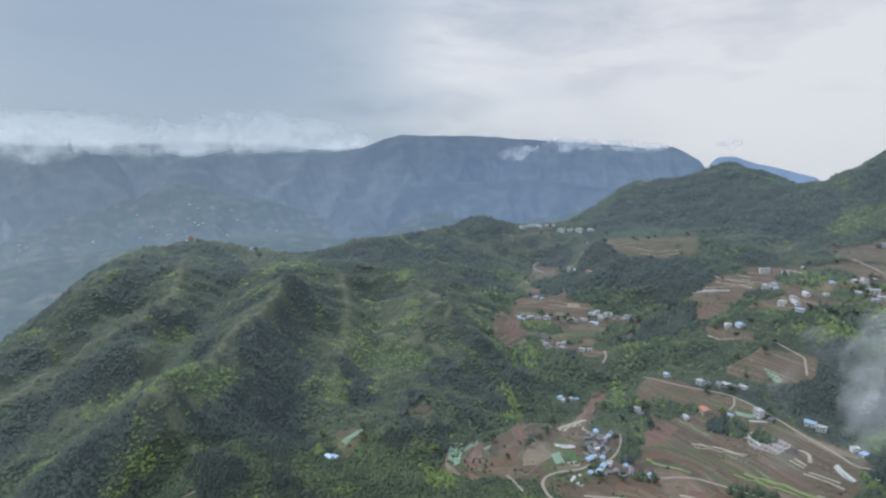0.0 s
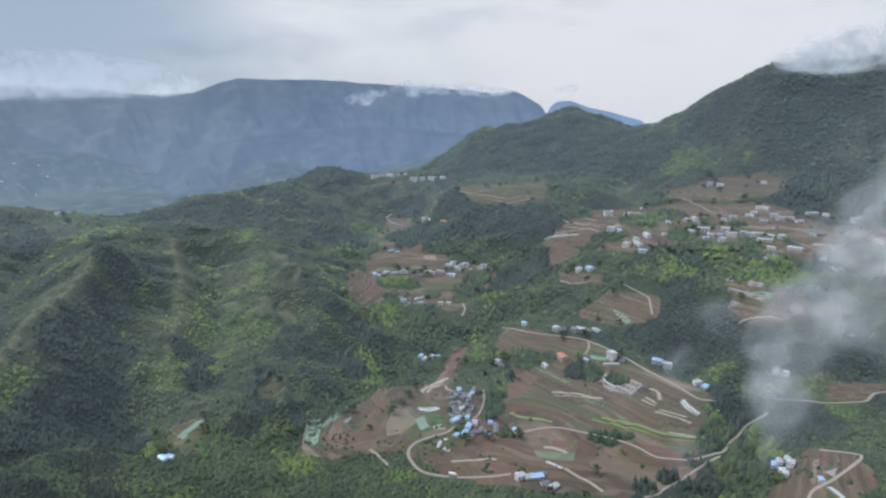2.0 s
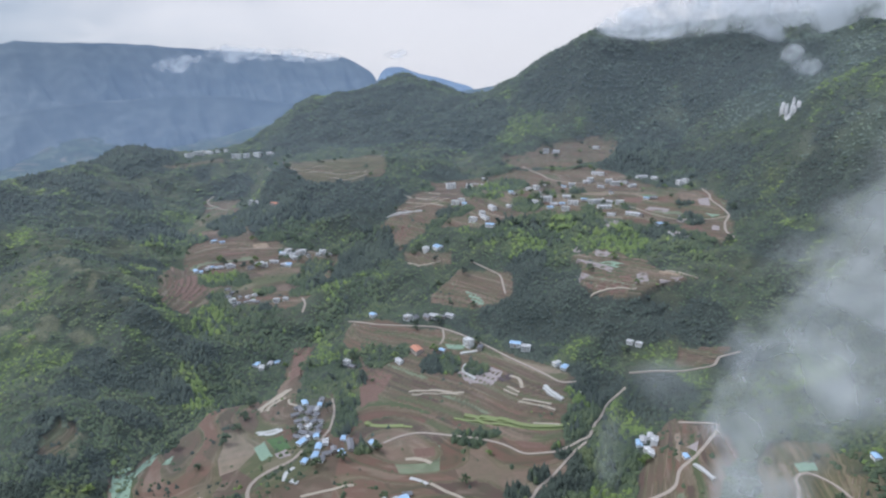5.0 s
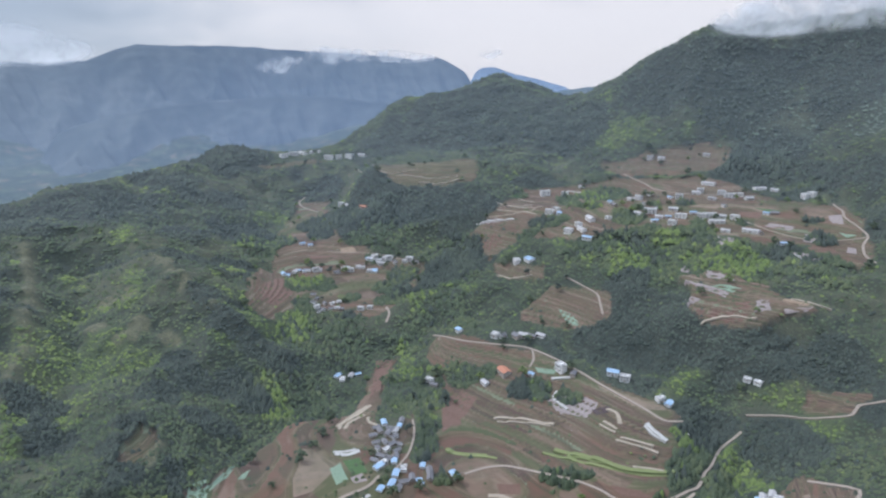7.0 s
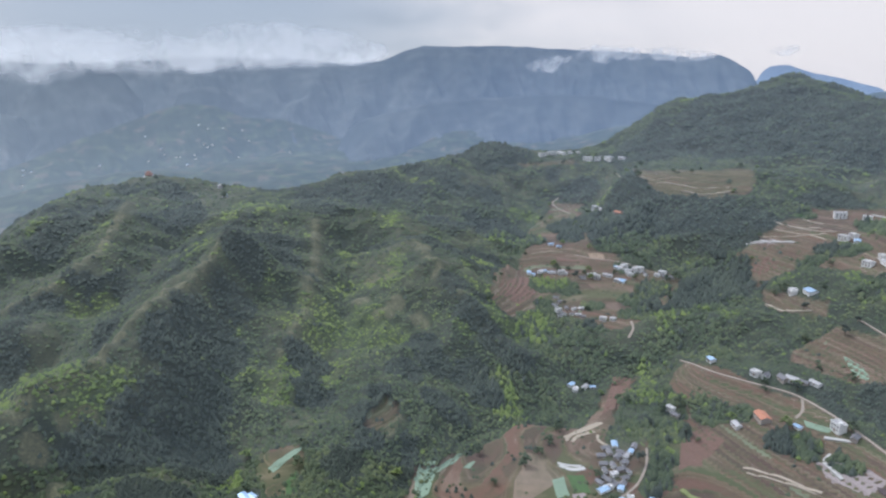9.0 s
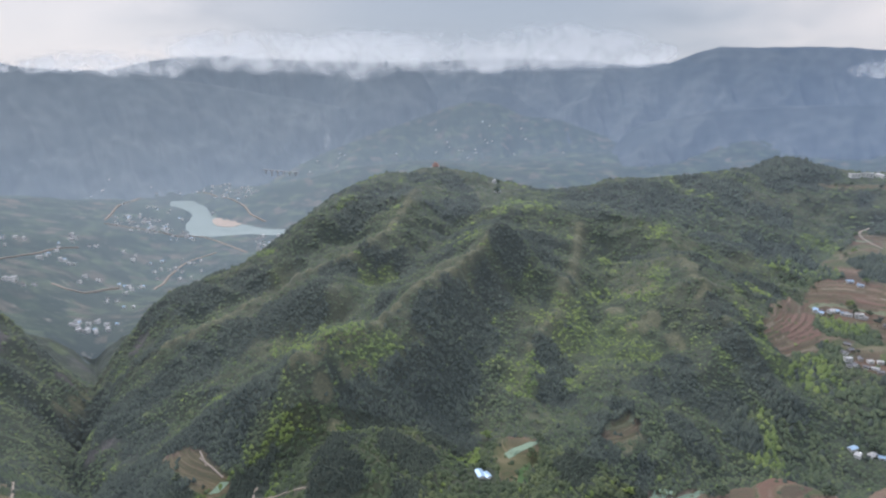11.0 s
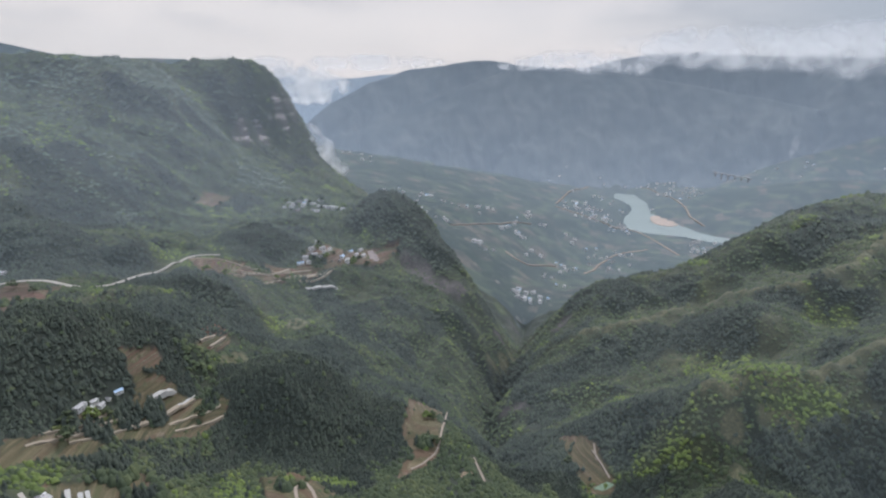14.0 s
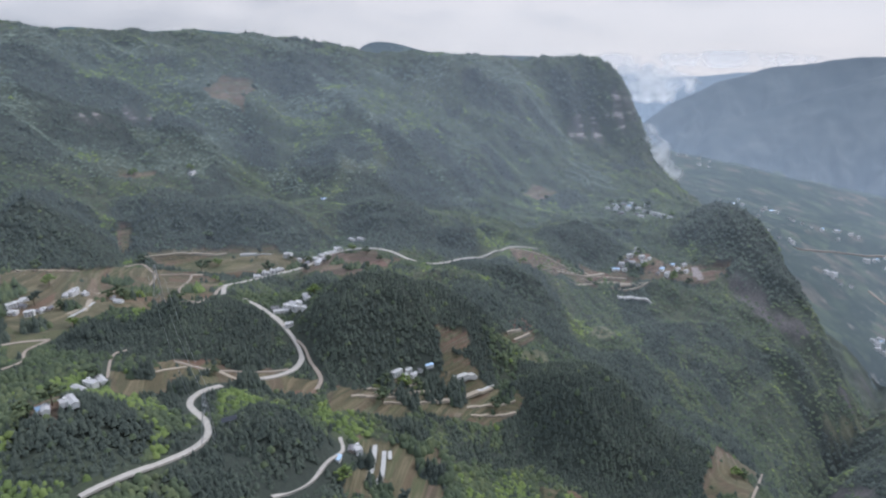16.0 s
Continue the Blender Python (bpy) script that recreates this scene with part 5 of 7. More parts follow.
def mountain_range(name, *crest, foot=160.0, depth=900.0, material=None, label="", ravines=1.0, crag=1.0, taper=200.0):
    """A range from its crest line: a front slope with spurs and ravines towards the valley, and a short back."""
    material = material or FAR_SLOPE
    pts = np.array(crest, float)
    along = np.append(0, np.cumsum(np.hypot(*np.diff(pts[:, :2], axis=0).T)))
    s = np.arange(0, along[-1], 14.0)
    base = np.stack([np.interp(s, along, pts[:, k]) for k in range(3)], -1)
    seed = float(len(name))
    base[:, 2] += (fractal(s, s * 0 + seed, 260, 5, seed) - 0.5) * 34 * crag
    ends = np.clip(np.minimum(s, along[-1] - s) / taper, 0, 1)
    base[:, 2] = foot + (base[:, 2] - foot) * (1 - (1 - ends) ** 2)
    out = HUB[:2] - base[:, :2]
    out /= np.hypot(*out.T)[:, None]
    rows = np.concatenate((np.linspace(-0.5, 0, 8)[:-1], np.linspace(0, 1, 64) ** 1.15))
    verts = []
    for v in rows:
        run = v * depth
        p = base[:, :2] + out * run
        fall = abs(v) if v >= 0 else abs(v) * 1.2
        spur = fractal(s + run * 0.25, s * 0 + seed * 9 + run * 0.10, 330, 3, seed + 1) - 0.5
        cut = np.abs(fractal(s - run * 0.15, s * 0 + run * 0.35 + seed, 150, 4, seed + 2) - 0.5)
        shape = 1 - (1 - min(fall, 1)) ** 1.6
        z = base[:, 2] + (foot - base[:, 2]) * shape
        swell = math.sin(math.pi * min(1, max(0, v))) ** 0.7
        z = z + (spur * 260 - (cut - 0.1) * 300) * swell * ravines * np.clip((base[:, 2] - foot) / 400, 0.2, 1)
        verts.append(np.stack((p[:, 0], p[:, 1], z), -1))
    verts = np.array(verts)
    n, c = verts.shape[:2]
    i, j = np.meshgrid(np.arange(n - 1), np.arange(c - 1), indexing="ij")
    quads = np.stack((i * c + j, i * c + j + 1, (i + 1) * c + j + 1, (i + 1) * c + j), -1).reshape(-1, 4)
    mesh = bpy.data.meshes.new("backdrop_" + name)
    mesh.from_pydata(verts.reshape(-1, 3), [], quads.tolist())
    mesh.polygons.foreach_set("use_smooth", np.ones(len(quads), bool))
    mesh.materials.append(material)
    ob = new("backdrop_" + name, mesh)
    tagged(ob, label or "blue hazy mountain range beyond the river valley", "mountain", kind="structure")
    FAR_LAND[name] = BVHTree.FromPolygons([tuple(v) for v in verts.reshape(-1, 3)], quads.tolist())
    return ob


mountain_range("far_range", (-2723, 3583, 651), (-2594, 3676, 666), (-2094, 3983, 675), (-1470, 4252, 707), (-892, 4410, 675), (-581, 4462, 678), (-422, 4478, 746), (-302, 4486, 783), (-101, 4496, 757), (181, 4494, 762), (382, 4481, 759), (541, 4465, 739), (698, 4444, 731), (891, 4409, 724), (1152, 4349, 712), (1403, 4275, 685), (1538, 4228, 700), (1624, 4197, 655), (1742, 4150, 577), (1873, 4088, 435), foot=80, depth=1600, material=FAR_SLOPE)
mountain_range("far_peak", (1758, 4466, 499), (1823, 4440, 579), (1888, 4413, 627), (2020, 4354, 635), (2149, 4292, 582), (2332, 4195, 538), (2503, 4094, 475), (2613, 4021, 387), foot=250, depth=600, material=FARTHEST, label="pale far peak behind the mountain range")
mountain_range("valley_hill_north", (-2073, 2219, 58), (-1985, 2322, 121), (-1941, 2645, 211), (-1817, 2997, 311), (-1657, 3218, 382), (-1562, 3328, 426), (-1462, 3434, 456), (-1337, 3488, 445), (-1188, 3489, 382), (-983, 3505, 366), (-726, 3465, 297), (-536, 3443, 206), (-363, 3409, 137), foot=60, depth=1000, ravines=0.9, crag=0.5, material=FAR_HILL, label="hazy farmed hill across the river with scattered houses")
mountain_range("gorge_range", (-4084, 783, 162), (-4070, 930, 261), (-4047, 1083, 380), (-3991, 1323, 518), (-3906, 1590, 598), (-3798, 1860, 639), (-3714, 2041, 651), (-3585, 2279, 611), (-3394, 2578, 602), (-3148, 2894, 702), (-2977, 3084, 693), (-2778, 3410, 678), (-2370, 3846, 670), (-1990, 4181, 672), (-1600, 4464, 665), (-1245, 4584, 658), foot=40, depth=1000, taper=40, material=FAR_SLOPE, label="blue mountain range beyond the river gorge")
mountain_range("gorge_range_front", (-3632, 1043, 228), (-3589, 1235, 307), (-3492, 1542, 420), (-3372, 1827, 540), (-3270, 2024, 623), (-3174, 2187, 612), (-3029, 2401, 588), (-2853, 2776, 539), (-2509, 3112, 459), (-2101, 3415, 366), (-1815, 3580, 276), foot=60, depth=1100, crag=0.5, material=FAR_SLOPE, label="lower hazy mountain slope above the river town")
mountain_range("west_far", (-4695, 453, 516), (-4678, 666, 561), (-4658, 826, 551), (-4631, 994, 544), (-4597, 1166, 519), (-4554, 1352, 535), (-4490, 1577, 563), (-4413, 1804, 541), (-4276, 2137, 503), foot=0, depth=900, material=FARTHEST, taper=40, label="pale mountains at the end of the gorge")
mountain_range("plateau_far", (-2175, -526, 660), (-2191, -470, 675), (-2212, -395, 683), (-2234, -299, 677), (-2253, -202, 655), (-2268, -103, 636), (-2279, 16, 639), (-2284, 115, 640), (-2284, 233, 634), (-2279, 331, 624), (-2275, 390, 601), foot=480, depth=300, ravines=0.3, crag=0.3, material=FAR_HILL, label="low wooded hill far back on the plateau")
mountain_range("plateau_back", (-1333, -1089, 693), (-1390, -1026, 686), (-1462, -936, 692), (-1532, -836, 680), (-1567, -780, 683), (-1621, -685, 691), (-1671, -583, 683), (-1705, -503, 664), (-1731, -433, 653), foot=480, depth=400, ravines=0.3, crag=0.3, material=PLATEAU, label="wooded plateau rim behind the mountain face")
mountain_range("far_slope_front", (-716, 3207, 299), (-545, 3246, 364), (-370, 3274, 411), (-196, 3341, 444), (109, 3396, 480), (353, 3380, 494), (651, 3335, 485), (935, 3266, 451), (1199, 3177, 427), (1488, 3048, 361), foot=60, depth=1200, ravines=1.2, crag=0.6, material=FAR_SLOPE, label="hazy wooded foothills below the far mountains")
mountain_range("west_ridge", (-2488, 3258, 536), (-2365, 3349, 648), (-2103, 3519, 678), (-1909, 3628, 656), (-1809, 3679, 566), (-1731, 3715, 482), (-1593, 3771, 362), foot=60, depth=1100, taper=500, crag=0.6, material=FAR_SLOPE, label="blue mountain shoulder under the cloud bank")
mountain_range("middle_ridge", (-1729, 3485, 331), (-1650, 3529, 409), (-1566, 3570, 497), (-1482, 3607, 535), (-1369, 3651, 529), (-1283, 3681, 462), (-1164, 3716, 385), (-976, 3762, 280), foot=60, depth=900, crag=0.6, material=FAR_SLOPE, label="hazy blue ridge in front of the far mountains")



# ---- woods ----
def make_foliage(name, dark, mid, light):
    m, tree, add, math_, blend, ramp, body, place = surface(name, 0.9, 0.0, 0.15)
    own = add("ShaderNodeNewGeometry").outputs["Random Per Island"]
    stand = speckle(add, place, 0.022, 5.0, 0.62)
    leaf = speckle(add, place, 1.6, 3.0, 0.7)
    f = math_("ADD", math_("MULTIPLY", own, 0.42), math_("MULTIPLY", ramp(stand, (0.33, 0.0), (0.67, 1.0)), 0.58))
    c = ramp(f, (0.10, dark), (0.50, mid), (0.92, light))
    c = blend(math_("MULTIPLY", ramp(leaf, (0.35, 1.0), (0.6, 0.0)), 0.25), c, tuple(v * 0.7 for v in dark))
    tree.links.new(c, body.inputs["Base Color"])
    rough_relief(tree, add, body, leaf, 0.4, 0.4)
    return m


BROADLEAF = make_foliage("broadleaf_leaves", (0.046, 0.061, 0.039), (0.068, 0.087, 0.049), (0.108, 0.126, 0.060))
SPRING = make_foliage("spring_leaves", (0.078, 0.108, 0.040), (0.112, 0.150, 0.048), (0.158, 0.192, 0.060))
# leaves of the high slopes, with distance haze put into their colour
HAZE_PALED = make_foliage("haze_paled_leaves", (0.070, 0.090, 0.072), (0.102, 0.126, 0.096), (0.142, 0.168, 0.116))
CONIFER = make_foliage("conifer_needles", (0.041, 0.051, 0.043), (0.055, 0.067, 0.054), (0.076, 0.091, 0.066))


def ico():
    """Corners and faces of an icosahedron."""
    bm = bmesh.new()
    bmesh.ops.create_icosphere(bm, subdivisions=1, radius=1.0)
    v = np.array([p.co[:] for p in bm.verts])
    f = np.array([[p.index for p in face.verts] for face in bm.faces])
    bm.free()
    return v, f


def clump_shapes(rng, count):
    """Uneven rounded crowns: a ragged skirt, a narrower shoulder and a broken top."""
    shapes = []
    for k in range(count):
        vs = []
        for n, wide, high in ((6, 1.0, 0.05), (3, 0.55, 0.95)):
            for j in range(n):
                a = 2 * math.pi * (j + rng.uniform(-0.25, 0.25)) / n + (0.5 if n == 3 else 0.0)
                r = wide * rng.uniform(0.72, 1.28)
                vs.append((r * math.cos(a), r * math.sin(a), high + rng.uniform(-0.2, 0.2)))
        fs = [(6, 7, 8)]
        for j in range(3):
            fs += [(2 * j, 2 * j + 1, 6 + j), (2 * j + 1, (2 * j + 2) % 6, 6 + j), ((2 * j + 2) % 6, 6 + (j + 1) % 3, 6 + j)]
        shapes.append((np.array(vs), np.array(fs)))
    return shapes


def cone_shapes(rng, count):
    """Narrow crowns of two tiers of drooping boughs."""
    shapes = []
    for k in range(count):
        vs, fs = [], []
        for low, high, wide in ((0.10, 1.05, 0.88), (0.70, 1.60, 0.52)):
            n, at = 5, len(vs)
            for j in range(n):
                a = 2 * math.pi * (j + rng.uniform(-0.2, 0.2)) / n
                r = wide * rng.uniform(0.7, 1.25)
                vs.append((r * math.cos(a), r * math.sin(a), low + rng.uniform(-0.18, 0.18)))
            vs.append((rng.uniform(-0.06, 0.06), rng.uniform(-0.06, 0.06), high * rng.uniform(0.9, 1.1)))
            fs += [(at + j, at + (j + 1) % n, at + n) for j in range(n)]
        shapes.append((np.array(vs), np.array(fs)))
    return shapes


def tuft_shapes(rng, count, tall):
    """Small far crowns: an uneven skirt of five corners drawn up to a leaning top."""
    shapes = []
    for k in range(count):
        vs = [(r * math.cos(a), r * math.sin(a), rng.uniform(-0.1, 0.25)) for r, a in
              ((rng.uniform(0.75, 1.25), 2 * math.pi * (j + rng.uniform(-0.25, 0.25)) / 5) for j in range(5))]
        vs.append((rng.uniform(-0.35, 0.35), rng.uniform(-0.35, 0.35), tall * rng.uniform(0.85, 1.15)))
        shapes.append((np.array(vs), np.array([(j, (j + 1) % 5, 5) for j in range(5)])))
    return shapes


def sow(name, x, y, z, width, tall, shapes, material, label, rng):
    """Many plants in one mesh: each place takes one of the shapes, turned and scaled."""
    verts, faces, at = [], [], 0
    kind = rng.integers(0, len(shapes), len(x))
    turn = rng.uniform(0, 2 * math.pi, len(x))
    for k, (v, f) in enumerate(shapes):
        s = kind == k
        c, d = np.cos(turn[s])[:, None], np.sin(turn[s])[:, None]
        w, h = width[s][:, None], tall[s][:, None]
        p = np.stack((x[s][:, None] + (v[:, 0] * c - v[:, 1] * d) * w, y[s][:, None] + (v[:, 0] * d + v[:, 1] * c) * w, z[s][:, None] + v[None, :, 2] * h), -1)
        n = p.shape[0]
        verts.append(p.reshape(-1, 3))
        faces.append((f[None] + (np.arange(n) * len(v))[:, None, None]).reshape(-1, 3) + at)
        at += n * len(v)
    verts, faces = np.concatenate(verts), np.concatenate(faces)
    mesh = bpy.data.meshes.new(name)
    mesh.vertices.add(len(verts))
    mesh.vertices.foreach_set("co", verts.astype(np.float32).ravel())
    mesh.loops.add(faces.size)
    mesh.loops.foreach_set("vertex_index", faces.astype(np.int32).ravel())
    mesh.polygons.add(len(faces))
    mesh.polygons.foreach_set("loop_start", np.arange(0, faces.size, 3, dtype=np.int32))
    mesh.polygons.foreach_set("use_smooth", np.ones(len(faces), bool))
    mesh.update(calc_edges=True)
    mesh.materials.append(material)
    return tagged(new(name, mesh), label, "woodland", kind="stuff")


def keep_clear(x, y):
    """True where roads, yards and houses leave no room for trees."""
    busy = np.zeros(x.shape, bool)
    for px_, py_, gap in CLEARED:
        close = (np.abs(x - px_) < gap) & (np.abs(y - py_) < gap)
        busy[close] |= np.hypot(x[close] - px_, y[close] - py_) < gap
    return busy


rng = np.random.default_rng(7)
ring, beam = np.meshgrid(np.arange(math.log(150), math.log(1670), 0.0066), np.arange(radians(-76), radians(136), 0.0032), indexing="ij")
reach = np.exp(ring + rng.uniform(-0.0036, 0.0036, ring.shape)).ravel()
beam = (beam + rng.uniform(-0.0017, 0.0017, ring.shape)).ravel()
x, y = HUB[0] - np.sin(beam) * reach, HUB[1] + np.cos(beam) * reach
farm, chance = tilled(x, y), rng.uniform(0, 1, x.shape)
crag = stocked("crag", x, y)
pine, fresh = mixed_woods(x, y)
thin = np.maximum(np.maximum(stocked("dry", x, y, 9), np.clip(crest_share(x, y) * 2.0, 0, 1)), 0.45 * np.clip((fractal(x, y, 170, 3, 21.0) - 0.50) * 6, 0, 1) * np.clip((fractal(x, y, 36, 3, 23.0) - 0.36) * 4, 0, 1))
gaps = np.clip((fractal(x, y, 24, 2, 41.0) - 0.55) * 5, 0, 1)
grove = np.clip((fractal(x, y, 34, 3, 61.0) - 0.56) * 9, 0, 1)
thicket = stocked("grove", x, y, 9)
keep = np.where(farm, chance < 0.004 + 0.1 * grove + 0.85 * (thicket > 0.4), chance > np.where(pine > 0.5, 0.04, 0.12 + 0.25 * gaps + 0.8 * thin * (1 - fresh)))
keep &= (crag < 0.4) | (chance > 0.85)
keep &= rng.uniform(0, 1, x.shape) < np.clip((reach / 420) ** 1.6, 0.22, 1)
keep &= ~keep_clear(x, y) & (reach < 1660 * rim_share(beam))
x, y, reach, pine, fresh, farm, thicket = (v[keep] for v in (x, y, reach, pine, fresh, farm, thicket))
z = ground(x, y) - 0.4
width = 1.72 * (reach / 600) ** np.where(reach < 600, 0.08, 0.90) * rng.uniform(0.55, 1.4, x.shape)
odd = rng.uniform(0, 1, x.shape)
is_pine = (pine > 0.15 + 0.7 * odd ** 0.7) & (odd < 0.97) | (odd < 0.05)
is_fresh = ~is_pine & ((fresh > 0.15 + 0.75 * odd) & (odd < 0.80) | (odd > 0.985) & (pine < 0.2))
haze_scrub = stocked("haze_scrub", x, y) * (0.3 + 0.7 * np.clip((fractal(x, y, 110, 3, 83.0) - 0.36) * 5, 0, 1)) > 0.25 + 0.5 * rng.uniform(0, 1, x.shape)
is_haze_scrub = ~is_pine & ~is_fresh & haze_scrub
is_leafy = ~is_pine & ~is_fresh & ~haze_scrub
width = np.where(thicket > 0.3, width * 1.35, width)
cones, clumps = cone_shapes(rng, 10), clump_shapes(rng, 12)
spires, tufts = tuft_shapes(rng, 10, 1.7), tuft_shapes(rng, 14, 1.15)
close_by = reach < 430
for name, s, shapes, far_shapes, material, low, high, label in (
        ("conifer_wood", is_pine, cones, spires, CONIFER, 0.60, 0.95, "dense dark green conifer plantation covering the hillsides"),
        ("broadleaf_wood", is_leafy, clumps, tufts, BROADLEAF, 0.50, 0.95, "green broadleaf trees and scrub on the slopes"),
        ("hillside_scrub", is_haze_scrub, clumps, tufts, HAZE_PALED, 0.45, 0.85, "scrub wood on the high slopes, coloured paler for haze"),
        ("spring_wood", is_fresh, clumps, tufts, SPRING, 0.50, 0.95, "bright yellow-green trees in fresh spring leaf")):
    for stretch, kinds in ((s & close_by, shapes), (s & ~close_by, far_shapes)):
        if stretch.any():
            tall = width[stretch] * rng.uniform(low, high, stretch.sum()) * np.where(thicket[stretch] > 0.3, 1.6, 1.0) * np.clip(620 / reach[stretch], 1.0, 1.5)
            sow(name, x[stretch], y[stretch], z[stretch], width[stretch], tall, kinds, material, label, rng)


# ---- roads, crop strips and plots ----
def part(name, bm, material, parent=None, label=""):
    """One mesh object from a bmesh, under a thing or a part."""
    mesh = bpy.data.meshes.new(name)
    bm.normal_update()
    bm.to_mesh(mesh)
    bm.free()
    mesh.materials.append(material)
    ob = new(name, mesh)
    ob.parent = parent
    return tagged(ob, label)


def ribbon(name, line, width, material, height, thick=0.5, wobble=0.0, drape=ground):
    """A band along a line, with a crowned top and side faces that reach into the ground."""
    d = np.gradient(line, axis=0)
    d /= np.maximum(np.hypot(*d.T), 1e-6)[:, None]
    side = np.stack((-d[:, 1], d[:, 0]), -1)
    half = width * 0.5 * (1 + wobble * (fractal(line[:, 0], line[:, 1], 8.0, 2, 3.0) - 0.5))
    cross = (-1.0, -0.92, 0.0, 0.92, 1.0)
    p = [line + side * (half * c)[:, None] for c in cross]
    z = np.array([drape(q[:, 0], q[:, 1]) for q in p])
    if drape is bare:
        z[:] = z[2]
    else:
        z[:] = z.max(0)
    z[1:4] += height
    z[0] -= thick
    z[4] -= thick
    verts = np.stack([np.column_stack((q, h)) for q, h in zip(p, z)], 1).reshape(-1, 3)
    n = len(line)
    faces = [(k * 5 + j, k * 5 + j + 1, k * 5 + j + 6, k * 5 + j + 5)[::-1] for k in range(n - 1) for j in range(4)]
    mesh = bpy.data.meshes.new(name)
    mesh.from_pydata(verts.tolist(), [], faces)
    mesh.materials.append(material)
    return new(name, mesh)


for name, width, line in ROADS:
    paved = width > 2.9
    ob = ribbon("road_" + name, line, width, CONCRETE if paved else DIRT_ROAD, 0.30, 0.6, 0.12, bare)
    tagged(ob, "pale concrete lane winding between the fields" if paved else "narrow beaten earth track on the slope", "road", kind="structure")

STRIP_WORDS = {"white": "white plastic mulch strip on a terrace", "tan": "dry straw-coloured strip along a terrace edge",
               "pale": "yellow-green young crop strip along a terrace"}
PLOT_WORDS = {"mint": "pale green vegetable plot on a terrace", "green": "dark green crop plot on a terrace",
              "pale_soil": "pale dry fallow plot on a terrace", "dark_soil": "dark wet tilled plot on a terrace",
              "tan_soil": "straw-brown stubble plot on a terrace", "red_soil": "red-brown freshly tilled plot on a terrace"}


def strip(kind, width, *knots):
    ob = ribbon("crop_strip", smooth_line(knots, 3.0), width * 1.3, SOILS[kind], 0.16, 1.6, 0.3)
    tagged(ob, STRIP_WORDS[kind], "crop strip", "crop strips on the terraces")


def plot(kind, *corners):
    """A tilled plot that lies on the ground, with an uneven rim."""
    rim = []
    pts = np.array(corners, float)
    for a, b in zip(pts, np.roll(pts, -1, 0)):
        n = max(2, int(np.hypot(*(b - a)) / 3.5))
        rim += [a + (b - a) * k / n for k in range(n)]
    rim = np.array(rim)
    middle = rim.mean(0)
    rim = rim + (rim - middle) * ((fractal(rim[:, 0], rim[:, 1], 7, 2, 3.0) - 0.5) * 0.22)[:, None]
    rows, n = 9, len(rim)
    verts = []
    for k in range(rows):
        q = middle + (rim - middle) * (k + 0.4) / (rows - 0.6)
        h = ground(q[:, 0], q[:, 1]) + (0.14 if k < rows - 1 else -0.25)
        verts.append(np.column_stack((q, h)))
    faces = [tuple(range(n))]
    faces += [(k * n + j, (k + 1) * n + j, (k + 1) * n + (j + 1) % n, k * n + (j + 1) % n) for k in range(rows - 1) for j in range(n)]
    mesh = bpy.data.meshes.new("field_plot")
    mesh.from_pydata(np.concatenate(verts).tolist(), [], faces)
    mesh.materials.append(SOILS[kind])
    tagged(new("field_plot", mesh), PLOT_WORDS[kind], "field", "plots on the terraces")


strip("white", 2.6, (304.3, 584.6), (318.6, 576.5))
strip("white", 2.2, (295.1, 565.3), (302.1, 569.9))
strip("white", 2.2, (294.4, 564.0), (297.3, 546.2))
strip("white", 3.0, (336.3, 496.7), (336.2, 488.5), (339.5, 477.0))
strip("white", 2.6, (351.6, 484.7), (354.5, 476.8), (360.3, 478.5))
strip("tan", 2.6, (119.2, 607.7), (126.3, 612.4), (137.5, 620.2), (154.1, 632.7))
strip("tan", 2.6, (124.2, 601.4), (130.6, 609.1), (144.4, 616.6))
strip("tan", 2.2, (146.2, 611.4), (145.6, 601.6), (150.1, 595.7))
strip("white", 2.4, (113.6, 507.5), (117.4, 515.4), (124.6, 519.4))
strip("white", 2.8, (118.0, 506.5), (122.4, 502.6))
strip("tan", 3.0, (203.8, 496.3), (212.6, 491.8), (217.7, 480.2))
strip("white", 2.4, (194.5, 469.3), (198.9, 463.9), (201.4, 455.0))
strip("tan", 2.2, (203.6, 454.7), (211.3, 434.5), (217.0, 416.9))
strip("tan", 2.2, (243.6, 572.5), (262.5, 558.0), (280.8, 538.4))
strip("tan", 2.6, (322.0, 527.9), (325.2, 519.2), (320.5, 508.0))
strip("tan", 2.0, (312.7, 496.7), (328.4, 477.9))
strip("tan", 2.0, (312.3, 518.0), (315.5, 505.0))
strip("white", 3.0, (111.2, 573.2), (119.5, 568.4), (129.3, 569.5))
strip("tan", 2.2, (119.9, 488.1), (140.0, 484.6), (155.6, 479.4))
strip("pale", 3.4, (194.2, 554.3), (201.9, 547.3), (221.3, 537.1))
strip("pale", 3.4, (267.7, 515.6), (286.8, 492.0), (300.7, 471.2), (329.2, 455.8))
strip("pale", 3.0, (273.2, 506.0), (291.9, 482.8))
strip("white", 2.6, (360.7, 362.3), (358.4, 350.9), (355.8, 341.9))
strip("white", 2.2, (174.9, 550.8), (175.3, 544.9))
strip("white", 1.9, (-233.4, 108.1), (-247.8, 107.5), (-261.5, 105.4))
strip("white", 1.9, (-234.7, 111.1), (-244.0, 112.9), (-260.6, 110.5))
strip("white", 1.6, (-257.0, 114.2), (-263.8, 112.8))
strip("tan", 3.0, (-320.0, 129.2), (-335.7, 145.2), (-354.7, 162.3))
strip("white", 3.0, (-342.0, 139.4), (-353.2, 150.2))
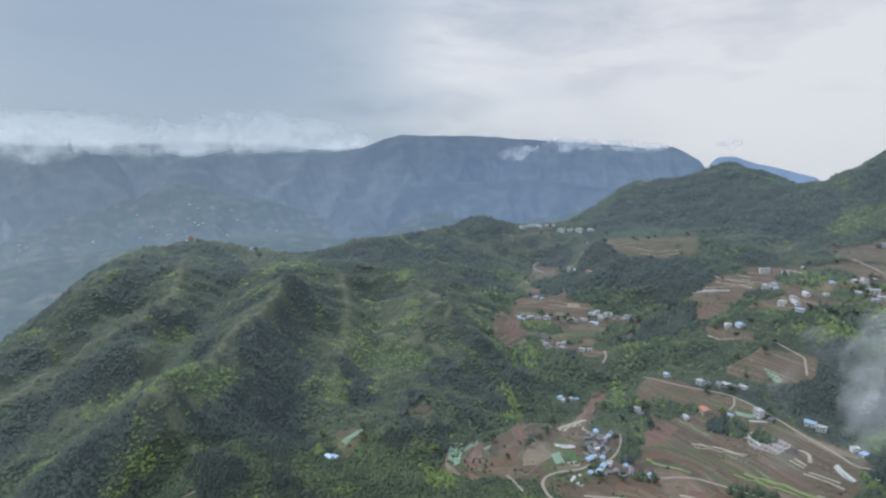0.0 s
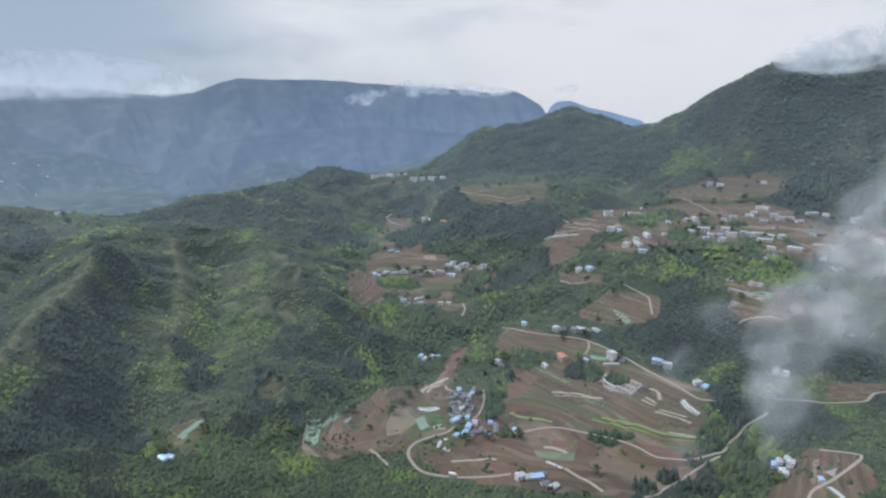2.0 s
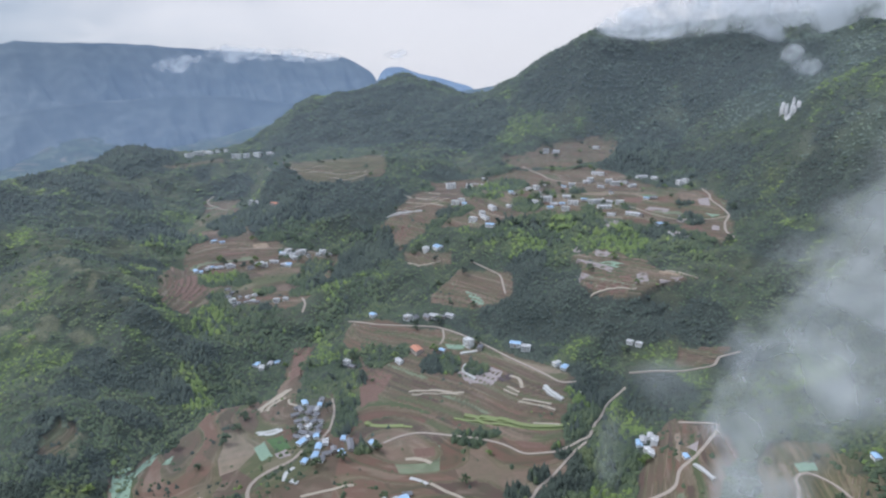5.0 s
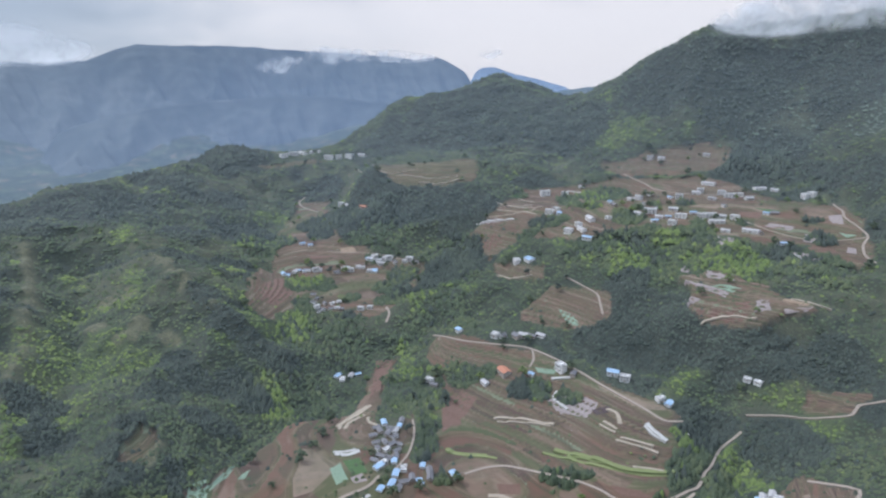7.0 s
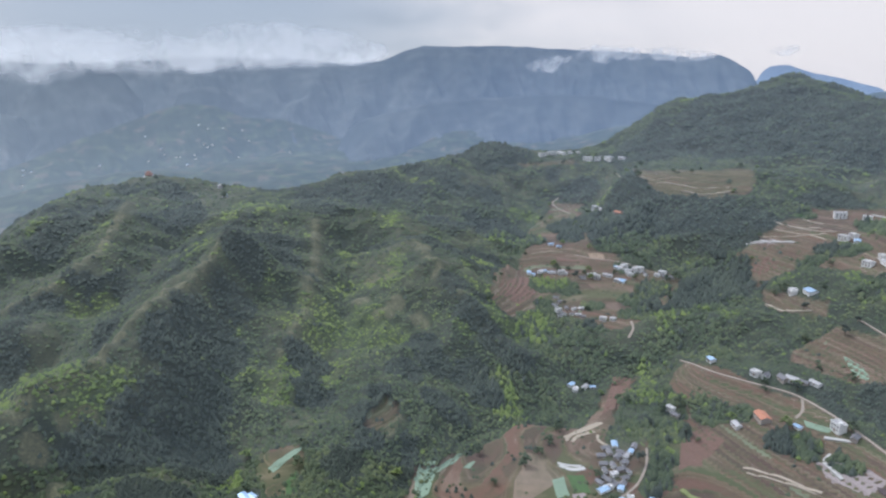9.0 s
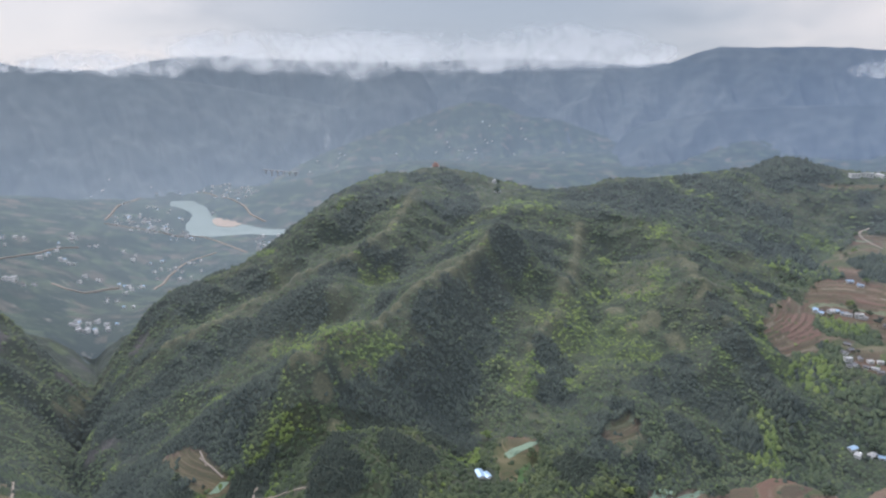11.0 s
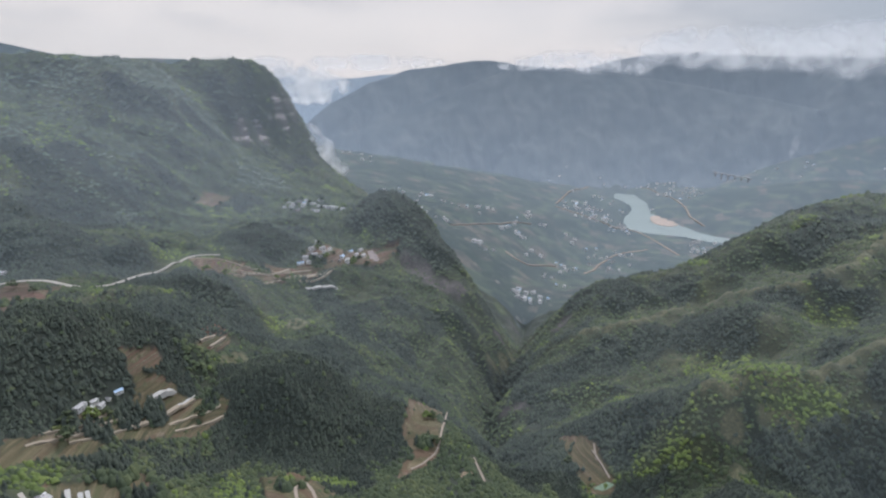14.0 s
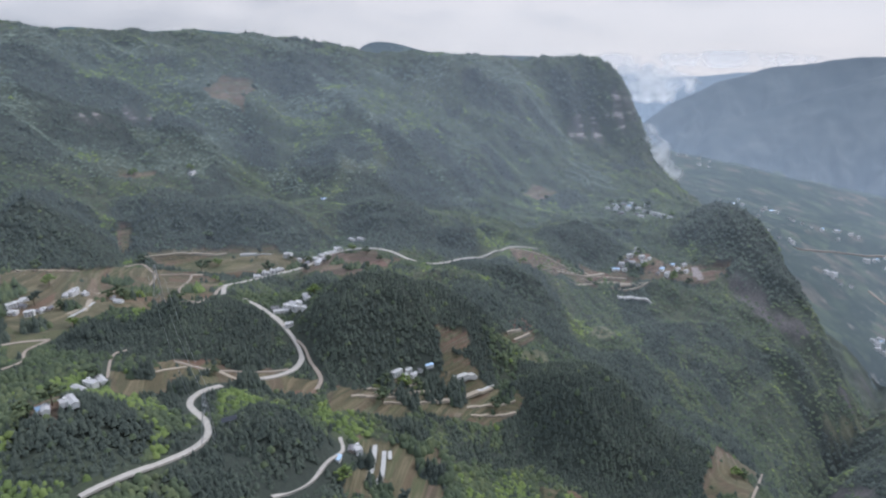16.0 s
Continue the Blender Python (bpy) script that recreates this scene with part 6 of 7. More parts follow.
strip("white", 4.0, (-602.7, 280.2), (-603.6, 295.4), (-603.1, 313.3))
strip("tan", 3.0, (-614.7, 273.5), (-619.6, 294.9), (-622.9, 309.0))
strip("tan", 3.0, (-594.7, 214.2), (-616.9, 242.0), (-634.0, 268.5))
strip("tan", 2.4, (-305.3, -95.9), (-318.5, -96.3))
strip("tan", 2.4, (-313.2, -90.5), (-333.1, -101.3))
strip("white", 3.0, (-480.5, -66.7), (-484.7, -53.0))
strip("tan", 3.0, (-425.6, -82.2), (-429.3, -72.2))
strip("white", 3.4, (391.7, 873.5), (372.8, 889.5))
strip("tan", 3.0, (417.7, 908.4), (434.7, 887.2), (455.5, 874.2))
strip("tan", 3.0, (441.3, 918.0), (455.5, 899.9))
strip("white", 3.0, (518.0, 915.0), (533.0, 890.4))

plot("mint", (7.5, 526.8), (4.5, 557.2), (12.6, 568.9), (24.6, 576.1), (40.1, 592.8), (34.9, 579.7), (19.7, 562.8), (16.3, 539.7))
plot("mint", (39.1, 572.8), (43.3, 581.6), (50.1, 586.0), (45.5, 575.0))
plot("mint", (298.9, 605.9), (315.6, 589.7), (309.0, 587.3), (297.4, 598.3))
plot("green", (114.2, 562.4), (127.5, 562.7), (129.6, 543.4), (117.7, 543.4))
plot("mint", (103.5, 559.5), (113.0, 561.3), (114.8, 540.6), (105.0, 536.8))
plot("pale_soil", (115.3, 542.9), (124.9, 544.5), (127.1, 534.4), (117.4, 533.6))
plot("pale_soil", (296.9, 553.7), (304.6, 558.4), (317.9, 549.9), (321.9, 537.1), (314.4, 533.1), (302.6, 540.2))
plot("dark_soil", (311.8, 535.6), (326.1, 529.6), (324.7, 523.0), (312.1, 526.7))
plot("red_soil", (211.5, 611.9), (227.2, 607.5), (217.0, 576.8), (200.2, 580.1))
plot("red_soil", (214.5, 506.1), (231.5, 498.9), (225.8, 488.0), (211.9, 495.4))
plot("red_soil", (180.4, 716.2), (199.3, 716.2), (173.1, 660.0), (153.5, 640.5))
plot("mint", (358.9, 667.6), (363.9, 646.0), (360.5, 628.9), (353.7, 640.6))
plot("pale_soil", (374.0, 381.4), (383.7, 377.6), (372.0, 369.8))
plot("green", (364.9, 345.1), (378.2, 342.8), (368.9, 339.7))
plot("mint", (396.5, 317.7), (403.1, 307.3), (395.3, 299.6), (388.4, 308.3))
plot("red_soil", (280.7, 465.9), (298.2, 452.1), (303.1, 443.8), (282.9, 453.4))
plot("pale_soil", (367.9, 898.2), (395.3, 880.9), (392.1, 865.3), (366.3, 884.9))
plot("mint", (-92.0, 526.4), (-78.8, 547.4), (-71.9, 551.7), (-75.2, 541.6), (-86.6, 521.4))
plot("green", (-75.4, 515.4), (-71.3, 527.7), (-65.2, 505.1), (-71.8, 500.5))
plot("pale_soil", (-683.5, 373.2), (-687.3, 384.5), (-671.7, 384.0), (-664.6, 375.3))
plot("red_soil", (-467.5, 46.2), (-482.6, 58.3), (-469.7, 69.9), (-440.0, 58.0))
plot("red_soil", (-410.0, 167.4), (-425.5, 181.9), (-422.8, 190.6), (-410.7, 178.0))
plot("red_soil", (-618.7, 233.8), (-637.2, 274.3), (-622.0, 280.4), (-615.3, 254.9))

strip("tan", 3.2, (408, 920), (426, 900), (447, 889))
strip("white", 3.6, (365, 892), (384, 879), (407, 863))
strip("tan", 2.6, (337, 765), (346, 748), (365, 734))
strip("tan", 2.4, (403, 906), (424, 879), (436, 855))
strip("tan", 2.4, (382, 896), (408, 881), (445, 871))
strip("white", 2.6, (567, 584), (574, 571), (582, 556))
strip("tan", 2.6, (435, 555), (454, 543), (467, 526))
strip("tan", 2.4, (507, 529), (515, 513), (526, 504))
strip("tan", 2.0, (120, 602), (129, 617), (151, 633))
strip("white", 2.0, (110, 576), (119, 573), (127, 572))
strip("tan", 2.2, (309, 497), (322, 481), (328, 472))
strip("tan", 1.8, (306, 472), (322, 461), (331, 454))
strip("pale", 2.0, (273, 500), (286, 484), (305, 465), (327, 455))
strip("pale", 2.0, (259, 518), (276, 498))
strip("tan", 1.8, (244, 567), (263, 553), (278, 539))
strip("pale", 1.8, (194, 552), (217, 539), (227, 531))
strip("tan", 1.8, (308, 517), (311, 507), (313, 503))
strip("white", 2.0, (334, 496), (334, 486), (339, 477))
strip("tan", 2.0, (277, 1204), (294, 1083), (339, 1050))
strip("tan", 2.4, (305, 1056), (344, 1015), (383, 1000))
strip("tan", 2.4, (327, 1015), (354, 994), (388, 990))
strip("tan", 1.8, (-591, 201), (-613, 232), (-627, 263))
strip("tan", 1.8, (-576, 224), (-617, 262), (-622, 298))
strip("tan", 2.0, (-438, -137), (-458, -109), (-480, -79))
strip("white", 1.6, (-302, -93), (-316, -93), (-328, -95))
strip("tan", 1.6, (-341, -167), (-353, -156), (-379, -142))
strip("tan", 1.6, (-253, -19), (-262, -9), (-271, -1))
strip("tan", 1.6, (-277, 12), (-275, 25), (-284, 37))
strip("tan", 1.6, (-346, -107), (-362, -97), (-358, -74))
strip("tan", 1.6, (-290, 85), (-300, 102), (-315, 116))
strip("tan", 1.6, (-298, 89), (-310, 107), (-330, 124))
strip("white", 1.8, (-480, -64), (-486, -51), (-488, -41))
strip("tan", 2.0, (-594, 166), (-616, 202), (-621, 232))
plot("pale_soil", (461, 613), (469, 595), (477, 565), (469, 563), (461, 593))
plot("pale_soil", (446, 591), (451, 574), (438, 575))
plot("pale_soil", (485, 545), (492, 538), (482, 526), (470, 532))
plot("pale_soil", (490, 522), (510, 509), (503, 508), (488, 517))
plot("pale_soil", (488, 610), (494, 600), (495, 574), (479, 599))
plot("mint", (471, 587), (486, 578), (489, 564), (478, 565))
plot("red_soil", (440, 569), (461, 545), (468, 528), (452, 534), (438, 559))
plot("red_soil", (470, 555), (480, 546), (473, 536), (465, 543))
plot("tan_soil", (507, 535), (518, 510), (504, 515), (497, 532))
plot("pale_soil", (575, 596), (591, 579), (589, 558), (566, 582))
plot("pale_soil", (622, 662), (635, 637), (621, 633), (610, 658))
plot("pale_soil", (688, 645), (696, 634), (671, 611), (667, 624))
plot("pale_soil", (633, 576), (634, 568), (625, 560), (622, 569))
plot("pale_soil", (487, 649), (489, 638), (481, 620), (477, 631))
plot("pale_soil", (547, 663), (561, 650), (544, 631), (534, 645))
plot("pale_soil", (625, 619), (631, 605), (613, 597), (608, 607))
plot("red_soil", (602, 595), (619, 580), (618, 570), (599, 582))
plot("red_soil", (631, 713), (646, 694), (624, 677), (610, 696))
plot("mint", (652, 605), (658, 585), (647, 588))
plot("green", (653, 717), (678, 683), (651, 690))
plot("green", (426, 927), (462, 929), (452, 917))
plot("red_soil", (351, 844), (377, 850), (372, 823), (353, 822))
plot("red_soil", (90, 858), (112, 890), (118, 834), (95, 796), (76, 802))
plot("red_soil", (152, 949), (190, 935), (184, 925), (153, 933))
plot("tan_soil", (194, 953), (212, 949), (214, 933), (194, 938))
plot("red_soil", (214, 619), (236, 620), (244, 603), (223, 586), (197, 572))
plot("pale_soil", (289, 566), (304, 561), (315, 534), (305, 529), (290, 546))
strip("tan", 1.6, (-298, 97), (-310, 110), (-325, 125))
strip("tan", 1.4, (-296, 102), (-309, 118), (-326, 134))
strip("pale", 1.6, (-303, 94), (-312, 108), (-323, 120))
strip("white", 2.2, (-341, 140), (-354, 152))
strip("white", 1.8, (-344, 152), (-358, 163))
strip("tan", 1.6, (-330, 148), (-341, 164), (-347, 178))
strip("tan", 1.4, (-325, 151), (-332, 164), (-339, 179))
strip("tan", 1.6, (-400, 170), (-411, 180))
strip("tan", 1.6, (-400, 176), (-414, 187))
strip("tan", 2.2, (-623, 224), (-627, 260), (-628, 291))
strip("tan", 2.0, (-612, 240), (-618, 270), (-623, 302))
strip("white", 2.2, (-604, 282), (-604, 304), (-602, 316))
strip("tan", 2.0, (-612, 275), (-616, 301), (-626, 316))
plot("pale_soil", (-688, 373), (-695, 382), (-678, 383), (-668, 371))
plot("mint", (-274, 420), (-270, 431), (-263, 433), (-265, 425))
plot("tan_soil", (-276, 315), (-280, 325), (-275, 327), (-271, 318))


# ---- houses ----
def box(x0, x1, y0, y1, z0, z1, bevel=0.0):
    bm = bmesh.new()
    bmesh.ops.create_cube(bm, size=1.0)
    for v in bm.verts:
        v.co = ((x0 + x1) / 2 + v.co.x * (x1 - x0), (y0 + y1) / 2 + v.co.y * (y1 - y0), (z0 + z1) / 2 + v.co.z * (z1 - z0))
    if bevel:
        bmesh.ops.bevel(bm, geom=bm.edges[:], offset=bevel, segments=1, affect="EDGES")
    return bm


def prism(length, width, low, high, eave, thick):
    """A pitched roof with thickness and overhang, ridge along x."""
    bm = bmesh.new()
    L, W = length / 2 + eave, width / 2 + eave
    drop = (high - low) * eave / (width / 2)
    outer = [(-W, low - drop), (0, high), (W, low - drop)]
    inner = [(W - 0.05, low - drop - thick), (0, high - thick), (-W + 0.05, low - drop - thick)]
    ring = outer + inner
    ends = [[bm.verts.new((s, y, z)) for y, z in ring] for s in (-L, L)]
    for k in range(6):
        bm.faces.new((ends[0][k], ends[0][(k + 1) % 6], ends[1][(k + 1) % 6], ends[1][k]))
    for e in ends:
        bm.faces.new((e[0], e[1], e[4], e[5]) if e is ends[1] else (e[5], e[4], e[1], e[0]))
        bm.faces.new((e[1], e[2], e[3], e[4]) if e is ends[1] else (e[4], e[3], e[2], e[1]))
    bmesh.ops.recalc_face_normals(bm, faces=bm.faces[:])
    return bm


def gabled_wall(length, width, low, high):
    bm = bmesh.new()
    L, W = length / 2, width / 2
    ring = [(-W, -2.5), (W, -2.5), (W, low), (0, high), (-W, low)]
    ends = [[bm.verts.new((s, y, z)) for y, z in ring] for s in (-L, L)]
    for k in range(5):
        bm.faces.new((ends[0][k], ends[0][(k + 1) % 5], ends[1][(k + 1) % 5], ends[1][k]))
    bm.faces.new(ends[0][::-1])
    bm.faces.new(ends[1])
    bmesh.ops.recalc_face_normals(bm, faces=bm.faces[:])
    return bm


def windows(parent, spots, width, tall, depth, wall_y):
    """Windows that share one mesh, set 4 cm proud of the wall."""
    first = None
    for x, z, s in spots:
        if first is None:
            first = part("window", box(-width / 2, width / 2, -depth, depth, -tall / 2, tall / 2), GLASS, parent)
            ob = first
        else:
            ob = new("window", first.data)
            ob.parent = parent
        ob.location = (x, s * wall_y, z)


def flat_house(length, width, tall, label):
    """A concrete house with a flat roof, a parapet and a stair head."""
    root = new("farmhouse")
    L, W = length / 2, width / 2
    part("wall", box(-L, L, -W, W, -2.5, tall, 0.04), PLASTER, root)
    part("roof", box(-L - 0.35, L + 0.35, -W - 0.35, W + 0.35, tall, tall + 0.22, 0.03), SLAB, root, "grey concrete roof slab")
    bm = bmesh.new()
    for x0, x1, y0, y1 in ((-L - 0.3, L + 0.3, -W - 0.3, -W - 0.12), (-L - 0.3, L + 0.3, W + 0.12, W + 0.3),
                           (-L - 0.3, -L - 0.12, -W - 0.12, W + 0.12), (L + 0.12, L + 0.3, -W - 0.12, W + 0.12)):
        b = box(x0, x1, y0, y1, tall + 0.22, tall + 0.85)
        m = bpy.data.meshes.new("rail")
        b.to_mesh(m)
        b.free()
        bm.from_mesh(m)
        bpy.data.meshes.remove(m)
    part("parapet", bm, PLASTER, root)
    part("stair_head", box(L - 2.6, L - 0.3, -W + 0.2, -W + 2.6, tall + 0.22, tall + 2.3), PLASTER, root)
    part("door", box(-0.7, 0.7, -W - 0.05, -W + 0.05, 0.0, 2.3), TIMBER, root, "brown wooden door")
    rows = [1.7] if tall < 5 else [1.7, 4.6]
    spots = [(x, z, s) for z in rows for s in (-1, 1) for x in (-L * 0.6, L * 0.6)]
    spots += [(0, rows[-1], -1)] if len(rows) > 1 else []
    windows(root, spots, 1.5, 1.4, 0.04, W)
    return tagged(root, label, "house", "village houses")


def gable_house(length, width, low, high, wall, roof, label, roof_label):
    """A low house with a pitched roof."""
    root = new("farmhouse")
    part("wall", gabled_wall(length, width, low, high - 0.25), wall, root)
    part("roof", prism(length, width, low, high, 0.55, 0.16), roof, root, roof_label)
    part("ridge", box(-length / 2 - 0.5, length / 2 + 0.5, -0.16, 0.16, high - 0.06, high + 0.14, 0.03), roof, root)
    part("door", box(-0.65, 0.65, -width / 2 - 0.05, -width / 2 + 0.05, 0.0, 2.1), TIMBER, root, "brown wooden door")
    windows(root, [(x, 1.6, s) for x in (-length * 0.3, length * 0.3) for s in (-1, 1)], 1.2, 1.1, 0.04, width / 2)
    return tagged(root, label, "house", "village houses")


MODELS = {
    "W": [flat_house(8.5, 6.6, 6.0, "white two-storey concrete farmhouse with a flat roof"),
          flat_house(7.0, 6.0, 3.4, "small white one-storey farmhouse with a flat roof"),
          gable_house(9.0, 5.6, 3.6, 5.0, PLASTER, SLAB, "white farmhouse with a shallow pale grey roof", "pale grey pitched roof")],
    "G": [gable_house(8.0, 5.4, 3.2, 5.0, CLAY_WALL, GREY_TILE, "old earth-walled farmhouse with a grey tiled roof", "grey clay tile roof"),
          gable_house(6.2, 4.8, 3.0, 4.6, PLASTER, GREY_TILE, "small whitewashed house with a grey tiled roof", "grey clay tile roof")],
    "B": [gable_house(9.5, 6.2, 3.6, 4.7, PLASTER, BLUE_SHEET, "white farmhouse under a blue sheet metal roof", "blue corrugated steel roof"),
          gable_house(6.6, 5.2, 3.0, 3.8, PLASTER, BLUE_SHEET, "small shed under a blue sheet metal roof", "blue corrugated steel roof")],
    "R": [gable_house(12.0, 8.0, 3.2, 4.6, CLAY_WALL, RUST_TILE, "low farm building with an orange tiled roof", "orange clay tile roof")],
    "L": [gable_house(16.0, 6.4, 4.2, 5.4, PLASTER, SLAB, "long white hall with a pale roof", "pale grey pitched roof"),
          flat_house(13.0, 7.0, 6.2, "wide white two-storey building with a flat roof")],
}
used, rng = set(), np.random.default_rng(11)
for name, scale, places in HOUSES:
    for kind, hx, hy in places:
        dx = float(bare(hx + 4, hy)[0] - bare(hx - 4, hy)[0])
        dy = float(bare(hx, hy + 4)[0] - bare(hx, hy - 4)[0])
        turn = math.degrees(math.atan2(dy, dx)) - 90 + rng.normal(0, 14) + (90 if kind == "G" and rng.random() < 0.35 else 0)
        model = MODELS[kind][int(rng.integers(len(MODELS[kind])))]
        size_ = 0.88 * scale * rng.uniform(0.9, 1.1)
        m = pose(hx, hy, float(bare(hx, hy)[0]) + 0.1, 0, 0, turn) @ Matrix.Diagonal((size_ * 1.15, size_, size_ * 0.82, 1))
        if model.name in used:
            copy_thing(model, m)
        else:
            used.add(model.name)
            model.location, model.rotation_euler = (hx, hy, float(bare(hx, hy)[0]) + 0.1), (0, 0, radians(turn))
for models in MODELS.values():
    for model in models:
        if model.name not in used:
            for ob in (*model.children_recursive, model):
                bpy.data.objects.remove(ob)


# ---- river, town and far hamlets ----
def level_sheet(name, outline, z, material, thick, label, category):
    bm = bmesh.new()
    top = [bm.verts.new((px_, py_, z)) for px_, py_ in smooth_ring(outline)]
    face = bm.faces.new(top)
    out = bmesh.ops.extrude_face_region(bm, geom=[face])
    for v in out["geom"]:
        if isinstance(v, bmesh.types.BMVert):
            v.co.z -= thick
    bmesh.ops.recalc_face_normals(bm, faces=bm.faces[:])
    bmesh.ops.triangulate(bm, faces=bm.faces[:])
    ob = part(name, bm, material)
    return tagged(ob, label, category, kind="structure")


def smooth_ring(points):
    p = np.array(points, float)
    out = []
    for k in range(len(p)):
        a, b, c, d = p[k - 1], p[k], p[(k + 1) % len(p)], p[(k + 2) % len(p)]
        for t in (0, 0.25, 0.5, 0.75):
            out.append(0.5 * (2 * b + (c - a) * t + (2 * a - 5 * b + 4 * c - d) * t * t + (3 * b - a - 3 * c + d) * t ** 3))
    return np.array(out)


level_sheet("water_river", RIVER, RIVER_LEVEL, WATER, 3.0, "calm jade-green river bending through the valley", "river")
level_sheet("ground_sandbar", SANDBAR, RIVER_LEVEL + 1.0, SAND, 3.0, "brown sandbar in the bend of the river", "sandbar")


def far_house(length, width, tall, roof, label):
    root = new("valley_house")
    part("wall", box(-length / 2, length / 2, -width / 2, width / 2, -6, tall), PLASTER, root)
    part("roof", prism(length, width, tall, tall + 1.8, 0.5, 0.3), roof, root)
    return tagged(root, label, "house", "houses in the river valley")


FAR_MODELS = [far_house(13, 9, 7, SLAB, "white valley house with a pale roof in the haze"),
              far_house(10, 8, 5, GREY_TILE, "white valley house with a grey tiled roof in the haze"),
              far_house(17, 9, 9, SLAB, "pale apartment block in the river town"),
              far_house(12, 8, 5, BLUE_SHEET, "valley house with a blue roof in the haze")]
first, rng = set(), np.random.default_rng(23)


def far_hamlet(count, middle, across, along):
    """Houses strewn round a middle, wider across the view than along it."""
    look_way = np.array(middle) - HUB[:2]
    look_way = look_way / np.hypot(*look_way)
    cross = np.array((-look_way[1], look_way[0]))
    for k in range(count):
        p = np.array(middle) + cross * rng.normal(0, across * 0.55) + look_way * rng.normal(0, along * 0.55)
        if inside(RIVER, p[:1], p[1:])[0]:
            continue
        model = FAR_MODELS[int(rng.choice(4, p=(0.5, 0.3, 0.05, 0.15)))]
        z = float(valley_height(p[:1], p[1:])[0]) + 1.0
        turn = float(rng.uniform(0, 180))
        if model.name in first:
            copy_thing(model, pose(p[0], p[1], z, 0, 0, turn) @ Matrix.Diagonal((*(float(rng.uniform(0.5, 0.8)),) * 3, 1)))
        else:
            first.add(model.name)
            model.location, model.rotation_euler = (p[0], p[1], z), (0, 0, radians(turn))


far_hamlet(23, (-1877, 1549), 99, 170)
far_hamlet(7, (-1955, 1720), 59, 94)
far_hamlet(21, (-2083, 2177), 108, 260)
far_hamlet(7, (-2239, 2153), 112, 102)
far_hamlet(12, (-1651, 1509), 101, 27)
far_hamlet(12, (-1000, 786), 26, 39)
far_hamlet(7, (-1249, 811), 25, 40)
far_hamlet(8, (-1411, 1003), 35, 35)
far_hamlet(10, (-1284, 1045), 76, 75)
far_hamlet(9, (-1474, 1256), 124, 58)
far_hamlet(9, (-1352, 1609), 47, 87)
far_hamlet(7, (-1348, 1226), 50, 84)
far_hamlet(7, (-1534, 985), 83, 48)
far_hamlet(7, (-1602, 1176), 72, 53)
far_hamlet(8, (-1602, 933), 101, 78)
far_hamlet(5, (-1377, 753), 43, 68)
far_hamlet(7, (-1668, 728), 100, 98)
far_hamlet(7, (-2238, 750), 151, 120)
far_hamlet(5, (-1671, 811), 51, 40)
far_hamlet(5, (-1146, 937), 27, 56)
far_hamlet(15, (-1876, 1559), 60, 70)
far_hamlet(14, (-1736, 1532), 60, 60)
far_hamlet(13, (-2017, 2165), 70, 60)
far_hamlet(9, (-2209, 2233), 60, 50)
far_hamlet(8, (-1004, 799), 30, 30)
far_hamlet(8, (-1342, 1279), 50, 60)
far_hamlet(7, (-1411, 1691), 50, 50)


def hill_farms(name, count, west, east):
    """Farmhouses strewn over the slope of a far hill."""
    slope = FAR_LAND[name]
    for k in range(count):
        u = rng.uniform(0, 1)
        p = np.array(west) + (np.array(east) - np.array(west)) * u
        away = p - HUB[:2]
        p = p - away / np.hypot(*away) * abs(rng.normal(0, 260)) + rng.normal(0, 30, 2)
        hit = slope.ray_cast(Vector((p[0], p[1], 2000)), Vector((0, 0, -1)))[0]
        if hit is not None and hit.z > valley_height(p[:1], p[1:])[0]:
            copy_thing(FAR_MODELS[int(rng.choice((0, 0, 1, 1, 3)))], pose(p[0], p[1], hit.z + 0.6, 0, 0, float(rng.uniform(0, 180))) @ Matrix.Diagonal((0.8, 0.8, 0.55, 1)))


hill_farms("valley_hill_north", 28, (-2024, 2569), (-1145, 3394))
hill_farms("valley_hill_north", 18, (-1572, 3141), (-518, 3389))
hill_farms("gorge_range_front", 14, (-2483, 1730), (-1898, 2421))



def river_bridge(name, label, start, end, deck_z, spacing):
    """A road deck on piers: deck, two parapets and each pier."""
    a, b = np.array(start, float), np.array(end, float)
    run = float(np.hypot(*(b - a)))
    root = new(name)
    root.location, root.rotation_euler = ((a[0] + b[0]) / 2, (a[1] + b[1]) / 2, deck_z), (0, 0, math.atan2(b[1] - a[1], b[0] - a[0]))
    part("deck", box(-run / 2, run / 2, -5, 5, -1.6, 0, 0.2), SLAB, root, "pale concrete deck")
    for s in (-1, 1):
        part("parapet", box(-run / 2, run / 2, s * 4.8 - 0.15, s * 4.8 + 0.15, 0, 1.1), SLAB, root)
    n = max(2, int(run / spacing))
    for k in range(n):
        u = -run / 2 + run * (k + 0.5) / n
        p = a + (b - a) * (k + 0.5) / n
        low = min(float(valley_height(p[:1], p[1:])[0]), deck_z - 4) - deck_z - 3
        part("pier", box(u - 1.6, u + 1.6, -3.4, 3.4, low, -1.6, 0.2), SLAB, root)
    return tagged(root, label, "bridge")


river_bridge("river_bridge", "pale concrete road bridge across the green river", (-2501, 1961), (-2453, 2116), 85, 32)
river_bridge("railway_viaduct", "tall concrete viaduct on piers above the far river bank", (-2081, 2382), (-1870, 2389), 160, 32)



# ---- valley roads ----
def valley_lane(*knots):
    line = smooth_line(knots, 25.0)
    ob = ribbon("road_valley", line, 6.0, DIRT_ROAD, 1.5, 3.0, 0.1, lambda px_, py_: valley_height(np.asarray(px_), np.asarray(py_)))
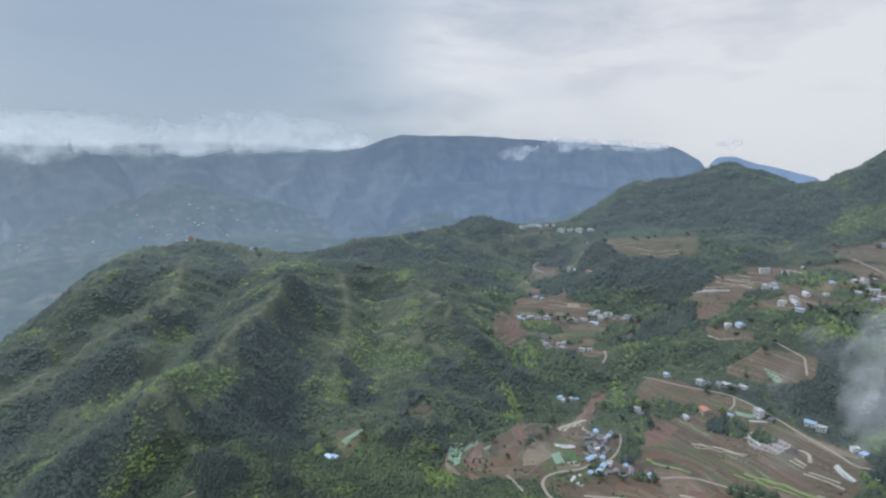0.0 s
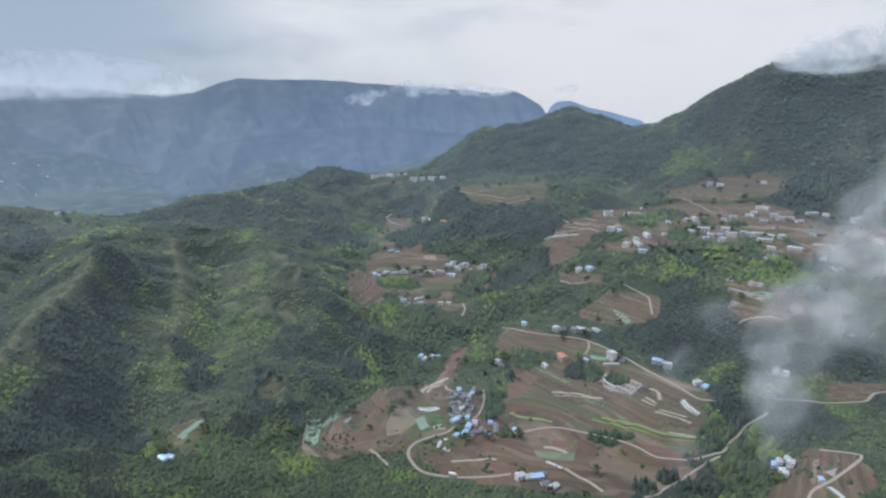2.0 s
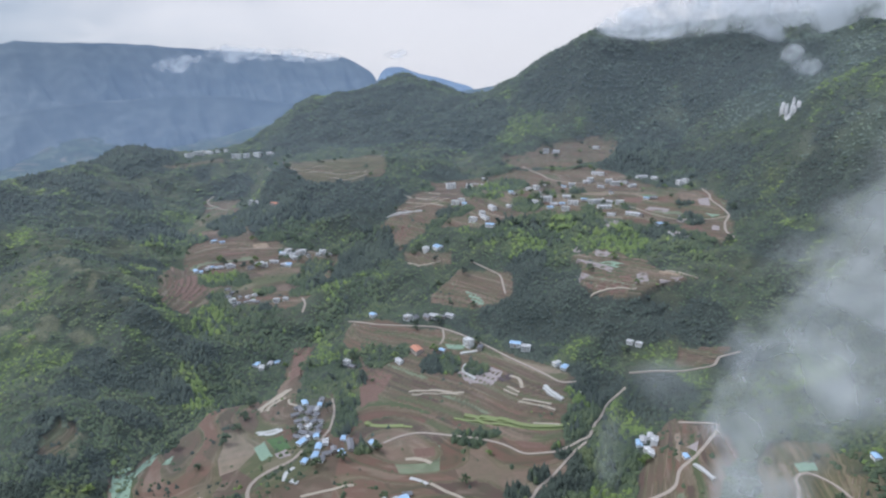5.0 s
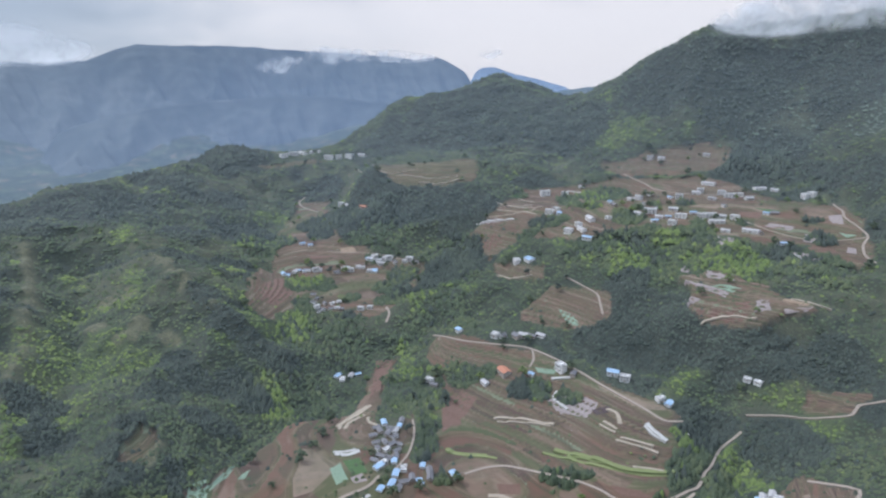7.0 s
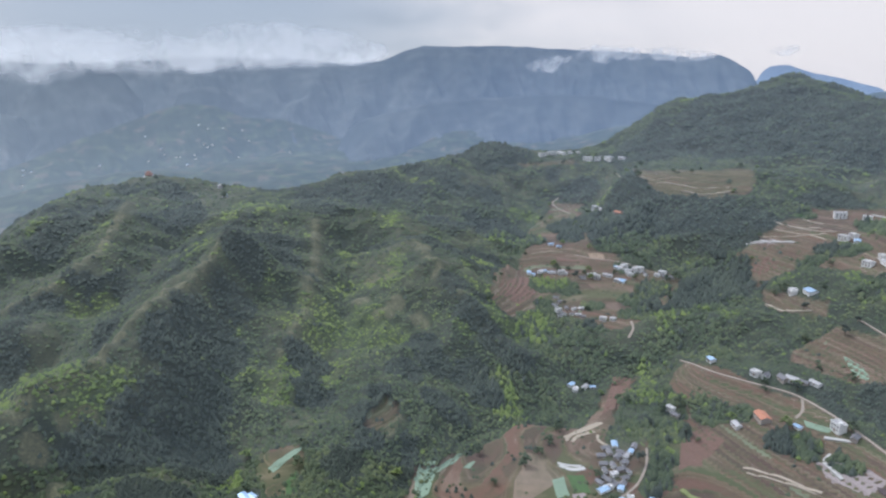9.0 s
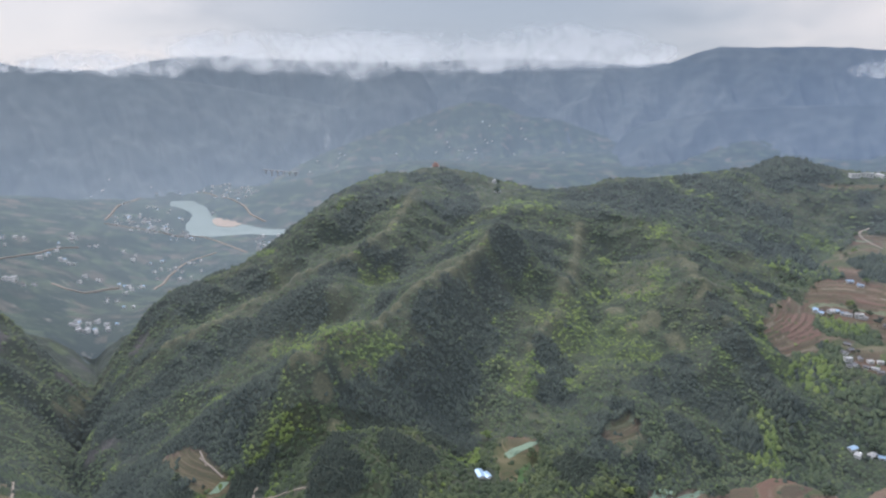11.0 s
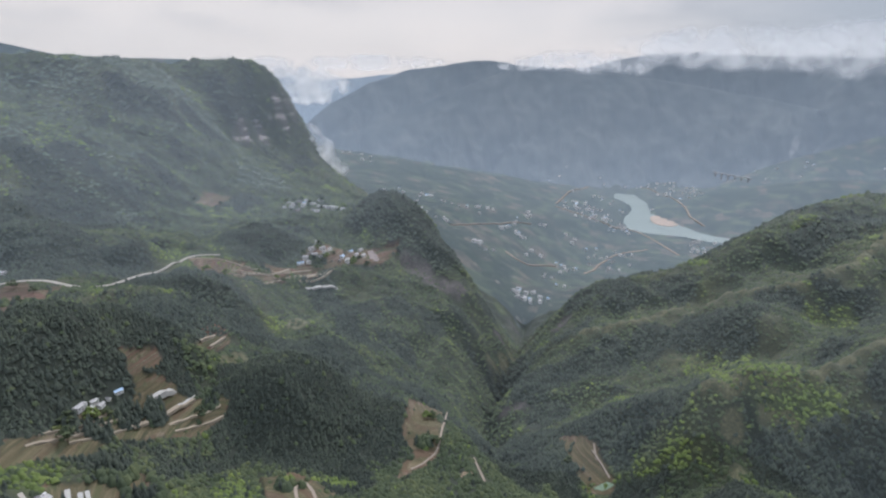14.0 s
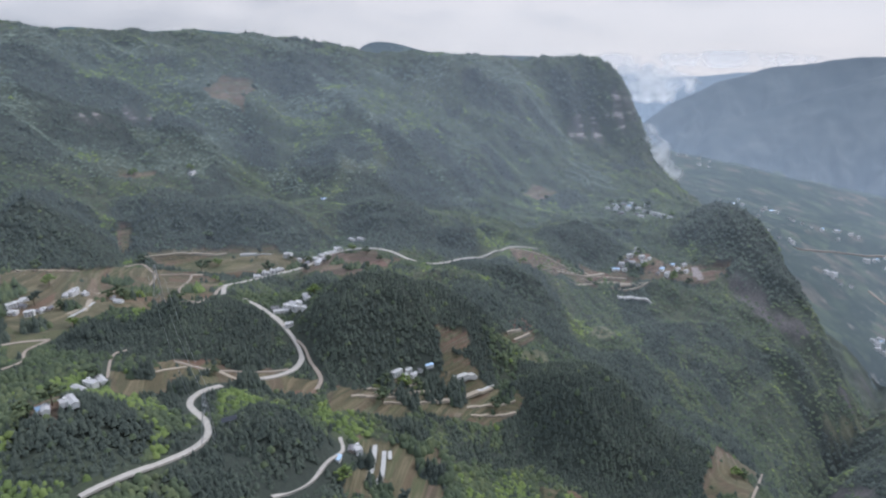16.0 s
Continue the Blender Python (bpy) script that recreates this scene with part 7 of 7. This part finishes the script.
    tagged(ob, "pale valley road seen through the haze", "road", kind="structure")


valley_lane((-1840, 1397), (-1753, 1460), (-1701, 1497), (-1627, 1568), (-1527, 1562), (-1328, 1507))
valley_lane((-1881, 1424), (-2181, 1738), (-2433, 2093))
valley_lane((-2363, 2056), (-2226, 2105), (-2061, 2085), (-1776, 1937), (-1637, 1849), (-1544, 1833))
valley_lane((-1224, 1094), (-1318, 1204), (-1403, 1335), (-1413, 1461))
valley_lane((-1347, 767), (-1464, 946), (-1547, 1121))
valley_lane((-1254, 879), (-1208, 913), (-1270, 1036))



# ---- clouds and mist ----
def make_cloud(name, size, soft, detail=5.0, torn=3.0, tone=(0.86, 0.87, 0.88)):
    """Thin cloud: it thins out towards its rim and is torn by noise."""
    m = bpy.data.materials.new(name)
    tree, add, math_, blend, ramp = nodes_of(m)
    place = add("ShaderNodeNewGeometry").outputs["Position"]
    fall = add("ShaderNodeAttribute", attribute_name="fall").outputs["Fac"]
    puffs = add("ShaderNodeTexNoise", (0, place), in_Scale=1.0 / size, in_Detail=detail, in_Roughness=0.48, in_Distortion=0.3).outputs["Fac"]
    body = math_("SUBTRACT", math_("ADD", fall, math_("MULTIPLY", math_("SUBTRACT", puffs, 0.5), torn)), 0.16)
    cover = add("ShaderNodeMapRange", (0, body), interpolation_type="SMOOTHSTEP", in_1=0.05, in_2=soft)
    thick = math_("MULTIPLY", cover.outputs[0], math_("MINIMUM", math_("MULTIPLY", fall, 1.35), 1.0))
    thick = math_("MULTIPLY", thick, add("ShaderNodeAttribute", attribute_name="veil").outputs["Fac"])
    front = add("ShaderNodeBsdfDiffuse", in_Color=(*tone, 1))
    back = add("ShaderNodeBsdfTranslucent", in_Color=(*tone, 1))
    both = add("ShaderNodeMixShader", (1, front.outputs[0]), (2, back.outputs[0]), in_0=0.5)
    clear_ = add("ShaderNodeBsdfTransparent")
    out = add("ShaderNodeMixShader", (0, thick), (1, clear_.outputs[0]), (2, both.outputs[0]))
    add("ShaderNodeOutputMaterial", (0, out.outputs[0]))
    return m


FAR_CLOUD, NEAR_CLOUD, NEAR_MIST = make_cloud("far_cloud", 150.0, 1.0, 4.0, 2.0), make_cloud("mountain_cloud", 42.0, 1.2), make_cloud("drifting_mist", 14.0, 1.5)

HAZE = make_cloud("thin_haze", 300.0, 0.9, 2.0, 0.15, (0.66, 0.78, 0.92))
WISP = make_cloud("torn_cloud", 75.0, 1.3, 4.0, 3.4)

CLOUD_WORDS = {"cloud_bank": "white cloud bank lying on the far mountain tops", "cloud_cap": "grey cloud cap over the near mountain top",
               "cloud_puff": "small white cloud drifting beside the cliff", "cloud_wisp": "thin white wisp clinging to the mountain",
               "mist_veil": "thin added sheet standing in for hazy air", "mist_patch": "thin grey mist patch drifting over the woods"}


def cloud(name, reach, density, layers, material, *puffs):
    """Bulging sheets of cloud, each the union of rounded puffs: heading, height, half width and half height in degrees, and share."""
    puffs = np.array(puffs)
    lo, hi = (puffs[:, :2] - puffs[:, 2:4]).min(0), (puffs[:, :2] + puffs[:, 2:4]).max(0)
    cells = 2 * puffs[:, 2:4].min() / 9
    n, m = (int(min(220, (hi[k] - lo[k]) / max(cells, 0.12)) + 4) for k in (0, 1))
    a, e = np.meshgrid(np.linspace(lo[0], hi[0], n), np.linspace(lo[1], hi[1], m))
    fall, share = np.zeros(a.shape), np.zeros(a.shape)
    for pa, pe, wide, tall, s in puffs:
        f = np.sqrt(np.clip(1 - ((a - pa) / wide) ** 2 - ((e - pe) / tall) ** 2, 0, 1))
        share = np.maximum(share, f * s)
        fall = np.maximum(fall, f)
    co, faces, at = [], [], 0
    for k in range(layers):
        wave = fractal(a * 40 / puffs[:, 2].mean() + 300 * k, e * 40 / puffs[:, 2].mean() + reach, 30.0, 3, 4.0 + k) - 0.5
        r = reach * (1 - radians(puffs[:, 3].mean()) * (fall * 0.6 + wave * 0.7 + k * 0.8))
        ra, re = np.radians(a), np.radians(e)
        co.append(np.stack((HUB[0] - np.sin(ra) * np.cos(re) * r, HUB[1] + np.cos(ra) * np.cos(re) * r, HUB[2] + np.sin(re) * r), -1).reshape(-1, 3))
        solid = np.maximum.reduce((fall[:-1, :-1], fall[1:, :-1], fall[:-1, 1:], fall[1:, 1:])) > 0
        faces += [(at + j * n + i, at + j * n + i + 1, at + (j + 1) * n + i + 1, at + (j + 1) * n + i) for j, i in zip(*np.nonzero(solid))]
        at += n * m
    mesh = bpy.data.meshes.new(name)
    mesh.from_pydata(np.concatenate(co).tolist(), [], faces)
    for key, value in (("fall", fall), ("veil", np.clip(share * 1.6, 0, 1) * density)):
        mesh.attributes.new(key, "FLOAT", "POINT").data.foreach_set("value", np.tile(value.ravel(), layers).astype(np.float32))
    bm = bmesh.new()
    bm.from_mesh(mesh)
    bmesh.ops.delete(bm, geom=[v for v in bm.verts if not v.link_faces], context="VERTS")
    bm.to_mesh(mesh)
    bm.free()
    mesh.polygons.foreach_set("use_smooth", np.ones(len(mesh.polygons), bool))
    mesh.materials.append(material)
    return tagged(new(name, mesh), CLOUD_WORDS[name], "cloud", kind="stuff")


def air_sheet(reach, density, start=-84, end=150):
    """A tall thin curtain added round the walk to stand in for hazy air, thinning out above eye level."""
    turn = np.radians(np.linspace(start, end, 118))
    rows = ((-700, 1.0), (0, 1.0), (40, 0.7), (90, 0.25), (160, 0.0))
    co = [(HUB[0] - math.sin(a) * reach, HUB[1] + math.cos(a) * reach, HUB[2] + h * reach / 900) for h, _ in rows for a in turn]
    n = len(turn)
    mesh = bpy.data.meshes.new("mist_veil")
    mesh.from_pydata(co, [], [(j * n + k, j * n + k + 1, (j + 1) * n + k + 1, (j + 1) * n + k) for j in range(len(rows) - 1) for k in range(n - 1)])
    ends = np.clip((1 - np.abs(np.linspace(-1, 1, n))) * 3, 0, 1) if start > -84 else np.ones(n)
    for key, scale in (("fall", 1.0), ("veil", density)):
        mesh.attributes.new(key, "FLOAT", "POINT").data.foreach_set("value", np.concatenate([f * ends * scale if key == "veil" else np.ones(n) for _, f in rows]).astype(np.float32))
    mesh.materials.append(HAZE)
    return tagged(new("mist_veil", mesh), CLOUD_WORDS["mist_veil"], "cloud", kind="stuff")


# bluish sheets added to lift the tone of the land behind them
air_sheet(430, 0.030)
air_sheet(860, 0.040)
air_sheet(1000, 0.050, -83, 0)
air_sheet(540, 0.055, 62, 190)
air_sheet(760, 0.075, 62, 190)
cloud("cloud_bank", 3850, 0.66, 1, FAR_CLOUD, (41.52, 1.81, 10.18, 2.17, 1.00), (37.29, 1.78, 9.50, 2.31, 1.00), (33.90, 1.43, 4.07, 2.31, 1.00), (32.15, 2.01, 10.18, 2.04, 1.00), (27.28, 1.85, 10.18, 2.04, 1.00), (23.33, 1.74, 4.75, 1.90, 1.00), (20.08, 2.09, 8.14, 2.04, 1.00), (17.19, 2.44, 6.78, 2.24, 1.00), (13.98, 2.30, 6.11, 2.04, 1.00), (10.68, 1.83, 3.73, 1.36, 1.00))
cloud("cloud_wisp", 3900, 0.60, 1, WISP, (-6.48, 0.58, 2.04, 0.75, 1.00), (-7.52, 1.10, 1.22, 0.61, 1.00), (-10.88, 1.42, 2.31, 0.95, 1.00), (-13.92, 1.42, 5.43, 0.61, 1.00), (-17.39, 1.22, 3.39, 0.54, 1.00), (17.70, 1.34, 1.09, 0.47, 1.00), (-24.79, 1.49, 1.49, 0.54, 0.50))
cloud("cloud_bank", 3600, 0.30, 1, FAR_CLOUD, (54.25, 0.77, 7.46, 1.09, 1.00), (50.82, 0.41, 2.71, 0.81, 1.00), (57.17, 0.61, 4.07, 0.68, 1.00), (45.36, 2.04, 8.82, 1.22, 1.00), (37.53, 2.24, 8.82, 1.22, 1.00), (31.85, 2.04, 7.46, 1.49, 1.00))
cloud("cloud_wisp", 3500, 0.55, 1, WISP, (53.26, 0.59, 4.07, 1.09, 1.00), (57.15, 0.66, 2.71, 0.81, 1.00), (50.31, 0.32, 2.71, 0.95, 1.00), (60.02, 0.37, 2.04, 0.61, 1.00))
cloud("cloud_bank", 4500, 0.45, 1, FAR_CLOUD, (78.78, -1.17, 4.07, 1.22, 1.00), (82.78, -0.46, 8.14, 1.63, 1.00), (73.25, 0.51, 8.14, 0.81, 1.00))
cloud("cloud_puff", 1800, 0.95, 1, NEAR_CLOUD, (78.86, -1.12, 3.4, 1.8, 1.00), (77.32, -1.61, 3.2, 1.5, 1.00), (75.81, -1.31, 2.4, 1.2, 1.00))
cloud("cloud_puff", 1500, 0.95, 1, NEAR_CLOUD, (77.74, -5.99, 1.7, 1.9, 1.00), (76.88, -7.20, 1.9, 2.2, 1.00), (75.96, -8.32, 2.0, 1.5, 1.00))
cloud("cloud_wisp", 1180, 0.75, 1, NEAR_CLOUD, (99.51, 0.35, 2.31, 0.81, 1.00), (101.35, -0.08, 2.71, 0.68, 1.00), (102.95, -0.42, 2.71, 0.54, 0.70))
cloud("cloud_cap", 1200, 0.85, 2, NEAR_CLOUD, (-46.71, 3.80, 5.43, 1.49, 1.00), (-49.51, 4.28, 6.78, 1.76, 1.00), (-53.31, 4.67, 10.18, 2.17, 1.00), (-58.27, 4.49, 7.46, 2.71, 1.00), (-62.16, 4.12, 8.14, 4.07, 1.00))
cloud("cloud_wisp", 960, 0.60, 1, NEAR_CLOUD, (-57.53, 1.26, 1.09, 0.95, 1.00), (-58.48, 0.41, 1.36, 0.95, 1.00))
# a small smoke plume over the far hill, built like the cloud wisps
cloud("cloud_wisp", 2900, 0.20, 1, NEAR_CLOUD, (37.37, -6.20, 0.34, 0.95, 1.00), (37.21, -5.40, 0.47, 0.81, 0.60))
cloud("mist_patch", 150, 0.36, 2, NEAR_MIST, (-62.02, -32.64, 5.43, 4.41, 0.55), (-61.87, -27.15, 7.46, 5.09, 0.75), (-65.24, -22.22, 8.82, 6.11, 0.95), (-68.57, -16.65, 10.18, 7.46, 1.00), (-71.87, -11.99, 10.18, 8.82, 1.00), (-74.42, -7.58, 10.18, 8.82, 1.00), (-63.13, -36.57, 3.05, 4.75, 0.40), (-48.52, -31.92, 2.04, 4.07, 0.25), (-53.61, -25.98, 4.75, 2.71, 0.30), (-53.81, -42.63, 4.07, 4.07, 0.30))



# ---- single trees ----
BARK = plain("brown_bark", (0.12, 0.09, 0.065), 0.95, 0.0, 0.5, 2.0, 0.3)


def limb(bm, a, b, ra, rb, sides=6):
    """A tapered stem from a to b."""
    a, b = Vector(a), Vector(b)
    turn = (b - a).to_track_quat("Z", "Y").to_matrix()
    rings = []
    for c, r in ((a, ra), (b, rb)):
        rings.append([bm.verts.new(c + turn @ Vector((r * math.cos(2 * math.pi * k / sides), r * math.sin(2 * math.pi * k / sides), 0))) for k in range(sides)])
    for k in range(sides):
        bm.faces.new((rings[0][k], rings[0][(k + 1) % sides], rings[1][(k + 1) % sides], rings[1][k]))
    bm.faces.new(rings[1])


def single_tree(seed, tall, wide, material, label):
    rng = np.random.default_rng(seed)
    root = new("tree")
    bm = bmesh.new()
    limb(bm, (0, 0, -1.0), (0.1, 0, tall * 0.5), tall * 0.035, tall * 0.02)
    tips = []
    for k in range(6):
        a = 2 * math.pi * (k + rng.uniform(-0.3, 0.3)) / 6
        base = (0.1, 0, tall * rng.uniform(0.25, 0.5))
        tip = (math.cos(a) * wide * rng.uniform(0.25, 0.42), math.sin(a) * wide * rng.uniform(0.25, 0.42), tall * rng.uniform(0.45, 0.78))
        limb(bm, base, tip, tall * 0.014, tall * 0.005, 5)
        tips.append(tip)
    tips.append((0, 0, tall * 0.82))
    part("trunk", bm, BARK, root, "brown tapered trunk with spreading limbs")
    v, f = ico()
    verts, faces = [], []
    for tip in tips:
        for n in range(5):
            c = np.array(tip) + rng.normal(0, 1, 3) * np.array((wide * 0.13, wide * 0.13, tall * 0.08))
            s = wide * rng.uniform(0.09, 0.19)
            faces += (f + len(verts)).tolist()
            verts += (v * (1 + rng.uniform(-0.35, 0.35, (len(v), 1))) * s * np.array((1, 1, 0.75)) + c).tolist()
    mesh = bpy.data.meshes.new("crown")
    mesh.from_pydata(verts, [], faces)
    mesh.materials.append(material)
    crown = new("crown", mesh)
    crown.parent = root
    return tagged(root, label, "tree", "single trees near the houses")


TREES = [single_tree(1, 8.0, 7.0, BROADLEAF, "round green broadleaf tree beside the fields"),
         single_tree(2, 10.0, 7.5, BROADLEAF, "tall green broadleaf tree beside the houses"),
         single_tree(3, 7.5, 6.5, SPRING, "bright yellow-green tree in fresh leaf"),
         single_tree(4, 9.5, 6.0, CONIFER, "dark green tree beside the fields"),
         single_tree(5, 5.5, 5.5, BROADLEAF, "low bushy green tree on a terrace")]
spots, rng = [], np.random.default_rng(31)
for name, scale, places in HOUSES:
    for kind, hx, hy in places:
        if rng.random() < 0.5:
            a = rng.uniform(0, 2 * math.pi)
            spots.append((hx + math.cos(a) * 9.5 * scale, hy + math.sin(a) * 9.5 * scale))
for polygon in FARMLAND.values():
    for a, b in zip(polygon, np.roll(polygon, -1, 0)):
        for k in range(int(np.hypot(*(b - a)) / 48)):
            spots.append(tuple(a + (b - a) * rng.uniform(0, 1) + rng.normal(0, 5, 2)))
    middle = polygon.mean(0)
    for k in range(int(math.sqrt(np.prod(np.ptp(polygon, axis=0))) / 34)):
        spots.append(tuple(middle + (polygon[int(rng.integers(len(polygon)))] - middle) * rng.uniform(0.1, 0.85)))
spots = np.array(spots)
spots = spots[~keep_clear(spots[:, 0], spots[:, 1])]
spots = spots[np.argsort(np.hypot(spots[:, 0] - HUB[0], spots[:, 1] - HUB[1]))][:285]
for k, ((tx, ty), tz) in enumerate(zip(spots, ground(spots[:, 0], spots[:, 1]))):
    s = rng.uniform(0.65, 1.15)
    m = pose(tx, ty, tz, 0, 0, rng.uniform(0, 360)) @ Matrix.Diagonal((s, s, s, 1))
    if k < len(TREES):
        TREES[k].location = (tx, ty, tz)
    else:
        copy_thing(TREES[int(rng.choice(5, p=(0.3, 0.2, 0.2, 0.12, 0.18)))], m)


# ---- hilltop temple, rock scar, truck, pylons ----
SCAR, TEMPLE, TRUCK = (836, 630), (-436, 1064), (116.1, 468.6, -21)
PYLONS = ((-336, -55, 27, 20), (-206, 45, 26, 20))


TEMPLE_TILE = plain("faded_temple_tile", (0.30, 0.17, 0.13), 0.85, 0.0, 0.4, 1.2, 0.2)


def temple(x, y, turn):
    """A small red-walled temple with two stepped roofs on a stone terrace."""
    z = float(bare(x, y)[0])
    root = new("hilltop_temple")
    root.location, root.rotation_euler = (x, y, z), (0, 0, radians(turn))
    root.scale = (0.62, 0.62, 0.62)
    part("terrace", box(-13, 13, -10, 10, -8, 2.2, 0.2), SLAB, root, "pale stone terrace")
    part("wall", box(-7, 7, -5, 5, 2.2, 7.5, 0.05), TEMPLE_RED, root, "red plaster wall")
    bm = prism(14, 10, 7.5, 10.8, 1.6, 0.4)
    part("lower_roof", bm, TEMPLE_TILE, root, "orange tiled lower roof")
    part("upper_wall", box(-3.6, 3.6, -2.6, 2.6, 9.6, 12.6, 0.05), TEMPLE_RED, root, "red plaster wall")
    bm = prism(7.2, 5.2, 12.6, 15.0, 1.2, 0.35)
    part("upper_roof", bm, TEMPLE_TILE, root, "orange tiled upper roof")
    part("door", box(-1.1, 1.1, -5.06, -4.94, 2.2, 5.0), TIMBER, root, "brown wooden door")
    windows(root, [(px_, 4.6, s) for px_ in (-4.4, 4.4) for s in (-1, 1)], 1.6, 1.6, 0.05, 5.0)
    return tagged(root, "small red temple with orange tiled roofs on the hilltop", "temple")


temple(TEMPLE[0], TEMPLE[1], 20)


def rock_scar(x, y):
    """Bare pale limestone fins that stick out of the wooded slope."""
    root = new("rock_outcrop")
    z = float(bare(x, y)[0])
    root.location = (x, y, z)
    rng = np.random.default_rng(5)
    way = HUB[:2] - np.array((x, y))
    way /= np.hypot(*way)
    side = np.array((-way[1], way[0]))
    for k in range(11):
        u, w = rng.normal(0, 7), rng.normal(0, 9)
        p = side * (u - w * 0.35) - way * w
        bm = bmesh.new()
        bmesh.ops.create_icosphere(bm, subdivisions=2, radius=1.0)
        tall, wide = rng.uniform(6, 13), rng.uniform(2.0, 3.6)
        for v in bm.verts:
            n = noise.noise(v.co * 1.7 + Vector((k * 3.1, 0, 0))) * 0.45 + noise.noise(v.co * 4.3) * 0.2
            v.co = Vector((v.co.x * wide * (1 + n), v.co.y * wide * (1 + n), v.co.z * tall * (1 + n * 0.6)))
        ob = part("rock", bm, PALE_ROCK, root)
        ob.location = (p[0], p[1], float(bare(x + p[0], y + p[1])[0]) - z + tall * 0.3)
    return tagged(root, "bare white limestone outcrop on the wooded mountain", "rock")


rock_scar(SCAR[0], SCAR[1])


def truck(x, y, turn):
    root = new("truck")
    root.location, root.rotation_euler = (x, y, float(bare(x, y)[0]) + 0.31), (0, 0, radians(turn))
    part("cargo_box", box(-3.0, 1.2, -1.05, 1.05, 0.75, 2.9, 0.06), PLASTER, root, "white box body")
    cab = box(1.35, 3.0, -1.0, 1.0, 0.55, 2.4, 0.0)
    for v in cab.verts:
        if v.co.z > 2 and v.co.x > 2:
            v.co.x -= 0.45
    bmesh.ops.bevel(cab, geom=cab.edges[:], offset=0.08, segments=2, affect="EDGES")
    part("cab", cab, PLASTER, root, "white driver's cab")
    part("windscreen", box(2.62, 2.86, -0.85, 0.85, 1.45, 2.1), GLASS, root)
    part("chassis", box(-2.9, 2.9, -0.5, 0.5, 0.45, 0.75), STEEL, root)
    for wx in (-2.0, 2.1):
        for wy in (-0.92, 0.92):
            bm = bmesh.new()
            bmesh.ops.create_cone(bm, cap_ends=True, segments=16, radius1=0.45, radius2=0.45, depth=0.3, matrix=Matrix.Rotation(math.pi / 2, 4, "X"))
            wheel = part("wheel", bm, RUBBER, root)
            wheel.location = (wx, wy, 0.45)
    return tagged(root, "white box truck standing on the concrete lane", "truck")


truck(TRUCK[0], TRUCK[1], TRUCK[2])


def pylon(x, y, tall, turn):
    """A lattice power pylon with three cross arms."""
    root = new("power_pylon")
    root.location, root.rotation_euler = (x, y, float(bare(x, y)[0]) - 1.0), (0, 0, radians(turn))
    foot, head = tall * 0.11, tall * 0.018
    for sx in (-1, 1):
        for sy in (-1, 1):
            bm = bmesh.new()
            limb(bm, (sx * foot, sy * foot, 0), (sx * head, sy * head, tall), 0.16, 0.09, 4)
            part("leg", bm, STEEL, root)
    for k in range(7):
        a, b = k / 7, (k + 1) / 7
        wa, wb = foot + (head - foot) * a, foot + (head - foot) * b
        bm = bmesh.new()
        for s in (-1, 1):
            limb(bm, (-wa, s * wa, a * tall), (wb, s * wb, b * tall), 0.07, 0.07, 4)
            limb(bm, (s * wa, -wa, a * tall), (s * wb, wb, b * tall), 0.07, 0.07, 4)
        part("brace", bm, STEEL, root)
    for k, reach_ in ((0.72, 0.17), (0.84, 0.14), (0.95, 0.11)):
        bm = bmesh.new()
        limb(bm, (-tall * reach_, 0, k * tall), (tall * reach_, 0, k * tall), 0.12, 0.12, 4)
        part("cross_arm", bm, STEEL, root)
    return tagged(root, "grey steel lattice power pylon in the woods", "pylon", "power pylons")


for px_, py_, tall, turn in PYLONS:
    pylon(px_, py_, tall, turn)
for (ax, ay, at_, _), (bx, by, bt, _) in zip(PYLONS[:-1], PYLONS[1:]):
    for k, side in ((0.72, -1), (0.72, 1), (0.95, 0)):
        a = Vector((ax, ay, float(bare(ax, ay)[0]) + at_ * k))
        b = Vector((bx, by, float(bare(bx, by)[0]) + bt * k))
        off = Vector(((b - a).y, -(b - a).x, 0)).normalized() * side * at_ * 0.16
        bm = bmesh.new()
        pts = [a.lerp(b, n / 24) + off - Vector((0, 0, 4 * 0.045 * (b - a).length * (n / 24) * (1 - n / 24))) for n in range(25)]
        across = (b - a).cross(Vector((0, 0, 1))).normalized() * 0.035
        rings = [[bm.verts.new(p + d) for d in (across, Vector((0, 0, 0.05)), -across)] for p in pts]
        for r, n in zip(rings[:-1], rings[1:]):
            for j in range(3):
                bm.faces.new((r[j], r[(j + 1) % 3], n[(j + 1) % 3], n[j]))
        ob = part("power_line", bm, STEEL)
        tagged(ob, "thin steel power line hung between pylons", "cable", "power lines")


def solar_board(x, y):
    """A wide dark panel on a post beside the road."""
    root = new("solar_panel")
    way = HUB[:2] - np.array((x, y))
    root.location, root.rotation_euler = (x, y, float(bare(x, y)[0])), (0, 0, math.atan2(way[1], way[0]) + math.pi / 2 + 0.4)
    part("post", box(-0.16, 0.16, -0.16, 0.16, -1, 5.2, 0.03), STEEL, root, "grey steel post")
    panel = box(-3.4, 3.4, -0.09, 0.09, -1.1, 1.1, 0.03)
    bmesh.ops.rotate(panel, cent=(0, 0, 0), matrix=Matrix.Rotation(radians(-38), 3, "X"), verts=panel.verts)
    bmesh.ops.translate(panel, vec=(0, 0, 5.7), verts=panel.verts)
    part("panel", panel, GLASS, root, "dark blue glass panel")
    part("bracket", box(-0.9, 0.9, -0.12, 0.12, 5.0, 5.25, 0.03), STEEL, root)
    return tagged(root, "dark solar panel on a grey roadside post", "solar panel")


solar_board(-214, 51)
